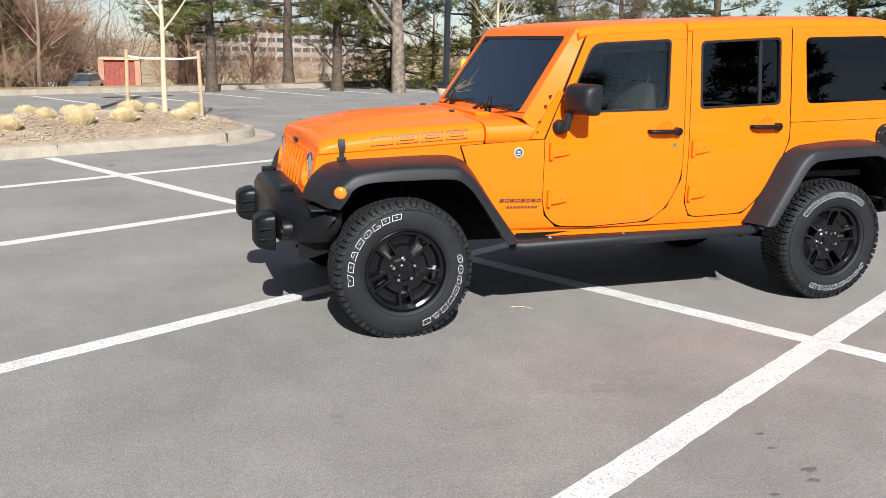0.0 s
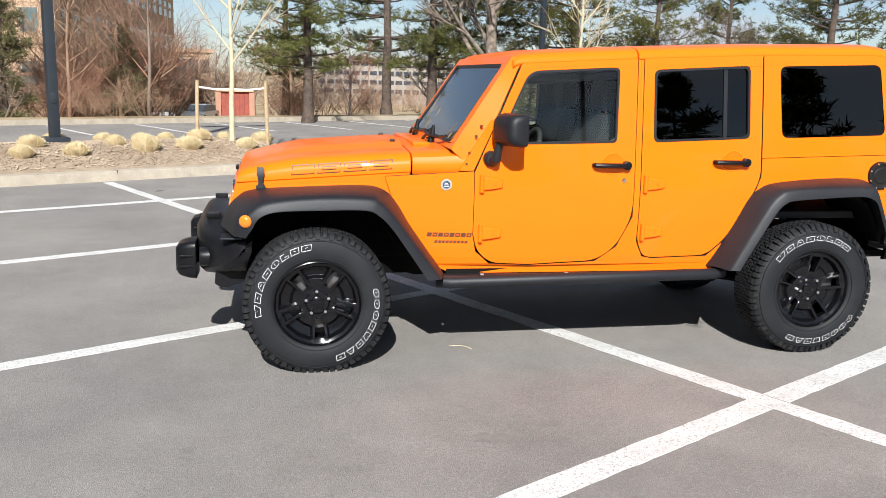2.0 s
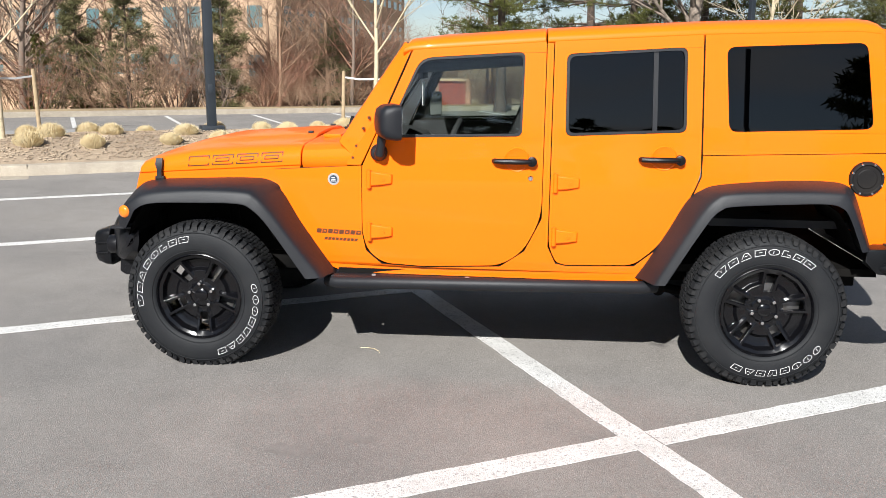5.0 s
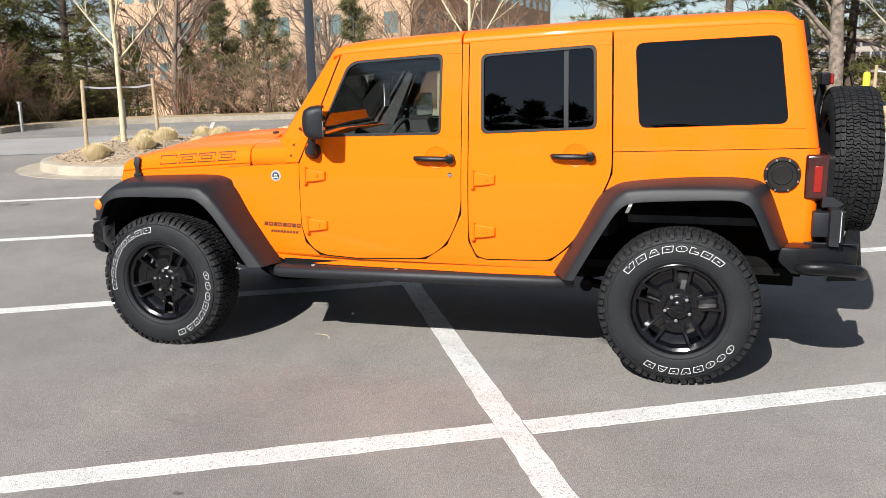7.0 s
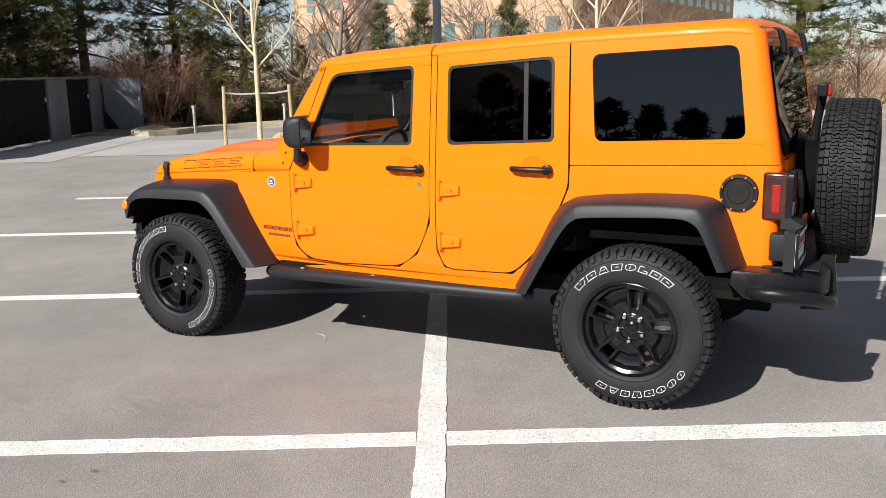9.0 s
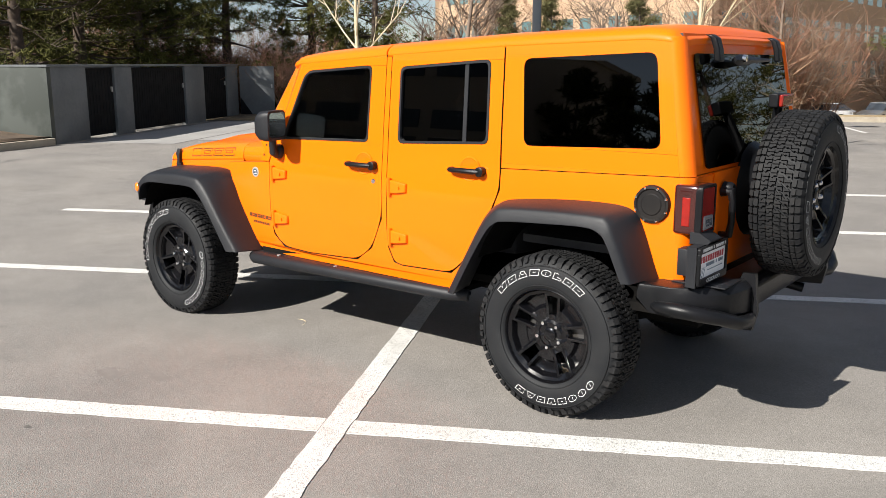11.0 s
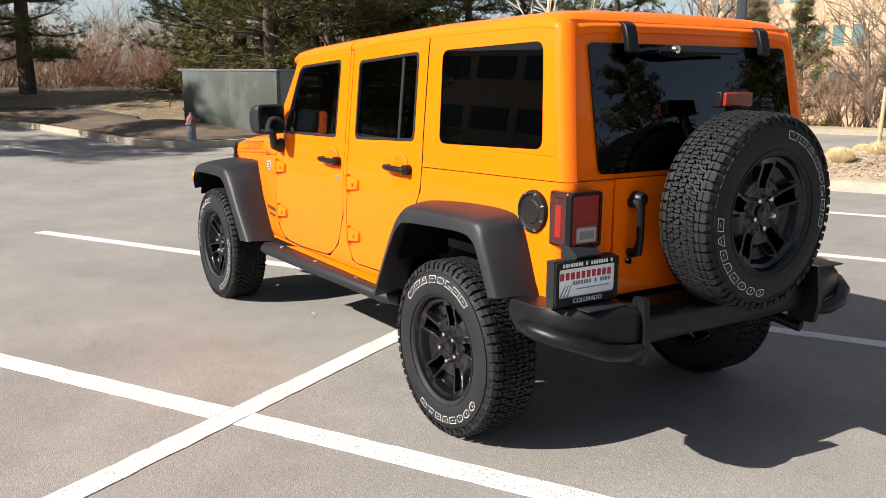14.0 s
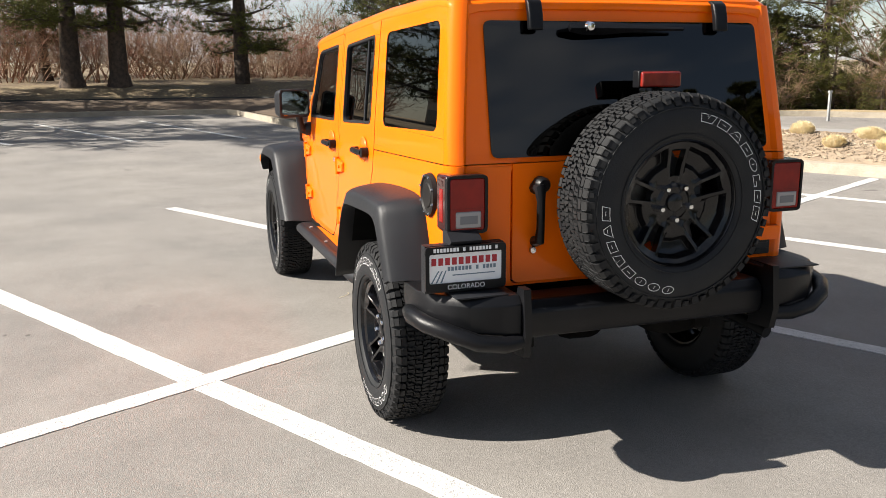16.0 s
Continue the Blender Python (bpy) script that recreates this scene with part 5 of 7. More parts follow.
g_outer = rounded([(-0.625, 0.69), (0.625, 0.69), (0.610, 1.045), (-0.610, 1.045)], [0.03, 0.03, 0.06, 0.06])
grille = bevel_mod(part("grille", sheet(g_outer, slots + lamps, lambda a, b: Vector((grille_x(b) + 0.022 * (abs(a) / 0.62) ** 3, a, b)), Vector((0.075, 0, 0)), step=0.04), ORANGE, car, "orange seven-slot grille", 40), 0.005, 2, 45)
part("grille_mesh", nbox(-1.868, -1.862, -0.36, 0.36, 0.72, 1.02), UNDER, grille)
for c in (-0.475, 0.475):
    hl = part("headlight", lathe(bmesh.new(), [(0.0, -0.030), (0.05, -0.026), (0.085, -0.010), (0.095, 0.0), (0.097, 0.05)], "x", 32), CLEAR_LENS, grille, "round clear headlight")
    hl.location = (-1.908, c, 0.905)
    part("headlight_ring", lathe(bmesh.new(), [(0.090, -0.02), (0.097, -0.02), (0.097, 0.03), (0.090, 0.03)], "x", 32, close=True), CHROME, hl)
part("grille_badge", nbox(-1.932, -1.914, -0.045, 0.045, 1.010, 1.034, 0.005), STEEL_BLACK, grille)
part("radiator_support", nbox(-1.86, -1.82, -0.56, 0.56, 0.6, 0.99), UNDER, car)
part("engine_bay", nbox(-1.82, -0.78, -0.50, 0.50, 0.55, 1.03, 0.03), UNDER, car)

# ---- front bumper ----
rows = []
for y, x, z0, z1, dpt in ((-0.855, -1.86, 0.655, 0.715, 0.04), (-0.84, -1.90, 0.60, 0.722, 0.06), (-0.76, -1.985, 0.535, 0.728, 0.13), (-0.64, -2.06, 0.500, 0.735, 0.20), (-0.54, -2.115, 0.485, 0.748, 0.24), (-0.38, -2.140, 0.485, 0.775, 0.24), (-0.30, -2.145, 0.49, 0.785, 0.22), (0.0, -2.150, 0.50, 0.785, 0.22)):
    rows.append([Vector((x + 0.03, y, z0)), Vector((x, y, z0 + 0.03)), Vector((x, y, z1 - 0.07)), Vector((x + 0.025, y, z1 - 0.02)), Vector((x + 0.06, y, z1)), Vector((x + dpt, y, z1)), Vector((x + dpt, y, z0))])
rows += [[Vector((p.x, -p.y, p.z)) for p in r] for r in rows[-2::-1]]
fb = bevel_mod(part("front_bumper", loft(rows), STEEL_BLACK, car, "black winged steel front bumper", 40), 0.008, 2, 35)
for c in (-0.45, 0.45):
    # ribbed guards in front of the lamps
    rows = [[Vector((x, c + a, b)) for a, b in rounded([(-w, zc - h), (w, zc - h), (w, zc + h), (-w, zc + h)], 0.035, 3)] for x, w, h, zc in ((-2.135, 0.110, 0.108, 0.552), (-2.175, 0.108, 0.105, 0.552), (-2.225, 0.092, 0.092, 0.552), (-2.243, 0.076, 0.078, 0.552))]
    ft = bevel_mod(part("bumper_tower", loft(rows), STEEL_BLACK, fb, "black ribbed bumper block"), 0.005, 2)
    for k in (-1, 0, 1):
        part("tower_rib", nbox(-2.250, -2.225, c + k * 0.045 - 0.009, c + k * 0.045 + 0.009, 0.485, 0.62, 0.004), STEEL_BLACK, ft)
    for z in (0.52, 0.58):
        part("tower_rib", nbox(-2.225, -2.150, c - 0.1145, c + 0.1145, z - 0.006, z + 0.006, 0.003), STEEL_BLACK, ft)
for s in (-1, 1):
    fg = part("fog_lamp", lathe(bmesh.new(), [(0.0, 0.020), (0.036, 0.016), (0.040, 0.0), (0.050, -0.006), (0.054, 0.0), (0.054, 0.05)], "x", 28), [STEEL_BLACK], fb, "round black fog lamp")
    fg.location = (-2.105, s * 0.60, 0.585)
    part("tow_hook", nbox(-2.085, -2.005, s * 0.40 - 0.018, s * 0.40 + 0.018, 0.770, 0.805, 0.008), STEEL_BLACK, fb)
    st = part("wing_step", nbox(-1.985, -1.87, *sorted((s * 0.70, s * 0.84)), 0.720, 0.733, 0.004), BLACK_PLASTIC, fb)
part("skid_plate", loft([[Vector((-2.05, y, 0.50)), Vector((-1.80, y, 0.42)), Vector((-1.80, y, 0.44)), Vector((-2.05, y, 0.52))] for y in (-0.36, 0.36)]), STEEL_BLACK, fb)
for s in (-1, 1):
    part("tow_bracket", loft([[Vector((x, s * 0.66 + y, z)) for x, z in ((-2.03, 0.445), (-2.00, 0.425), (-1.96, 0.425), (-1.86, 0.455), (-1.84, 0.56), (-2.02, 0.56))] for y in (-0.010, 0.010)]), STEEL_BLACK, fb)
    part("tow_eye", lathe(bmesh.new(), [(0.014, -0.012), (0.030, -0.012), (0.030, 0.012), (0.014, 0.012)], "y", 16, (-1.99, s * 0.66, 0.455), True), STEEL_BLACK, fb)

# ---- windshield, roof ----
def shield(a, b, off=0.0):
    """a across, b from 0 at the cowl to 1 at the roof."""
    x, z = mix(-0.735, -0.385, b), mix(1.20, 1.715, b)
    x -= 0.03 * (1 - (a / 0.75) ** 2)
    return Vector((x - off * 0.83, a, z + off * 0.56))


W0, W1 = 0.760, 0.705
frame_o = [(-W0, 0.0), (W0, 0.0), (W1, 1.0), (-W1, 1.0)]
frame_i = rounded([(-0.680, 0.06), (0.680, 0.06), (0.645, 0.915), (-0.645, 0.915)], 0.05, 4)
wf = bevel_mod(part("windshield_frame", sheet(frame_o, [frame_i], lambda a, b: shield(a, b, 0.012), Vector((0.035, 0, -0.02)), step=0.1, wall=1), [ORANGE, CABIN], car, "orange windshield frame", 40), 0.006, 2, 50)
ws = part("windshield", sheet(grow(frame_i, 0.01), [], lambda a, b: shield(a, b, 0.002), Vector((0.005, 0, -0.003)), step=0.1), GLASS_SHIELD, wf, "clear windshield glass")
ws.visible_shadow = False
part("windshield_seal", sheet(grow(frame_i, 0.004), [grow(frame_i, -0.03)], lambda a, b: shield(a, b, 0.006), Vector((0.004, 0, -0.003)), step=0.1), BLACK_PLASTIC, wf, "black windshield border")
for s in (-1, 1):
    # pillar side with its bolts
    rows = []
    for b in [i / 8 for i in range(9)]:
        p = shield(s * mix(W0, W1, b), b, 0.012)
        zz = p.z
        q = Vector((mix(-0.609, -0.3405, b), s * hw(-0.5, max(zz, 1.09)), mix(1.09, 1.70, b)))
        rows.append([p, q + Vector((-0.008, 0, 0)), q + Vector((0.0, -s * 0.05, 0)), p + Vector((0.05, -s * 0.05, -0.02))])
    pb2 = loft(rows)
    for f in pb2.faces:
        f.normal_update()
        f.material_index = 1 if f.normal.y * s < -0.25 or f.normal.x > 0.75 else 0
    pl = bevel_mod(part("windshield_pillar", pb2, [ORANGE, CABIN], wf), 0.005, 2, 40)
    part("pillar_trim", loft([[Vector((x, s * y, z)) for x, y, z in ((-0.705 + 0.36 * b, mix(0.735, 0.680, b), 1.20 + 0.50 * b), (-0.60 + 0.27 * b, mix(0.745, 0.690, b), 1.12 + 0.57 * b), (-0.60 + 0.27 * b, mix(0.680, 0.625, b), 1.12 + 0.57 * b), (-0.68 + 0.35 * b, mix(0.680, 0.625, b), 1.19 + 0.50 * b))] for b in (0.0, 0.33, 0.66, 1.0)]), CABIN, wf, "dark inner pillar trim")
    for bx, bz in ((-0.575, 1.336), (-0.604, 1.280), (-0.641, 1.189), (-0.658, 1.129)):
        y = s * (hw(-0.5, bz) - 0.003)
        part("pillar_bolt", tube(bmesh.new(), [(bx, y - s * 0.01, bz), (bx, y + s * 0.004, bz)], 0.0075, 8), BOLT_BROWN, pl)
    bevel_mod(plate_at("hinge_plate", [(-0.70, 1.09), (-0.615, 1.09), (-0.49, 1.36), (-0.52, 1.37)], lambda a, b, s=s: Vector((a, s * (hw(-0.5, b) - 0.001), b)), Vector((0, -s * 0.03, 0)), [ORANGE, CABIN], car), 0.003, 1)
    # wiper
    y0 = -0.10 if s < 0 else 0.50
    base = shield(y0, 0.0, 0.03)
    tip = shield(y0 - 0.50, 0.10, 0.03)
    wp = part("wiper_arm", tube(bmesh.new(), [base, base.lerp(tip, 0.3) + Vector((-0.02, 0, 0.02)), base.lerp(tip, 0.6)], [0.011, 0.008, 0.006], 6), STEEL_BLACK, ws, "black wiper arm")
    part("wiper_blade", tube(bmesh.new(), [base.lerp(tip, 0.2), tip], 0.008, 5), STEEL_BLACK, wp)

for y0, x0 in ((-0.30, -0.775), (0.42, -0.755)):
    cone = part("wiper_pivot", tube(bmesh.new(), [(x0, y0, 1.195), (x0 + 0.004, y0, 1.225), (x0 + 0.012, y0, 1.27), (x0 + 0.018, y0, 1.312)], [0.024, 0.020, 0.014, 0.009], 12), STEEL_BLACK, car, "black tapered wiper pivot")


def roof_row(x):
    ze = curve_at(x, [(-0.40, 1.678), (-0.36, 1.692), (0.32, 1.737), (1.1, 1.778), (1.84, 1.799), (1.95, 1.788), (2.0, 1.768)])
    w = hw(x, ze) + 0.003 - 0.06 * (1 - math.sqrt(max(0.0, 1 - min(1.0, max(0.0, (x - 1.945) / 0.052)) ** 2)))
    lip = curve_at(x, [(-0.40, 0.5), (-0.34, 1.0), (1.93, 1.0), (1.985, 0.45)])
    half = [(w, ze - 0.012), (w - 0.002, ze + 0.008), (w - 0.016, ze + 0.026 * lip), (w - 0.05, ze + 0.043 * lip), (w - 0.12, ze + 0.055 * lip), (w - 0.30, ze + 0.064 * lip), (0.0, ze + 0.070 * lip)]
    pts = [(-a, b) for a, b in half] + [(a, b) for a, b in half[-2::-1]]
    return [Vector((x, a, b)) for a, b in pts]


def roof_part(name, xs, label):
    rows = []
    for x in xs:
        top = roof_row(x)
        rows.append(top + [p + Vector((0, -0.03 if p.y > 0.1 else 0.03 if p.y < -0.1 else 0, -0.03)) for p in top[::-1]])
    return bevel_mod(part(name, loft(rows), ORANGE, car, label, 45), 0.004, 2, 50)


roof_part("front_roof_panel", [-0.40, -0.385, -0.36, -0.2, 0.1, 0.326], "orange removable front roof panel")
roof_part("hardtop_roof", [0.334, 0.6, 1.1, 1.5, 1.84, 1.92, 1.945, 1.960, 1.972, 1.982, 1.990, 1.995], "orange hardtop roof")
part("roof_lining", nbox(-0.33, 1.95, -0.62, 0.62, 1.690, 1.715), CABIN, car)

# ---- back of the car ----
def back(a, b, off=0.0):
    return Vector((xr(b) + off - 0.02 * (abs(a) / 0.75) ** 2, a, b))


GLASS_B = rounded([(-0.585, 1.228), (0.650, 1.228), (0.608, 1.722), (-0.588, 1.722)], 0.03, 4)
top_o = [(-0.712, 1.2015), (0.712, 1.2015), (0.654, 1.815), (-0.654, 1.815)]
part("hardtop_back", sheet(top_o, [grow(GLASS_B, -0.012)], back, Vector((-0.03, 0, 0)), wall=1), [ORANGE, CABIN], car, "orange hardtop rear frame", 40)
rg = part("rear_window", sheet(grow(GLASS_B, 0.006), [], lambda a, b: back(a, b, 0.012), Vector((-0.006, 0, 0)), step=0.2), GLASS_DARK, car, "dark tinted flip-up rear window")
rg.visible_shadow = False
low_o = [(-0.745, 0.72), (0.745, 0.72), (0.735, 1.198), (-0.735, 1.198)]
gate_o = rounded([(-0.505, 0.735), (0.575, 0.735), (0.575, 1.215), (-0.505, 1.215)], [0.03, 0.03, 0.01, 0.01])
bevel_mod(part("body_back", sheet(low_o, [rounded([(-0.511, 0.729), (0.581, 0.729), (0.581, 1.19), (-0.511, 1.19)], 0.03)], back, Vector((-0.03, 0, 0))), ORANGE, car, "", 40), 0.004, 2, 50)
gate = bevel_mod(part("tailgate", sheet(gate_o, [], lambda a, b: back(a, min(b, 1.199), 0.004), Vector((-0.03, 0, 0))), ORANGE, car, "orange swing tailgate", 40), 0.006, 2, 50)
gh = part("tailgate_handle", tube(bmesh.new(), [(2.105, -0.414, 1.105), (2.150, -0.414, 1.105), (2.158, -0.414, 1.06), (2.158, -0.414, 0.96), (2.150, -0.414, 0.905), (2.108, -0.414, 0.895)], [0.026, 0.024, 0.016, 0.016, 0.020, 0.022], 10), STEEL_BLACK, gate, "black tailgate grab handle")
part("handle_knob", lathe(bmesh.new(), [(0.0, 0.05), (0.022, 0.048), (0.030, 0.036), (0.032, 0.0)], "x", 18, (2.108, -0.398, 1.118)), STEEL_BLACK, gh)
part("tailgate_lock", lathe(bmesh.new(), [(0.0, 0.008), (0.012, 0.008), (0.016, 0.0)], "x", 18, (2.108, -0.422, 0.862)), CHROME, gate, "chrome tailgate lock")
for z in (0.86, 1.12):
    part("tailgate_hinge", nbox(2.104, 2.135, 0.55, 0.72, z - 0.03, z + 0.03, 0.006), ORANGE, gate)
# glass hinges, wiper, high stop lamp
for y in (-0.398, 0.422):
    rows = [[Vector((x, y + a, z)) for a in (-0.029, 0.029)] + [Vector((x - 0.03, y + a, z)) for a in (0.029, -0.029)] for x, z in ((2.010, 1.814), (2.038, 1.798), (2.054, 1.75), (2.062, 1.692))]
    bevel_mod(part("window_hinge", loft(rows), STEEL_BLACK, rg, "black rear window hinge"), 0.010, 3)
rw = part("rear_wiper", loft([[Vector((2.065 + dx, y, 1.70 + dz)) for dx, dz in ((0, -r), (r, 0), (0, r), (-r, 0))] for y, r in ((-0.265, 0.014), (-0.205, 0.026), (-0.115, 0.024), (0.025, 0.013), (0.235, 0.007))]), STEEL_BLACK, rg, "black rear wiper")
part("wiper_cap", lathe(bmesh.new(), [(0.0, 0.018), (0.016, 0.015), (0.020, 0.0)], "x", 14, (2.082, -0.19, 1.707)), CHROME, rw)
sm = part("stop_lamp_mast", tube(bmesh.new(), [(2.15, 0.055, 1.16), (2.165, 0.055, 1.35), (2.185, 0.055, 1.49)], [0.03, 0.022, 0.022], 10), STEEL_BLACK, gate, "black mast of the high stop lamp")
bevel_mod(part("lamp_housing", nbox(2.165, 2.212, -0.046, 0.132, 1.476, 1.542), STEEL_BLACK, sm, "black housing of the stop lamp"), 0.006, 2)
bevel_mod(part("high_stop_lamp", nbox(2.2125, 2.232, -0.042, 0.128, 1.480, 1.538), LAMP_RED, sm, "dull red high stop lamp lens"), 0.007, 2)
part("spare_carrier", loft([[Vector((x, 0.010 + r * math.cos(t), 1.068 + r * math.sin(t))) for t in (2 * math.pi * k / 20 for k in range(20))] for x, r in ((2.09, 0.24), (2.14, 0.20), (2.26, 0.13), (2.30, 0.10))]), STEEL_BLACK, gate, "black spare wheel carrier")
# tail lamps
for s in (-1, 1):
    y0, y1 = sorted((s * 0.632, s * 0.792))
    tl = bevel_mod(part("tail_lamp", nbox(2.035, 2.150, y0, y1, 0.955, 1.172), LAMP_BODY, car, "red tail lamp in a black bezel"), 0.014, 3)
    fr = lambda d, r: rounded([(y0 + d, 0.955 + d), (y1 - d, 0.955 + d), (y1 - d, 1.172 - d), (y0 + d, 1.172 - d)], r, 4)
    bevel_mod(part("bezel", sheet(fr(0.0, 0.022), [fr(0.011, 0.016)], lambda a, b: Vector((2.164, a, b)), Vector((-0.03, 0, 0))), STEEL_BLACK, tl, "thin black lamp bezel"), 0.003, 2)
    ln = bevel_mod(part("red_lens", nbox(2.140, 2.161, y0 + 0.010, y1 - 0.010, 0.965, 1.162), RED_LENS, tl, "red tail lamp lens"), 0.006, 2)
    part("lens_rib", nbox(2.158, 2.164, y0 + 0.012, y1 - 0.012, 1.046, 1.050), RED_LENS, ln)
    bevel_mod(part("reverse_lens", nbox(2.150, 2.166, y0 + 0.034, y1 - 0.026, 0.976, 1.038), CLEAR_LENS, tl, "clear reversing lens"), 0.005, 2)
    part("lens_core", nbox(2.162, 2.1675, y0 + 0.050, y1 - 0.042, 0.992, 1.022), GREY_LENS, tl, "grey core of the reversing lens")
    yo = s * 0.789
    sm2 = bevel_mod(part("side_marker", nbox(2.076, 2.112, min(yo, yo + s * 0.006), max(yo, yo + s * 0.006), 0.992, 1.118), RED_SIDE, tl, "bright red side marker lens"), 0.003, 2)
    part("marker_cap", nbox(2.066, 2.118, min(yo, yo + s * 0.005), max(yo, yo + s * 0.005), 1.128, 1.150, 0.002), LAMP_BODY, tl)
# black vent at the right rear corner
vt = bevel_mod(part("body_vent", nbox(2.092, 2.112, 0.612, 0.690, 0.765, 0.885), BLACK_PLASTIC, car, "black body vent below the tail lamp"), 0.004, 2)
for k in range(4):
    part("louvre", nbox(2.110, 2.116, 0.619, 0.683, 0.780 + 0.026 * k, 0.790 + 0.026 * k), BLACK_PLASTIC, vt)
# fuel cap
fc = part("fuel_cap", lathe(bmesh.new(), [(0.0, 0.018), (0.045, 0.018), (0.050, 0.014), (0.066, 0.014), (0.072, 0.020), (0.082, 0.018), (0.087, 0.0)], "y", 40), CAP_BLACK, car, "round black fuel cap with bolts")
fc.matrix_local = Matrix.Translation((1.932, -(hw(1.932, 1.072) - 0.002), 1.072)) @ Matrix.Rotation(math.pi, 4, "Z")
for k in range(8):
    a = 2 * math.pi * (k + 0.5) / 8
    part("cap_bolt", lathe(bmesh.new(), [(0.0, 0.025), (0.005, 0.024), (0.0065, 0.018)], "y", 8, (0.0765 * math.cos(a), 0, 0.0765 * math.sin(a))), CHROME, fc)

# licence plate with its frame, on a bracket at the left corner
PY, PX, PZ = -0.735, 2.205, 0.840
pb = part("plate_bracket", loft([[Vector((x, PY + y, z)) for x, z in ((PX - 0.055, 0.750), (PX - 0.012, 0.748), (PX - 0.012, 0.925), (PX - 0.055, 0.925))] for y in (-0.154, 0.154)]), BLACK_PLASTIC, car, "black licence plate bracket")
part("bracket_mount", nbox(2.08, PX - 0.054, PY - 0.09, PY + 0.09, 0.78, 0.90, 0.006), BLACK_PLASTIC, pb)
part("plate_lamp", loft([[Vector((x, PY + y, z)) for x, z in ((2.12, 0.92), (2.20, 0.925), (2.215, 0.94), (2.16, 0.972), (2.12, 0.972))] for y in (-0.06, 0.06)]), BLACK_PLASTIC, pb)
pf = bevel_mod(part("plate_frame", sheet(rounded([(-0.157, -0.084), (0.157, -0.084), (0.157, 0.084), (-0.157, 0.084)], 0.012), [rounded([(-0.142, -0.054), (0.142, -0.054), (0.142, 0.057), (-0.142, 0.057)], 0.010)], lambda a, b: Vector((PX + 0.006, PY + a, PZ + b)), Vector((-0.012, 0, 0))), STEEL_BLACK, pb, "black plate frame"), 0.002, 1)
part("plate", nbox(PX - 0.008, PX - 0.002, PY - 0.147, PY + 0.147, PZ - 0.072, PZ + 0.072), PLATE_WHITE, pb, "white dealer plate")


def bar(parent, y0, y1, z0, z1, material, x):
    part("print_bar", nbox(x, x + 0.0012, PY + 0.93 * y0, PY + 0.93 * y1, PZ + 0.93 * z0, PZ + 0.93 * z1), material, parent)


for i in range(10):
    bar(pb, -0.142 + i * 0.0283, -0.142 + i * 0.0283 + 0.0195, 0.014, 0.043, DECAL_RED, PX - 0.0018)
for i in range(14):
    if i not in (7, 9):
        bar(pb, -0.075 + i * 0.0148, -0.075 + i * 0.0148 + 0.0105, -0.010, 0.006, DECAL_BLUE, PX - 0.0018)
bar(pb, -0.055, 0.125, -0.030, -0.026, DECAL_BLUE, PX - 0.0018)
for k in range(3):
    rows = [[Vector((PX - 0.0016, PY - 0.135 + k * 0.018 + t * (0.028 - k * 0.004) * 1.0, PZ - 0.052 + t * 0.045)), Vector((PX - 0.0016, PY - 0.128 + k * 0.018 + t * (0.026 - k * 0.004), PZ - 0.052 + t * 0.045))] for t in (0, 1)]
    bm = bmesh.new()
    grid(bm, rows)
    part("print_bar", bm, DECAL_BLUE, pb)
for i in range(20):
    if i not in (10, 18, 8):
        bar(pb, -0.136 + i * 0.0136, -0.136 + i * 0.0136 + 0.0098, 0.068, 0.083, WHITE, PX + 0.0055)


def lettering(text, size, m, material, parent, name="lettering", label=""):
    cu = bpy.data.curves.new("text", "FONT")
    cu.body, cu.size, cu.align_x, cu.align_y, cu.extrude = text, size, "CENTER", "CENTER", 0.0006
    tmp = bpy.data.objects.new("text", cu)
    scene.collection.objects.link(tmp)
    dg = bpy.context.evaluated_depsgraph_get()
    me = bpy.data.meshes.new_from_object(tmp.evaluated_get(dg))
    bpy.data.objects.remove(tmp)
    bpy.data.curves.remove(cu)
    me.materials.clear()
    me.materials.append(material)
    ob = new(name, me)
    ob.parent = parent
    ob.matrix_local = m
    if label:
        ob["label"] = label
    return ob


face_back = Matrix(((0, 0, 1, PX + 0.0068), (1, 0, 0, PY), (0, 1, 0, PZ - 0.0695), (0, 0, 0, 1)))
lettering("COLORADO", 0.026, face_back, WHITE, pf, label="white state name on the plate frame")

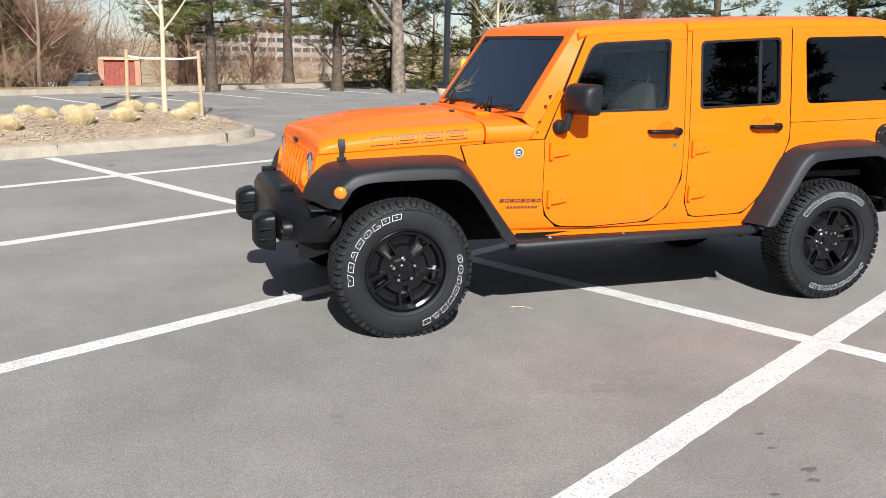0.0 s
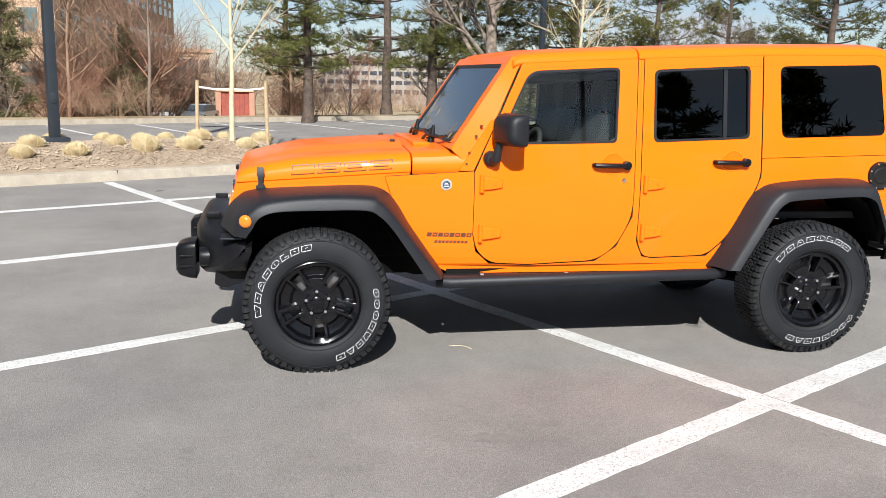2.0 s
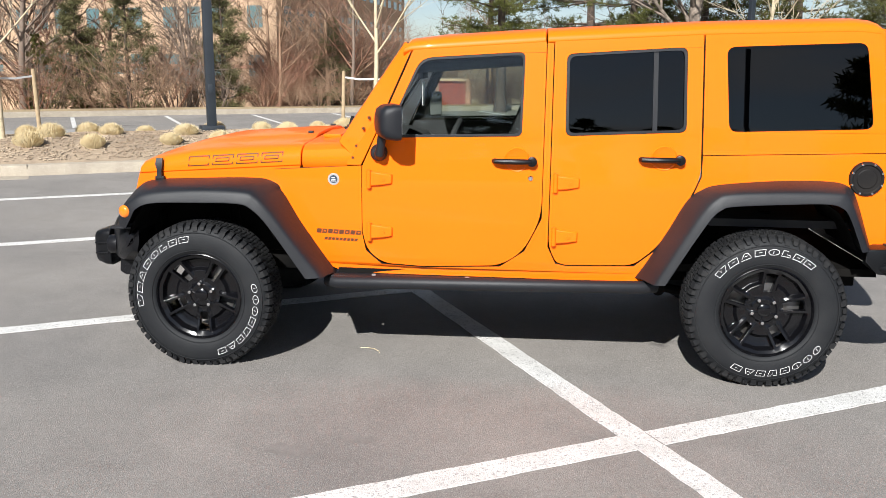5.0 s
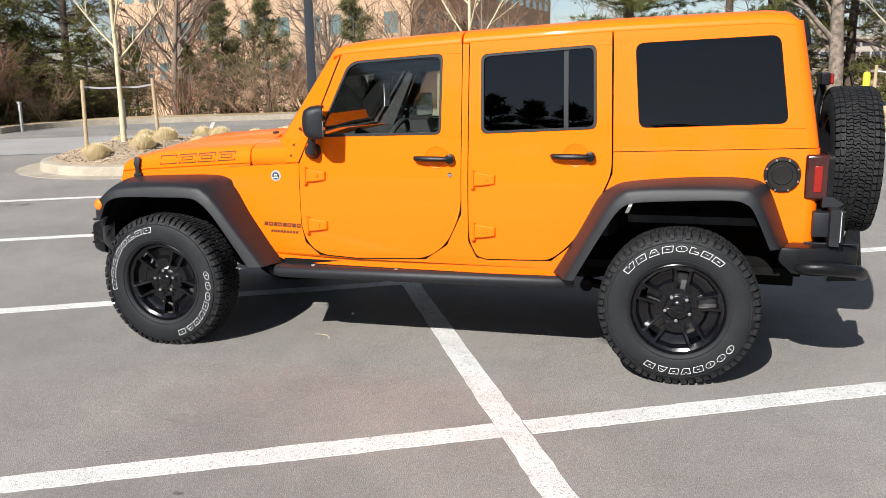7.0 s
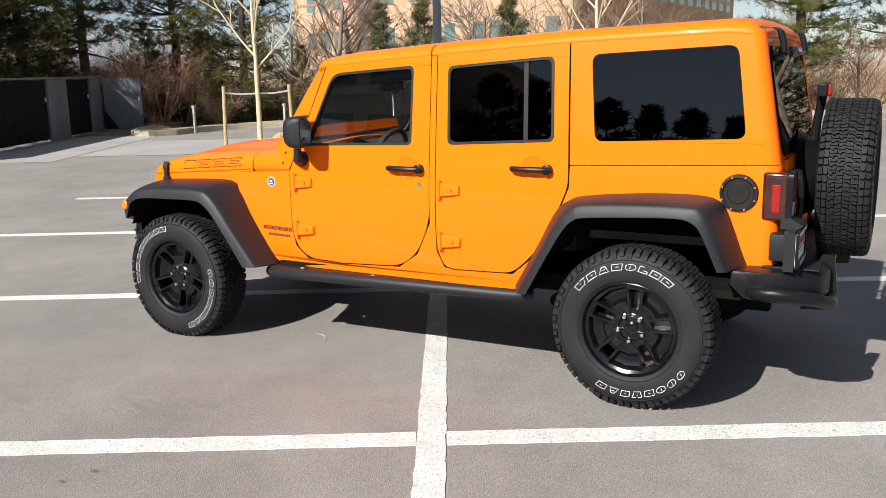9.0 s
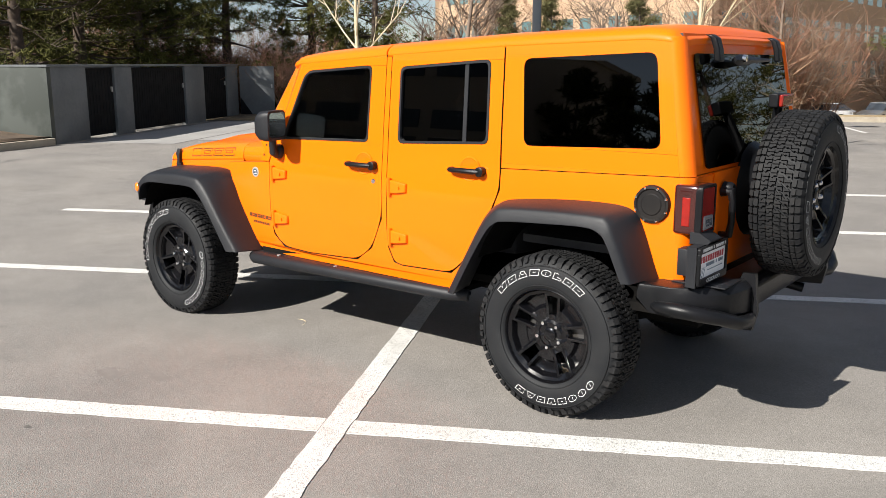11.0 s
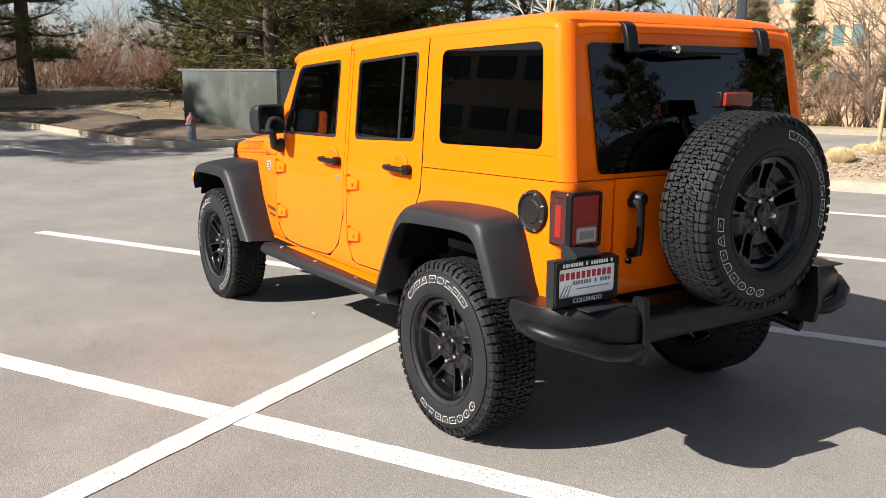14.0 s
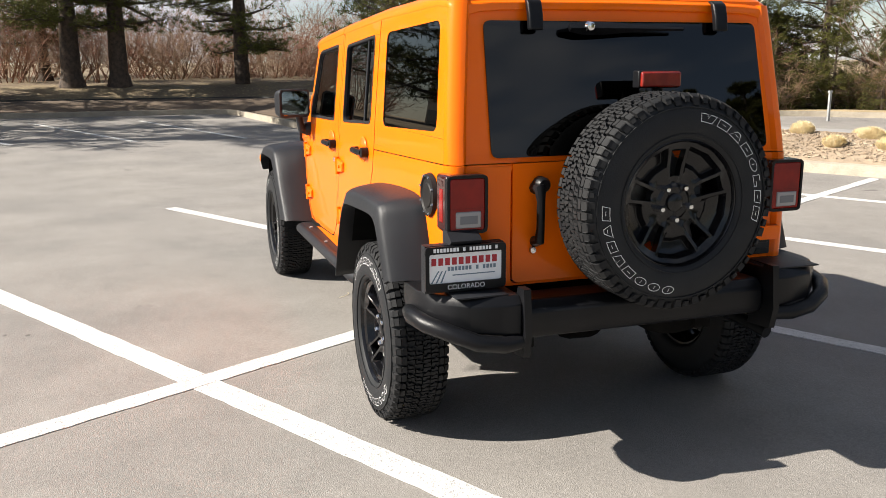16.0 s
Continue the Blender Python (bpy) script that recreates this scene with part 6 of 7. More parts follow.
# ---- rear bumper ----
rows = []
for y, x0, x1, z0, z1 in ((-0.895, 1.93, 2.02, 0.61, 0.722), (-0.89, 1.93, 2.11, 0.60, 0.735), (-0.855, 1.93, 2.20, 0.595, 0.74), (-0.75, 2.02, 2.30, 0.585, 0.742), (-0.62, 2.06, 2.325, 0.575, 0.742), (-0.56, 2.06, 2.325, 0.57, 0.742)):
    rows.append([Vector((x0, y, z0 + 0.06)), Vector((x1 - 0.03, y, z0)), Vector((x1, y, z0 + 0.03)), Vector((x1, y, z1 - 0.03)), Vector((x1 - 0.03, y, z1)), Vector((x0, y, z1))])
for s in (-1, 1):
    rr = [[Vector((p.x, -s * p.y, p.z)) for p in r] for r in rows]
    end = bevel_mod(part("bumper_end", loft(rr), STEEL_BLACK, car, "black steel rear bumper end", 40), 0.008, 2, 40)
    part("bumper_hoop", tube(bmesh.new(), [(1.995, s * 0.875, 0.640), (2.04, s * 0.905, 0.645), (2.12, s * 0.915, 0.648), (2.21, s * 0.890, 0.638), (2.29, s * 0.82, 0.618), (2.33, s * 0.73, 0.585), (2.338, s * 0.63, 0.570), (2.32, s * 0.55, 0.570)], [0.012, 0.028, 0.033, 0.033, 0.032, 0.032, 0.031, 0.028], 12), STEEL_BLACK, end, "black tubular bumper hoop", 60)
    part("tow_bracket", loft([[Vector((x, s * 0.545 + y, z)) for x, z in ((2.20, 0.50), (2.335, 0.51), (2.355, 0.60), (2.335, 0.77), (2.28, 0.77), (2.22, 0.60))] for y in (-0.014, 0.014)]), STEEL_BLACK, end)
    part("bumper_pad", nbox(2.05, 2.29, *sorted((s * 0.60, s * 0.80)), 0.741, 0.747, 0.002), BLACK_PLASTIC, end)
cb = bevel_mod(part("rear_bumper_beam", loft([[Vector((x, y, z)) for x, z in ((2.10, 0.57), (2.27, 0.56), (2.29, 0.60), (2.285, 0.67), (2.25, 0.705), (2.10, 0.70))] for y in (-0.53, 0.53)]), STEEL_BLACK, car, "black rear bumper beam"), 0.010, 2)

# ---- underside ----
for s in (-1, 1):
    part("frame_rail", nbox(-1.95, 2.05, s * 0.42 - 0.04, s * 0.42 + 0.04, 0.44, 0.56, 0.01), UNDER, car)
    part("mud_tray", nbox(-0.75, 0.9, min(s * 0.46, s * 0.77), max(s * 0.46, s * 0.77), 0.50, 0.53), UNDER, car)
for x in (-1.473, 1.473):
    ax = part("axle", tube(bmesh.new(), [(x, -0.70, WHEEL_Z), (x, -0.15, WHEEL_Z), (x, 0.15, WHEEL_Z), (x, 0.70, WHEEL_Z)], 0.045, 12), UNDER, car)
    part("differential", lathe(bmesh.new(), [(0.0, -0.16), (0.10, -0.14), (0.15, 0.0), (0.10, 0.14), (0.0, 0.16)], "x", 18, (x, 0.1, WHEEL_Z)), UNDER, ax)
    for s in (-1, 1):
        part("shock_absorber", tube(bmesh.new(), [(x + 0.10, s * 0.52, 0.40), (x + 0.06, s * 0.50, 0.85)], 0.03, 10), UNDER, ax)
part("muffler", loft([[Vector((x, 0.30 + 0.20 * math.cos(t), 0.52 + 0.10 * math.sin(t))) for t in (2 * math.pi * k / 16 for k in range(16))] for x in (1.72, 2.02)]), UNDER, car)
part("exhaust_pipe", tube(bmesh.new(), [(1.9, 0.55, 0.50), (2.12, 0.60, 0.47), (2.22, 0.62, 0.45)], 0.028, 12), STEEL_BLACK, car, "dark exhaust tip")
part("fuel_tank", nbox(0.1, 1.05, -0.38, 0.38, 0.40, 0.60, 0.05), UNDER, car)
part("gearbox", nbox(-0.9, 0.0, -0.22, 0.22, 0.36, 0.60, 0.06), UNDER, car)
for s in (-1, 1):
    la = part("lower_arm", tube(bmesh.new(), [(1.40, s * 0.55, 0.36), (0.98, s * 0.52, 0.42)], 0.026, 8), UNDER, car)
    part("arm_bolt", tube(bmesh.new(), [(0.98, s * 0.50, 0.42), (0.98, s * 0.60, 0.42)], 0.034, 12), UNDER, la)
part("floor_pan", nbox(-0.75, 2.05, -0.74, 0.74, 0.56, 0.60), UNDER, car)

# ---- cabin ----
dash = bevel_mod(part("dashboard", loft([[Vector((x, y, z)) for x, z in ((-0.72, 0.90), (-0.40, 0.90), (-0.36, 1.05), (-0.42, 1.15), (-0.58, 1.20), (-0.72, 1.20))] for y in (-0.72, 0.72)]), CABIN, car, "dark dashboard"), 0.02, 3)
sw = part("steering_wheel", lathe(bmesh.new(), [(0.182 + 0.016 * math.cos(t), 0.016 * math.sin(t)) for t in (2 * math.pi * k / 8 for k in range(8))], "x", 32, close=True), CABIN, car, "black steering wheel")
sw.matrix_local = pose(-0.20, -0.37, 1.13, 0, 22, 0)
part("wheel_hub", nbox(-0.02, 0.02, -0.17, 0.17, -0.035, 0.035, 0.02), CABIN, sw)
part("column", tube(bmesh.new(), [(-0.01, 0, 0), (-0.25, 0, 0)], 0.035, 10), CABIN, sw)


def seat(x, y, w):
    rows = []
    for z, xa, dx, ww in ((0.86, 0.16, 0.10, 0.92), (1.0, 0.19, 0.075, 1.0), (1.2, 0.25, 0.065, 0.96), (1.34, 0.30, 0.06, 0.82), (1.40, 0.32, 0.035, 0.6)):
        rows.append([Vector((x + xa + a * dx, y + b * w / 2 * ww, z)) for a, b in rounded([(-1, -1), (1, -1), (1, 1), (-1, 1)], 0.45, 3)])
    st = part("seat_back", loft(rows), CLOTH, car, "dark cloth seat")
    rows = [[Vector((x + a * 0.27, y + b * w / 2, z)) for a, b in rounded([(-1, -1), (1, -1), (1, 1), (-1, 1)], 0.25, 3)] for z in (0.70, 0.82, 0.88)]
    part("seat_cushion", loft(rows), CLOTH, st)
    for k in ((0,) if w < 0.7 else (-0.38, 0.38)):
        rows = [[Vector((x + 0.335 + a * 0.05 * m, y + k + b * 0.13 * m, z)) for a, b in rounded([(-1, -1), (1, -1), (1, 1), (-1, 1)], 0.5, 3)] for z, m in ((1.42, 0.85), (1.47, 1.0), (1.56, 1.0), (1.60, 0.8))]
        part("head_restraint", loft(rows), CLOTH, st)
        for j in (-0.05, 0.05):
            part("restraint_post", tube(bmesh.new(), [(x + 0.33, y + k + j, 1.36), (x + 0.335, y + k + j, 1.45)], 0.007, 6), CHROME, st)


seat(-0.05, -0.37, 0.52)
seat(-0.05, 0.37, 0.52)
seat(0.85, 0.0, 1.22)
for s in (-1, 1):
    part("roll_bar", tube(bmesh.new(), [(-0.40, s * 0.60, 1.60), (0.36, s * 0.62, 1.66), (1.20, s * 0.60, 1.68), (1.75, s * 0.60, 1.60), (1.95, s * 0.62, 1.1)], 0.045, 10), CABIN, car)
    part("roll_bar_post", tube(bmesh.new(), [(0.36, s * 0.62, 1.66), (0.36, s * 0.66, 1.2), (0.36, s * 0.68, 0.65)], 0.045, 10), CABIN, car)
part("roll_bar_cross", tube(bmesh.new(), [(0.36, -0.62, 1.66), (0.36, 0.62, 1.66)], 0.04, 10), CABIN, car)
part("inside_mirror", nbox(-0.40, -0.37, -0.13, 0.13, 1.52, 1.60, 0.01), CABIN, car)
part("cargo_floor", nbox(1.2, 2.03, -0.70, 0.70, 0.80, 0.84), CABIN, car)
tag = part("paper_tag", nbox(-0.392, -0.388, 0.02, 0.12, 1.36, 1.50), WHITE, car, "white paper tag hanging from the mirror")


# ---- plants ----
def from_lists(name, verts, faces, material):
    me = bpy.data.meshes.new(name)
    me.from_pydata([tuple(v) for v in verts], [], faces)
    me.materials.append(material)
    return me


def limb(V, F, pts, r0, r1, sides=3):
    """Adds a tapered limb along points to the lists."""
    last = None
    n = len(pts)
    for i, p in enumerate(pts):
        d = (pts[min(i + 1, n - 1)] - pts[max(i - 1, 0)]).normalized()
        u, w = basis(d)
        r = mix(r0, r1, i / (n - 1))
        k0 = len(V)
        for k in range(sides):
            a = 2 * math.pi * k / sides
            V.append(p + r * (math.cos(a) * u + math.sin(a) * w))
        if last is not None:
            for k in range(sides):
                F.append((last + k, last + (k + 1) % sides, k0 + (k + 1) % sides, k0 + k))
        last = k0


def spike(V, F, p, q, r):
    """Adds a short pointed twig to the lists."""
    u, w = basis((q - p).normalized())
    k = len(V)
    V.extend((p + r * u, p + r * (0.8 * w - 0.6 * u), q))
    F.append((k, k + 1, k + 2))


def wander(rng, p, d, length, n, wobble, lift):
    pts = [p.copy()]
    step = length / n
    d = d.normalized()
    for _ in range(n):
        d = (d + Vector((rng.uniform(-1, 1), rng.uniform(-1, 1), rng.uniform(-1, 1))) * wobble + Vector((0, 0, lift))).normalized()
        p = p + d * step
        pts.append(p)
    return pts


def branch_out(rng, V, F, p, d, length, r, depth, kids, wobble=0.22, lift=0.03, spread=0.9, sides=3, shrink=(0.45, 0.7)):
    pts = wander(rng, p, d, length, 3 if depth > 1 else 2 if depth else 1, wobble, lift)
    if depth == 0:
        spike(V, F, pts[0], pts[-1], r * 1.15)
        return
    limb(V, F, pts, r, r * 0.45, sides if depth > 1 else 3)
    for k in range(kids):
        t = rng.uniform(0.25, 1.0)
        i = min(int(t * (len(pts) - 1)), len(pts) - 2)
        q = pts[i].lerp(pts[i + 1], t * (len(pts) - 1) - i)
        ax = (pts[i + 1] - pts[i]).normalized()
        side = Vector((rng.uniform(-1, 1), rng.uniform(-1, 1), rng.uniform(-0.5, 0.9))).normalized()
        branch_out(rng, V, F, q, ax * (1 - spread * 0.5) + side * spread, length * rng.uniform(*shrink), r * 0.5, depth - 1, kids, wobble, lift, spread, sides, shrink)


def shrub_mesh(seed, h, stems, kids, material, thick=0.02, fan=0.55):
    rng = random.Random(seed)
    V, F = [], []
    for _ in range(stems):
        a = rng.uniform(0, 2 * math.pi)
        r0 = rng.uniform(0, 0.5) * h * 0.35
        d = Vector((math.cos(a) * fan, math.sin(a) * fan, 1.0))
        branch_out(rng, V, F, Vector((math.cos(a) * r0, math.sin(a) * r0, -0.1)), d, h * rng.uniform(0.5, 0.75), thick, 3, kids, 0.2, 0.02, 0.8)
    return from_lists("bare_shrub", V, F, material)


SHRUBS = [shrub_mesh(11, 3.4, 12, 4, TWIG, 0.022), shrub_mesh(12, 3.0, 13, 4, TWIG_RED, 0.018), shrub_mesh(13, 4.2, 11, 4, TWIG_GREY, 0.030), shrub_mesh(14, 2.0, 15, 4, TWIG_RED, 0.014, 0.8), shrub_mesh(15, 2.6, 15, 4, TWIG, 0.016, 0.75)]
SHRUB_LABEL = ["tangled brown leafless shrub behind the kerb", "reddish leafless shrub with fine twigs", "tall grey-brown leafless shrub", "low reddish leafless bush", "dense tan leafless bush"]


def ground_z(x, y):
    """The height of the planted ground at a place."""
    rel = Vector((x, y, 0)) - C0
    u, d = rel.dot(UD), rel.dot(SD)
    if x < -13.2 and d < 20.9 and u < -8.5:
        far = min(max(0.0, -23.3 - x), 70) if y < 0.5 else max(0.0, (y - (1.6 + (x + 23) * 0.14)) * 0.95)
        return curve_at(far, HEIGHTS) + min(1.0, max(0.0, (-17.4 - x) / 4.5)) * curve_at(far, HUMP) - 0.06
    if u < -8.6:
        return curve_at(d - 20.9, [(0, 0.02), (1, 0.15), (4, 0.3), (10, 0.5), (40, 0.7)]) - 0.06
    if d > 23.5:
        return curve_at(d - 23.6, [(0, 0.13), (0.8, 0.14), (2.2, 0.08), (4.5, -0.1), (9, -0.45), (16, -0.9), (30, -1.3), (75, -1.9)]) - 0.06
    return 0.0


def plant(name, mesh, x, y, scale, turn, label, category, group, z=None):
    ob = new(name, mesh)
    ob.matrix_world = Matrix.LocRotScale((x, y, ground_z(x, y) if z is None else z), Euler((0, 0, turn)), (scale * random.uniform(0.85, 1.15), scale * random.uniform(0.85, 1.15), scale))
    return tagged(ob, label, category, group)


rng = random.Random(21)
# the thicket along the north verge, dense to the west, low and thin to the east
for k in range(30):
    u = -8.0 + 13.2 * (k + rng.random()) / 30
    d = rng.uniform(24.0, 28.5)
    p = G(u, d)
    i = rng.choice((0, 1, 1, 2, 4, 4, 3))
    plant("bare_shrub", SHRUBS[i], p.x, p.y, rng.uniform(0.45, 0.8), rng.uniform(0, 6.28), SHRUB_LABEL[i], "shrub", "thicket on the north verge")
for k in range(30):
    u = 4.0 + 13.0 * (k + rng.random()) / 30
    d = rng.uniform(25.5, 33)
    p = G(u, d)
    i = rng.choice((1, 3, 3, 4, 4))
    size, turn = rng.uniform(0.6, 0.95), rng.uniform(0, 6.28)
    if -6.0 < p.x < -2.7:
        continue
    plant("bare_shrub", SHRUBS[i], p.x, p.y, size, turn, SHRUB_LABEL[i], "shrub", "thicket on the north verge")
# tall reddish thicket west of the slope
for k in range(12):
    x, y = -9.6 + 3.4 * (k + rng.random()) / 12, rng.uniform(24.6, 28.5)
    i = (1, 0, 1, 2)[k % 4]
    plant("bare_shrub", SHRUBS[i], x, y, rng.uniform(0.95, 1.3), rng.uniform(0, 6.28), SHRUB_LABEL[i], "shrub", "thicket on the north verge")
# brush on the slope beyond, before the distant office and behind the shed
for k in range(26):
    x, y = -1.5 + 22.0 * (k + rng.random()) / 26, rng.uniform(52, 72)
    i = rng.choice((0, 2, 4, 4))
    plant("bare_shrub", SHRUBS[i], x, y, rng.uniform(0.85, 1.25), rng.uniform(0, 6.28), SHRUB_LABEL[i], "shrub", "brush on the far slope")
for k in range(14):
    x, y = (-9.4 + 4.2 * rng.random(), rng.uniform(29.5, 34)) if k < 7 else (-9.5 + 6.0 * rng.random(), rng.uniform(45, 52))
    i = (1, 0, 1, 2)[k % 4]
    plant("bare_shrub", SHRUBS[i], x, y, rng.uniform(1.15, 1.55), rng.uniform(0, 6.28), SHRUB_LABEL[i], "shrub", "thicket on the north verge")
# reddish shrubs north-west and the thicket behind the west bank
for k in range(30):
    p = G(-9.6 + rng.uniform(-4.5, 1.2), rng.uniform(24.0, 30))
    i = rng.choice((0, 1, 1, 1, 4))
    plant("bare_shrub", SHRUBS[i], p.x, p.y, rng.uniform(0.7, 1.05), rng.uniform(0, 6.28), SHRUB_LABEL[i], "shrub", "thicket behind the enclosure")
for k in range(64):
    x, y = rng.uniform(-40, -30.5), -13 + 34 * (k + rng.random()) / 64
    i = rng.choice((1, 1, 3, 1, 4))
    plant("bare_shrub", SHRUBS[i], x, y, rng.uniform(1.0, 1.35) + (-30.5 - x) * 0.06, rng.uniform(0, 6.28), SHRUB_LABEL[i], "shrub", "thicket behind the west bank")


def clump(rng, V, F, c, size, n, width=0.032):
    """A tuft of long needles."""
    for _ in range(n):
        d = Vector((rng.uniform(-1, 1), rng.uniform(-1, 1), rng.uniform(-0.55, 1))).normalized()
        u, w = basis(d)
        a = rng.uniform(0, 6.28)
        s = (u * math.cos(a) + w * math.sin(a)) * size * width
        k = len(V)
        q = c + d * size * 0.12
        V.extend((q - s, q + s, c + d * size * rng.uniform(0.75, 1.1)))
        F.append((k, k + 1, k + 2))


def pine_meshes(seed, h, start, reach, trunk_r, whorls, per, tufts, size, needles, droop=-0.1, shape=None, lean=0.0):
    """A pine's trunk with limbs, and its crown of needle tufts."""
    rng = random.Random(seed)
    V, F, NV, NF = [], [], [], []
    shape = shape or [(0, 0.75), (0.3, 1.0), (0.7, 0.8), (1.0, 0.15)]
    spine = [Vector((lean * t * h + rng.uniform(-0.05, 0.05) * t * h * 0.15, rng.uniform(-0.05, 0.05) * t * h * 0.15, t * h - 0.3)) for t in [i / 10 for i in range(11)]]
    limb(V, F, spine, trunk_r, trunk_r * 0.12, 9)
    # flare at the foot
    limb(V, F, [Vector((0, 0, -0.3)), Vector((0, 0, 0.15)), Vector((0, 0, 0.5))], trunk_r * 1.5, trunk_r * 0.95, 9)
    for i in range(whorls):
        t = start + (1 - start) * (i + rng.uniform(-0.3, 0.3)) / whorls
        t = min(max(t, start), 0.99)
        f = (t - start) / (1 - start)
        idx = min(int(t * 10), 9)
        base = spine[idx].lerp(spine[idx + 1], t * 10 - idx)
        for k in range(per):
            a = rng.uniform(0, 2 * math.pi)
            L = reach * curve_at(f, shape) * rng.uniform(0.6, 1.12)
            d = Vector((math.cos(a), math.sin(a), mix(droop, 0.75, f ** 1.5) + rng.uniform(-0.15, 0.15)))
            pts = wander(rng, base, d, L, 5, 0.13, 0.05)
            limb(V, F, pts, trunk_r * 0.22 * (1 - 0.6 * f), 0.008, 4)
            for j in range(tufts):
                s = rng.uniform(0.38, 1.0)
                m = min(int(s * 5), 4)
                q = pts[m].lerp(pts[m + 1], s * 5 - m)
                off = Vector((rng.uniform(-1, 1), rng.uniform(-1, 1), rng.uniform(-0.35, 0.7))) * L * 0.20
                if off.length > 0.32:
                    spike(V, F, q, q + off, 0.011)
                clump(rng, NV, NF, q + off, size * rng.uniform(0.75, 1.25), needles, 0.95 / needles)
    return V, F, NV, NF


def make_pine(seed, label, needle=NEEDLE, **k):
    V, F, NV, NF = pine_meshes(seed, **k)
    root = thing("pine_tree", label, "tree", group="pines round the lot")
    for nm, me in (("trunk", from_lists("trunk", V, F, PINE_BARK)), ("crown", from_lists("crown", NV, NF, needle))):
        for p in me.polygons:
            p.use_smooth = nm == "trunk"
        o = new(nm, me)
        o.parent = root
    return root


def place_pine(src, spots, first=True):
    for i, (x, y, s, a) in enumerate(spots):
        m = Matrix.LocRotScale((x, y, ground_z(x, y)), Euler((0, 0, a)), None)
        if i == 0:
            src.matrix_basis = m
            src.scale = (s, s, s)
        else:
            c = copy_thing(src, m)
            c.scale = (s, s, s)


# open-crowned pines north of the lot
open_pine = make_pine(3, "tall open-crowned pine with a bare lower trunk", h=9.5, start=0.22, reach=2.6, trunk_r=0.19, whorls=14, per=5, tufts=28, size=0.19, needles=20)
place_pine(open_pine, [(-0.9, 23.5, 0.95, 0.0), (3.3, 24.4, 1.0, 2.1), (2.1, 27.5, 1.05, 4.0), (-1.6, 29.5, 0.9, 1.0)])
# dense dark evergreens; the six small ones are added to darken the shaded understory
dark_pine = make_pine(5, "dense dark evergreen with branches down to the ground", NEEDLE_DARK, h=9.0, start=0.05, reach=2.7, trunk_r=0.20, whorls=18, per=6, tufts=24, size=0.20, needles=14, droop=-0.15, shape=[(0, 0.9), (0.25, 1.0), (0.6, 0.75), (1.0, 0.12)])
place_pine(dark_pine, [(6.0, 27.0, 1.0, 0.3), (9.0, 26.4, 1.1, 2.0), (11.6, 25.0, 0.8, 3.3), (-24.0, 10.2, 1.1, 0.9), (-23.4, 14.0, 1.05, 2.9), (-21.6, 9.6, 1.05, 4.4), (-19.2, 6.6, 1.0, 1.1), (-26.4, 12.0, 1.1, 0.5), (-22.6, 12.2, 1.15, 5.2), (-21.9, 15.2, 1.0, 1.4), (-20.4, 17.8, 0.95, 3.7), (-24.2, 6.6, 1.05, 2.2), (-27.5, 15.5, 1.0, 0.2), (-18.6, 19.2, 0.9, 1.9), (-16.2, 19.4, 0.30, 0.7), (-14.8, 20.3, 0.27, 2.4), (-17.4, 18.6, 0.33, 4.0), (-19.0, 17.6, 0.36, 5.1), (-13.6, 21.0, 0.25, 1.0), (-20.6, 16.6, 0.36, 3.0), (17.2, 23.0, 1.0, 1.0), (20.6, 20.0, 1.05, 3.0), (21, 12.5, 0.85, 1.8), (23.5, 16, 0.95, 3.5), (20, 15.5, 0.85, 5.1), (26, 20, 1.0, 0.6), (14.8, 25.8, 0.75, 4.4)])
# big-trunked pines on the west bank; the last four are unseen, added for shade
bank_pine = make_pine(8, "big pine with a thick dark trunk on the bank", NEEDLE, h=12.0, start=0.21, reach=3.6, trunk_r=0.34, whorls=14, per=6, tufts=36, size=0.20, needles=16, droop=-0.24)
place_pine(bank_pine, [(-27.8, 1.45, 0.9, 0.4), (-27.9, -2.75, 1.0, 2.6), (-27.9, -4.3, 1.05, 4.1), (-32.5, -5.6, 0.75, 1.2), (-27.6, 8.8, 1.0, 1.3), (-26.6, -9.4, 1.0, 5.0), (-24.8, -14.2, 1.0, 0.1), (-19.4, -10.4, 0.95, 2.2), (-16.0, -11.5, 0.9, 3.5)])
# small conical pines in the thicket
small_pine = make_pine(9, "small olive-green conical pine in the thicket", NEEDLE_OLIVE, h=4.3, start=0.08, reach=1.05, trunk_r=0.08, whorls=15, per=5, tufts=6, size=0.24, needles=22, droop=0.1, shape=[(0, 0.9), (0.3, 1.0), (1.0, 0.1)])
place_pine(small_pine, [(-9.7, 22.2, 1.05, 0.0), (-12.3, 21.0, 1.05, 1.0), (-13.8, 20.8, 1.0, 2.0), (-6.9, 25.4, 0.8, 4.0)])


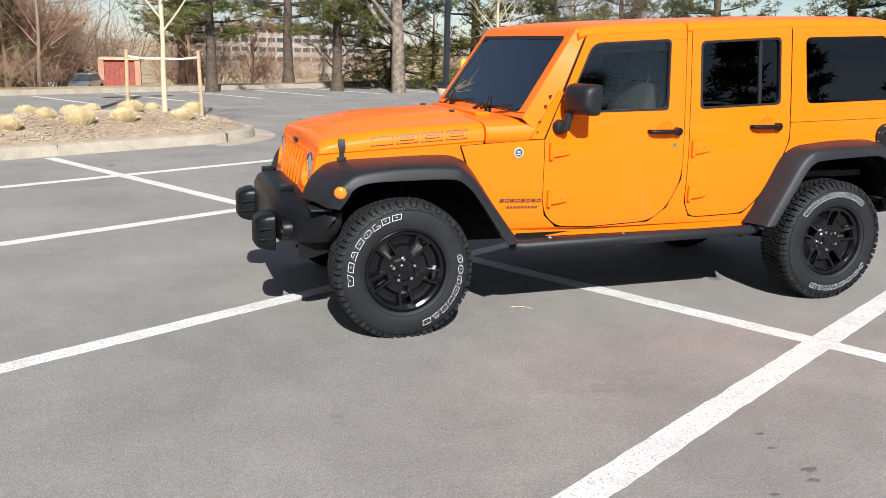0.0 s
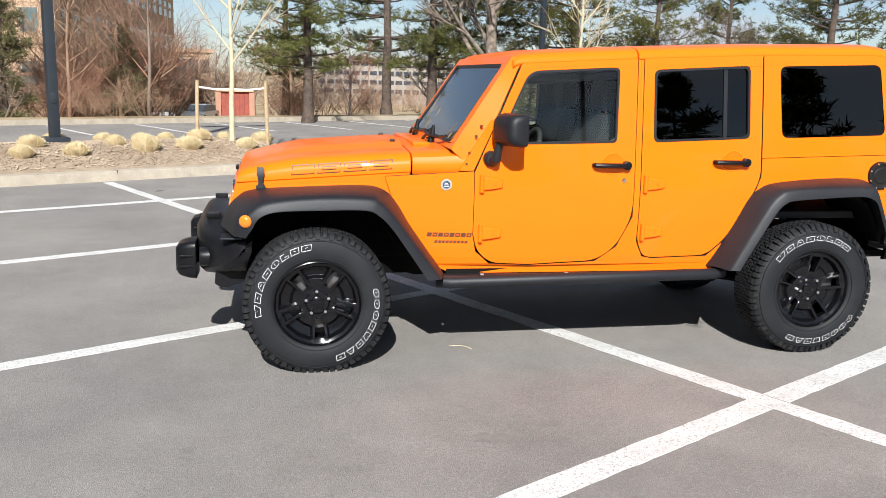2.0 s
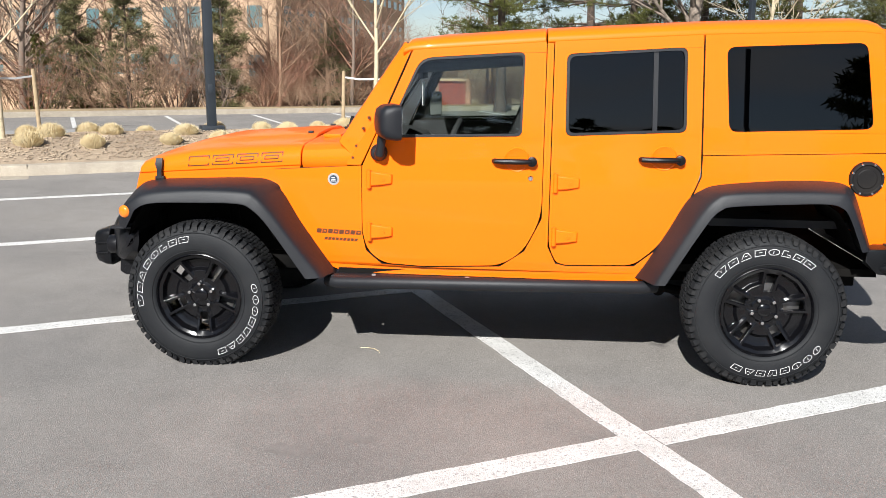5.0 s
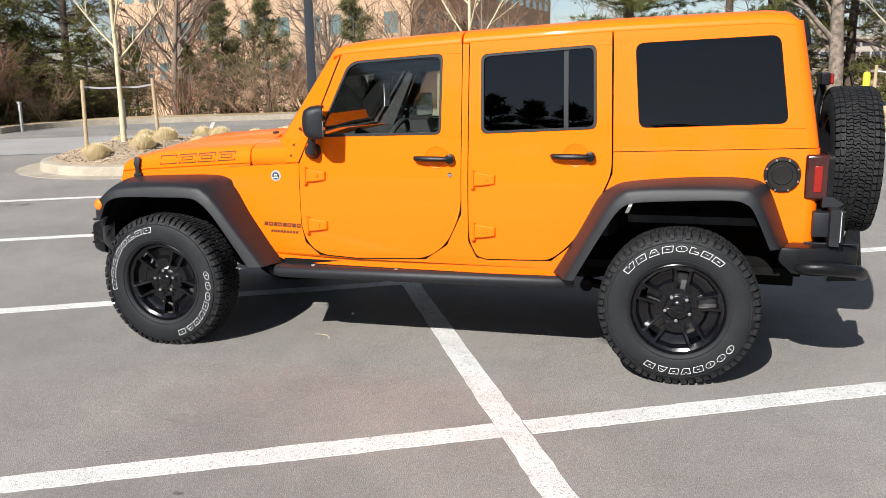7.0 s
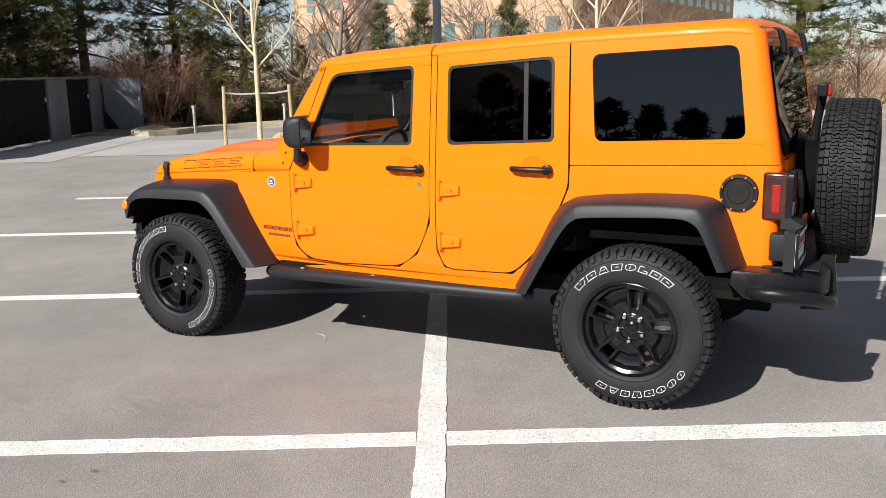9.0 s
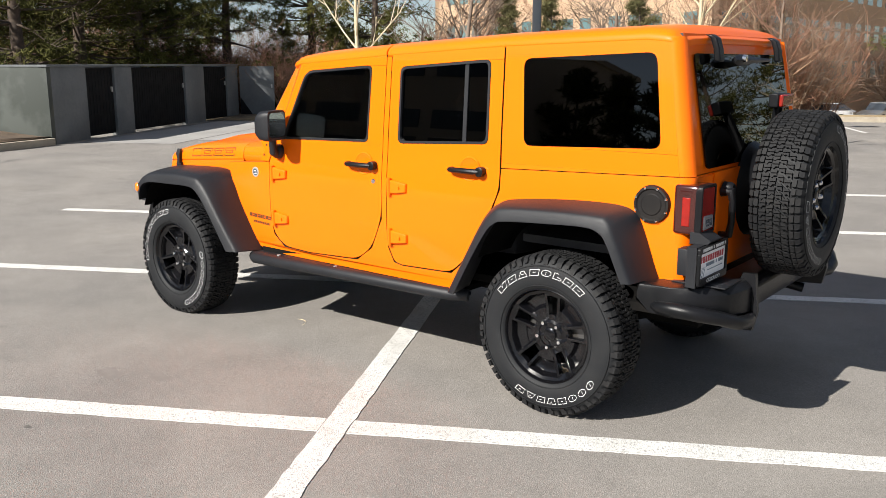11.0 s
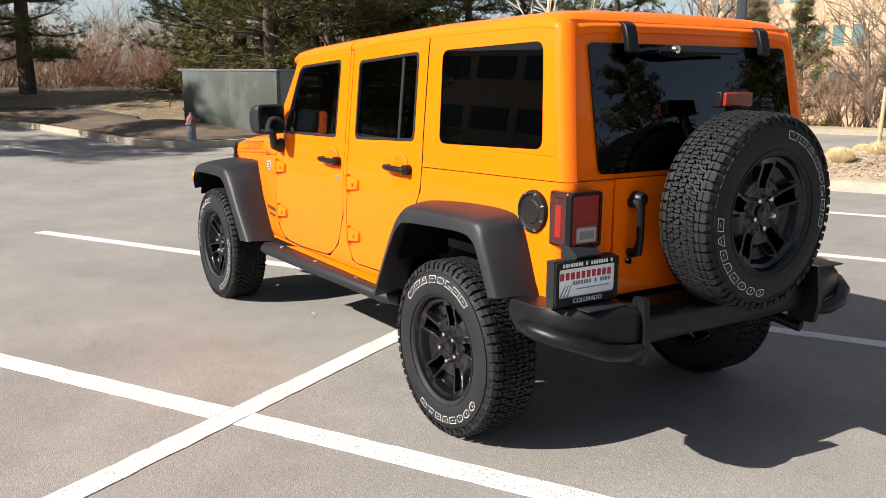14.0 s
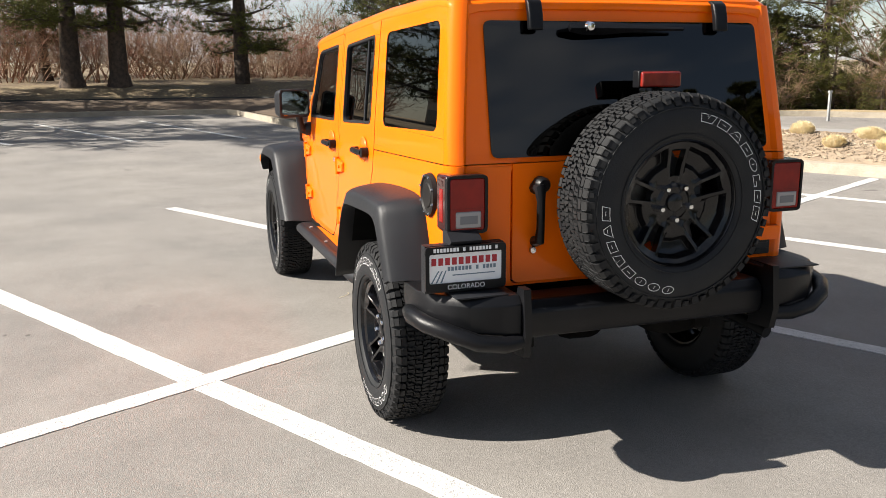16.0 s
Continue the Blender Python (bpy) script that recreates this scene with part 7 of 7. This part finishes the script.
def bare_tree(name, seed, h, r, x, y, material, label, kids=4, depth=4, first=0.35, z=None, fan=0.75, lift=0.05):
    rng = random.Random(seed)
    V, F, BV, BF = [], [], [], []
    trunk = wander(rng, Vector((0, 0, -0.2)), Vector((0, 0, 1)), h * 0.62, 7, 0.06, 0.06)
    limb(V, F, trunk, r, r * 0.45, 9)
    for k in range(11):
        t = first + (1 - first) * k / 10
        i = min(int(t * 7), 6)
        q = trunk[i].lerp(trunk[i + 1], t * 7 - i)
        a = rng.uniform(0, 6.28)
        branch_out(rng, BV, BF, q, Vector((math.cos(a) * fan, math.sin(a) * fan, rng.uniform(0.45, 1.0))), h * rng.uniform(0.28, 0.42) * (1.15 - 0.5 * t), r * 0.38 * (1.2 - 0.6 * t), depth - 1, kids, 0.16, lift, 0.75, 5)
    root = thing(name, label, "tree", Matrix.Translation((x, y, ground_z(x, y) if z is None else z)))
    for nm, me in (("trunk", from_lists("trunk", V, F, TWIG_GREY if material == TWIG_RED else material)), ("crown", from_lists("crown", BV, BF, material))):
        for p in me.polygons:
            p.use_smooth = True
        o = new(nm, me)
        o.parent = root
    return root


bare_tree("cottonwood", 31, 9.5, 0.25, 5.2, 23.4, COTTON_BARK, "big leafless cottonwood with a thick grey trunk", 5, 4, 0.3)
bare_tree("bare_tree", 32, 5.2, 0.07, 9.2, 25.2, YOUNG_BARK, "slender pale leafless tree", 4, 3, 0.3)
bare_tree("bare_tree", 33, 5.4, 0.09, 12.6, 25.6, TWIG_GREY, "spreading leafless tree beyond the lot", 5, 4, 0.3)
bare_tree("bare_tree", 34, 5.0, 0.08, 14.4, 24.6, TWIG_GREY, "spreading leafless tree beyond the lot", 5, 4, 0.3)
bare_tree("bare_tree", 35, 6.5, 0.12, -15.2, 20.0, TWIG_GREY, "crooked leafless tree before the office building", 5, 4, 0.25)
bare_tree("bare_tree", 36, 6.0, 0.07, -8.2, 23.4, TWIG, "brown leafless tree before the office building", 5, 4, 0.2)
bare_tree("bare_tree", 37, 6.5, 0.07, -6.0, 24.4, TWIG_RED, "reddish leafless tree before the office building", 5, 4, 0.2)
bare_tree("bare_tree", 38, 6.0, 0.11, -16.6, 23.0, TWIG_RED, "reddish leafless tree behind the pad", 5, 4, 0.2)
bare_tree("bare_tree", 39, 5.0, 0.10, -11.0, 22.6, TWIG_GREY, "crooked leafless tree before the office building", 5, 4, 0.25)


# more bare trees before the office building and along the verge
SOURCES = [bare_tree("bare_tree", 61, 5.8, 0.09, -9.0, 25.0, TWIG, "brown leafless tree in the thicket", 5, 4, 0.15, fan=0.9), bare_tree("bare_tree", 62, 5.2, 0.08, -13.5, 22.3, TWIG_RED, "reddish leafless tree in the thicket", 5, 4, 0.12, fan=0.9), bare_tree("bare_tree", 63, 6.2, 0.11, -11.6, 24.6, TWIG_GREY, "grey leafless tree in the thicket", 5, 4, 0.18)]
for i, (x, y, s) in enumerate(((-7.0, 25.2, 0.95), (-14.6, 21.8, 0.9), (-15.8, 21.4, 1.05), (-1.4, 26.8, 0.8), (0.6, 25.6, 0.7), (3.9, 26.8, 0.9), (7.6, 27.2, 0.8), (-17.6, 20.6, 1.0))):
    c = copy_thing(SOURCES[i % 3], Matrix.Translation((x, y, ground_z(x, y))) @ Matrix.Rotation(i * 2.1, 4, "Z"))
    c.scale = (s, s, s)


# ---- island planting ----
def tuft_mesh(seed, n, r, h):
    rng = random.Random(seed)
    V, F = [], []
    for _ in range(n):
        a, q = rng.uniform(0, 6.28), math.sqrt(rng.random())
        out = Vector((math.cos(a), math.sin(a), 0))
        p = out * r * 0.62 * q + Vector((0, 0, -0.02))
        L = rng.uniform(0.93, 1.05)
        th = 1.42 * q
        tip = Vector((math.cos(a) * math.sin(th) * r, math.sin(a) * math.sin(th) * r, math.cos(th) ** 0.7 * h)) * L + Vector((rng.uniform(-1, 1), rng.uniform(-1, 1), rng.uniform(-0.6, 0.9))) * 0.026
        mid = p.lerp(tip, 0.6) + out * r * 0.12 * q + Vector((0, 0, h * 0.16))
        b = a + rng.uniform(-0.9, 0.9)
        s = Vector((-math.sin(b), math.cos(b), 0)) * rng.uniform(0.002, 0.0045)
        k = len(V)
        V.extend((p - s, p + s, mid + s * 0.9, mid - s * 0.9, tip))
        F.extend(((k, k + 1, k + 2, k + 3), (k + 3, k + 2, k + 4)))
    return from_lists("grass_tuft", V, F, STRAW)


TUFTS = [tuft_mesh(41 + k, 2200, 0.19, 0.20) for k in range(3)]
rng = random.Random(77)
spots = []
for row, d in enumerate((11.15, 12.0, 13.05)):
    n = 8
    for k in range(n):
        u = -3.7 + 7.5 * (k + (0.5 if row == 1 else 0.15)) / n + rng.uniform(-0.22, 0.22)
        if row == 1 and min(abs(u - q) for q in (-3.15, 0.1, 2.9)) < 0.35:
            u += 0.45
        spots.append((u, d + rng.uniform(-0.22, 0.22)))
for i, (u, d) in enumerate(spots):
    p = G(u, d)
    s = rng.uniform(0.8, 1.2)
    ob = new("grass_tuft", TUFTS[i % 3])
    ob.matrix_world = Matrix.LocRotScale((p.x, p.y, mound(p) - 0.01), Euler((0, 0, rng.uniform(0, 6.28))), (s, s, s * rng.uniform(0.9, 1.1)))
    tagged(ob, "clipped tuft of dry straw-coloured ornamental grass", "ornamental grass", "grass tufts on the island")


for i in range(7):
    p = G(-3.9 + 0.75 * (i % 4) + 0.2 * (i // 4), 11.2 + 1.1 * (i // 4) + 0.2 * (i % 2))
    ob = new("grass_tuft", TUFTS[i % 3])
    ob.matrix_world = Matrix.LocRotScale((p.x + ISLE.x, p.y + ISLE.y, mound(p) - 0.01), Euler((0, 0, i * 1.3)), (1, 1, 1))
    tagged(ob, "clipped tuft of dry straw-coloured ornamental grass", "ornamental grass", "grass tufts on the second island")


def staked_tree(seed, u, d, ang, shift=Vector((0, 0, 0)), reach=0.60):
    """A young tree tied by white straps between two stakes."""
    p = G(u, d)
    z0 = mound(p)
    p = p + shift
    rng = random.Random(seed)
    root = thing("young_tree", "young leafless tree tied to two wooden stakes on the island", "tree", Matrix.Translation((p.x, p.y, z0)), "staked young trees")
    V, F = [], []
    trunk = [Vector((rng.uniform(-0.012, 0.012), rng.uniform(-0.012, 0.012), z)) for z in (-0.1, 0.3, 0.7, 1.1, 1.5, 2.0, 2.6, 3.3, 4.2)]
    limb(V, F, trunk, 0.052, 0.016, 10)
    for k in range(12):
        t = 1.30 + 2.5 * k / 11
        a = ang + k * 2.4 + rng.uniform(-0.4, 0.4)
        branch_out(rng, V, F, Vector((0, 0, t)), Vector((math.cos(a), math.sin(a), 1.0)), 1.35 * (1.15 - 0.2 * k / 4) * 0.8, 0.020, 2, 4, 0.08, 0.06, 0.55, 5)
    me = from_lists("trunk", V, F, YOUNG_BARK)
    for q in me.polygons:
        q.use_smooth = True
    o = new("trunk", me)
    o.parent = root
    for s in (-1, 1):
        c = Vector((math.cos(ang), math.sin(ang), 0)) * reach * s
        st = part("stake", tube(bmesh.new(), [c + Vector((0, 0, -0.15)), c * 0.95 + Vector((0, 0, 1.03))], [0.033, 0.031], 10), LUMBER, root, "round wooden stake")
        a, b = c * 0.95 + Vector((0, 0, 0.92)), Vector((0, 0, 0.89))
        side = Vector((-c.y, c.x, 0)).normalized() * 0.004
        rows = []
        for t in (0, 0.5, 1):
            q = a.lerp(b, t) - Vector((0, 0, 0.02 * math.sin(math.pi * t)))
            rows.append([q + side + Vector((0, 0, 0.014)), q - side + Vector((0, 0, 0.014)), q - side - Vector((0, 0, 0.014)), q + side - Vector((0, 0, 0.014))])
        part("strap", loft(rows), STRAP, root, "white webbing strap")
    return root


staked_tree(51, 2.87, 11.85, 0.05)
staked_tree(52, -3.12, 12.0, 1.15, reach=0.66)
staked_tree(53, -3.2, 12.0, 0.6, ISLE)


def lamp_post(x, y, z, label, h=8.5, turn=0.0):
    root = thing("street_lamp", label, "lamp post", Matrix.Translation((x, y, z)) @ Matrix.Rotation(turn, 4, "Z"), "lamp posts of the lot")
    part("footing", lathe(bmesh.new(), [(0.0, 0.10), (0.27, 0.10), (0.30, 0.07), (0.30, -0.4)], "z", 28), CONCRETE, root, "round concrete footing")
    part("base_cover", nbox(-0.19, 0.19, -0.19, 0.19, 0.10, 0.22, 0.02), POLE, root)
    shaft = part("pole", nbox(-0.075, 0.075, -0.075, 0.075, 0.2, h, 0.012), POLE, root, "dark square steel pole")
    part("hand_hole_cover", nbox(-0.045, 0.045, -0.083, -0.074, 0.75, 0.92, 0.006), POLE, shaft)
    for s in (-1, 1):
        arm = part("arm", nbox(min(0.07 * s, 0.45 * s), max(0.07 * s, 0.45 * s), -0.035, 0.035, h - 0.16, h - 0.09, 0.006), POLE, root)
        part("lamp_head", nbox(min(0.42 * s, 1.02 * s), max(0.42 * s, 1.02 * s), -0.17, 0.17, h - 0.20, h - 0.05, 0.03), POLE, arm, "flat dark lamp head")
    return root


p = G(0.1, 12.45)
lamp_post(p.x, p.y, mound(p) - 0.13, "tall dark square lamp post on the planted island", turn=TH)
lamp_post(6.6, 22.6, 0.1, "tall dark lamp post at the far verge", turn=TH)
lamp_post(9.5, -26.0, 0.0, "tall dark double-headed lamp post in the open lot", 7.5, turn=0.1)

# posts, hydrant and small things
for x, y in ((-15.6, 13.6), (-13.4, 14.9)):
    rt = thing("marker_post", "short galvanised marker post by the verge", "post", Matrix.Translation((x, y, 0.0)), "marker posts")
    part("shaft", nbox(-0.03, 0.03, -0.03, 0.03, 0, 0.72, 0.005), GALV, rt)
    part("cap", nbox(-0.045, 0.045, -0.045, 0.045, 0.72, 0.78, 0.008), GALV, rt)

hy = thing("fire_hydrant", "old fire hydrant in faded red and blue on the bank", "fire hydrant", Matrix.Translation((-14.0, 2.72, 0.12)))
part("barrel", lathe(bmesh.new(), [(0.14, 0.0), (0.14, 0.03), (0.095, 0.04), (0.09, 0.34), (0.115, 0.36), (0.115, 0.39), (0.09, 0.40)], "z", 24), HYD_BLUE, hy)
part("bonnet", lathe(bmesh.new(), [(0.10, 0.40), (0.10, 0.46), (0.08, 0.52), (0.045, 0.56), (0.03, 0.58), (0.03, 0.62), (0.0, 0.62)], "z", 24), HYD_RED, hy, "faded red bonnet")
for a in (0, 90, 180):
    o = part("outlet", tube(bmesh.new(), [Vector((math.cos(radians(a)), math.sin(radians(a)), 0)) * r + Vector((0, 0, 0.43)) for r in (0.06, 0.14, 0.15, 0.17)], [0.045, 0.045, 0.055, 0.055], 12), HYD_RED, hy)

yp = thing("bollard", "yellow steel bollard beyond the lot", "bollard", Matrix.Translation((4.86, 16.0, 0)))
part("post", lathe(bmesh.new(), [(0.075, 0.0), (0.075, 1.2), (0.06, 1.26), (0.0, 1.28)], "z", 20), YELLOW, yp)


# ---- buildings ----
def window_part(parent, o, ex, n, w, h, label="teal-tinted office window"):
    """A window at o on a wall that runs along ex and faces n."""
    m = Matrix(((ex.x, -n.x, 0, o.x), (ex.y, -n.y, 0, o.y), (0, 0, 1, o.z), (0, 0, 0, 1)))
    def add(name, x0, x1, y0, y1, z0, z1, material, par, label=""):
        q = part(name, nbox(x0, x1, y0, y1, z0, z1), material, par, label)
        q.matrix_local = m
        return q
    f = add("window", -w / 2, w / 2, 0.0, 0.05, -h / 2, h / 2, TEAL_GLASS, parent, label)
    for x0, x1, z0, z1 in ((-w / 2 - 0.03, -w / 2 + 0.02, -h / 2, h / 2), (w / 2 - 0.02, w / 2 + 0.03, -h / 2, h / 2), (-w / 2, w / 2, h / 2 - 0.02, h / 2 + 0.03), (-0.015, 0.015, -h / 2, h / 2), (-w / 2, w / 2, 0.02, 0.05)):
        q = part("window_frame", nbox(x0, x1, -0.02, 0.03, z0, z1), TEAL_FRAME, f)
        q.matrix_local = m
    q = part("window_sill", nbox(-w / 2 - 0.06, w / 2 + 0.06, -0.05, 0.04, -h / 2 - 0.06, -h / 2 - 0.005), STONE_TRIM, f)
    q.matrix_local = m
    return f


def office():
    root = thing("office_building", "tan office building with teal windows behind bare trees", "building", Matrix.Translation((0, 0, -0.9)))
    PI, PL, PR = Vector((-9.4, 27.2, 0)), Vector((-27.0, 32.8, 0)), Vector((-8.3, 51.5, 0))
    H = 13.6
    ea = (PL - PI).normalized()
    na = Vector((-ea.y, ea.x, 0))
    if na.y > 0:
        na = -na
    eb = (PR - PI).normalized()
    nb = Vector((eb.y, -eb.x, 0))
    back = PL + (PR - PI) * 0.8
    def wall(a, b, n, material, z0, z1, out=0.0, depth=0.35, name="wall", label=""):
        q = [a + n * out, b + n * out, b + n * (out - depth), a + n * (out - depth)]
        return part(name, loft([[Vector((v.x, v.y, z)) for v in q] for z in (z0, z1)]), material, root, label)
    LA, LB = (PL - PI).length, (PR - PI).length
    wall(PI, PL, na, STUCCO, -0.5, H, 0.0, 0.4, "wall", "tan stucco front")
    wall(PI + nb * 0.0, PR, nb, STUCCO, -0.5, H, 0.0, 0.4, "wall", "tan stucco side in shade")
    wall(PL, back, ea, STUCCO, -0.5, H, 0.0, 0.4, "wall")
    part("roof", loft([[Vector((v.x, v.y, z)) for v in (PI + nb * 0.1 + na * 0.1, PL + na * 0.1 + ea * 0.1, back + ea * 0.1, PR + nb * 0.1)] for z in (H - 0.02, H + 0.35)]), STONE_TRIM, root, "flat parapet roof")
    for z in (1.35, 3.15, 5.0, 6.8, 8.6, 10.4):
        wall(PI, PL, na, STUCCO_BAND, z + 0.9 - 0.10, z + 0.9 + 0.02, 0.03, 0.06, "band", "reddish brick band") if z == 1.35 or z > 4 else None
        k = 0
        x = 0.95
        while x < LA - 0.6:
            c = PI + ea * x + na * 0.012
            window_part(root, Vector((c.x, c.y, z + 0.95 - 0.05)), ea, na, 0.68, 0.80)
            x += 1.12 if k % 3 else 1.75
            k += 1
        x = 1.3
        while x < LB - 1:
            c = PI + eb * x + nb * 0.012
            window_part(root, Vector((c.x, c.y, z + 0.95 - 0.05)), eb, nb, 0.85 if z < 6 else 1.4, 0.85)
            x += 1.55
    for z in (4.05, 5.9):
        wall(PI, PR, nb, STONE_TRIM, z, z + 0.14, 0.03, 0.06, "band")
    return root


office()


def far_block(name, label, x, y, w, dpt, z0, h, rows, cols, turn, material):
    root = thing(name, label, "building", Matrix.Translation((x, y, z0)) @ Matrix.Rotation(turn, 4, "Z"))
    part("wall", nbox(-w / 2, w / 2, 0, dpt, -3.5, h), material, root)
    part("roof", nbox(-w / 2 - 0.2, w / 2 + 0.2, -0.2, dpt + 0.2, h, h + 0.3), material, root)
    for r in range(rows):
        for c in range(cols):
            cx, cz = -w / 2 + w * (c + 0.5) / cols, h * (r + 0.55) / rows
            part("window", nbox(cx - w / cols * 0.40, cx + w / cols * 0.40, -0.06, 0.05, cz - h / rows * 0.22, cz + h / rows * 0.22), FAR_GLASS, root)
    return root


far_block("distant_office", "pale distant office block with dark windows", 10.7, 88.0, 18.0, 10.0, -0.7, 3.8, 4, 20, -0.05, FAR_WHITE)
far_block("distant_office", "small tan block beyond the thicket", -9.3, 68.0, 3.6, 5.0, -1.8, 4.75, 2, 4, 0.1, STUCCO)
far_block("south_building", "tall brown office building across the lot to the south", -48.5, -34.0, 62.0, 14.0, 0.0, 9.6, 3, 14, math.pi, STONE_TRIM)
coarse_pine = make_pine(6, "dense dark evergreen at the far side of the lot", NEEDLE_DARK, h=9.0, start=0.05, reach=2.7, trunk_r=0.20, whorls=13, per=6, tufts=10, size=0.55, needles=8, droop=-0.15, shape=[(0, 0.9), (0.25, 1.0), (0.6, 0.75), (1.0, 0.12)])
for i, (x, y, s) in enumerate(((12, -41, 0.72), (19, -38, 1.10), (27, -34, 1.12), (31, -30, 0.95), (35, -26, 1.0), (38, -20, 0.75), (-16, -37, 0.98), (-14, -37.5, 0.95), (-12, -38, 0.93), (-10, -38.5, 0.90), (-8, -39, 0.87), (-6, -39.5, 0.84), (-4, -40, 0.83), (-2, -40.5, 0.80), (0, -41, 0.78), (3.5, -40, 0.70), (7.5, -41, 0.62), (27, 14, 0.95), (31, 20, 1.1), (35, 9, 0.8), (38, 25, 1.1))):
    m = Matrix.LocRotScale((x, y, 0), Euler((0, 0, i * 1.7)), None)
    c = copy_thing(coarse_pine, m) if i else coarse_pine
    if i == 0:
        c.matrix_basis = m
    c.scale = (s, s, s)

straw = thing("dry_straw", "thin pale curled straw lying on the asphalt", "straw", Matrix.Translation((-0.60, -0.56, 0.004)))
part("stalk", tube(bmesh.new(), [(-0.07, 0.03, 0), (-0.03, 0.033, 0.001), (0.012, 0.018, 0.002), (0.045, -0.02, 0.001), (0.055, -0.05, 0)], 0.0014, 5), STRAW, straw)

# shed and parked cars down the slope
sh = thing("shed", "small weathered red board shed with stone posts", "shed", Matrix.Translation((-4.15, 41.0, -1.2)) @ Matrix.Rotation(-0.1, 4, "Z"))
part("wall", nbox(-0.72, 0.72, 0.0, 1.4, 0.0, 1.75), SHED_RED, sh)
for k in range(6):
    part("board", nbox(-0.70 + k * 0.234, -0.70 + k * 0.234 + 0.215, -0.03, 0.0, 0.05, 1.6), SHED_RED, sh)
part("roof", nbox(-0.95, 0.95, -0.15, 1.5, 1.75, 1.87), STUCCO, sh)
for s in (-1, 1):
    part("stone_post", nbox(s * 0.85 - 0.14, s * 0.85 + 0.14, -0.1, 0.2, 0.0, 1.75, 0.02), STUCCO_BAND, sh)


def parked_car(x, y, z, turn, material, label):
    root = thing("parked_car", label, "car", Matrix.Translation((x, y, z)) @ Matrix.Rotation(turn, 4, "Z") @ Matrix.Diagonal((0.55, 0.55, 0.55, 1)), "parked cars down the slope")
    rows = []
    for y0, k in ((-0.88, 0.94), (-0.82, 1.0), (0.82, 1.0), (0.88, 0.94)):
        rows.append([Vector((a * k, y0, b)) for a, b in ((-2.2, 0.35), (-2.25, 0.65), (-1.2, 0.88), (1.9, 0.92), (2.2, 0.8), (2.2, 0.35))])
    part("body", loft(rows), material, root)
    rows = [[Vector((a * k, y0, b)) for a, b in ((-1.1, 0.88), (-0.5, 1.38), (1.1, 1.42), (1.8, 0.92))] for y0, k in ((-0.74, 1.0), (0.74, 1.0))]
    part("cabin", loft(rows), FAR_GLASS, root)
    part("roof", nbox(-0.45, 1.05, -0.72, 0.72, 1.38, 1.45, 0.02), material, root)
    for a in (-1.35, 1.35):
        for s in (-1, 1):
            part("wheel", lathe(bmesh.new(), [(0.0, -0.1), (0.32, -0.1), (0.32, 0.1), (0.0, 0.1)], "y", 18, (a, s * 0.8, 0.32)), RUBBER, root)
    return root


parked_car(-5.5, 36.6, -0.75, 1.3, CAR_SILVER, "silver parked car beyond the verge")
parked_car(-7.9, 37.0, -0.85, 0.1, CAR_WHITE, "white parked car beyond the verge")
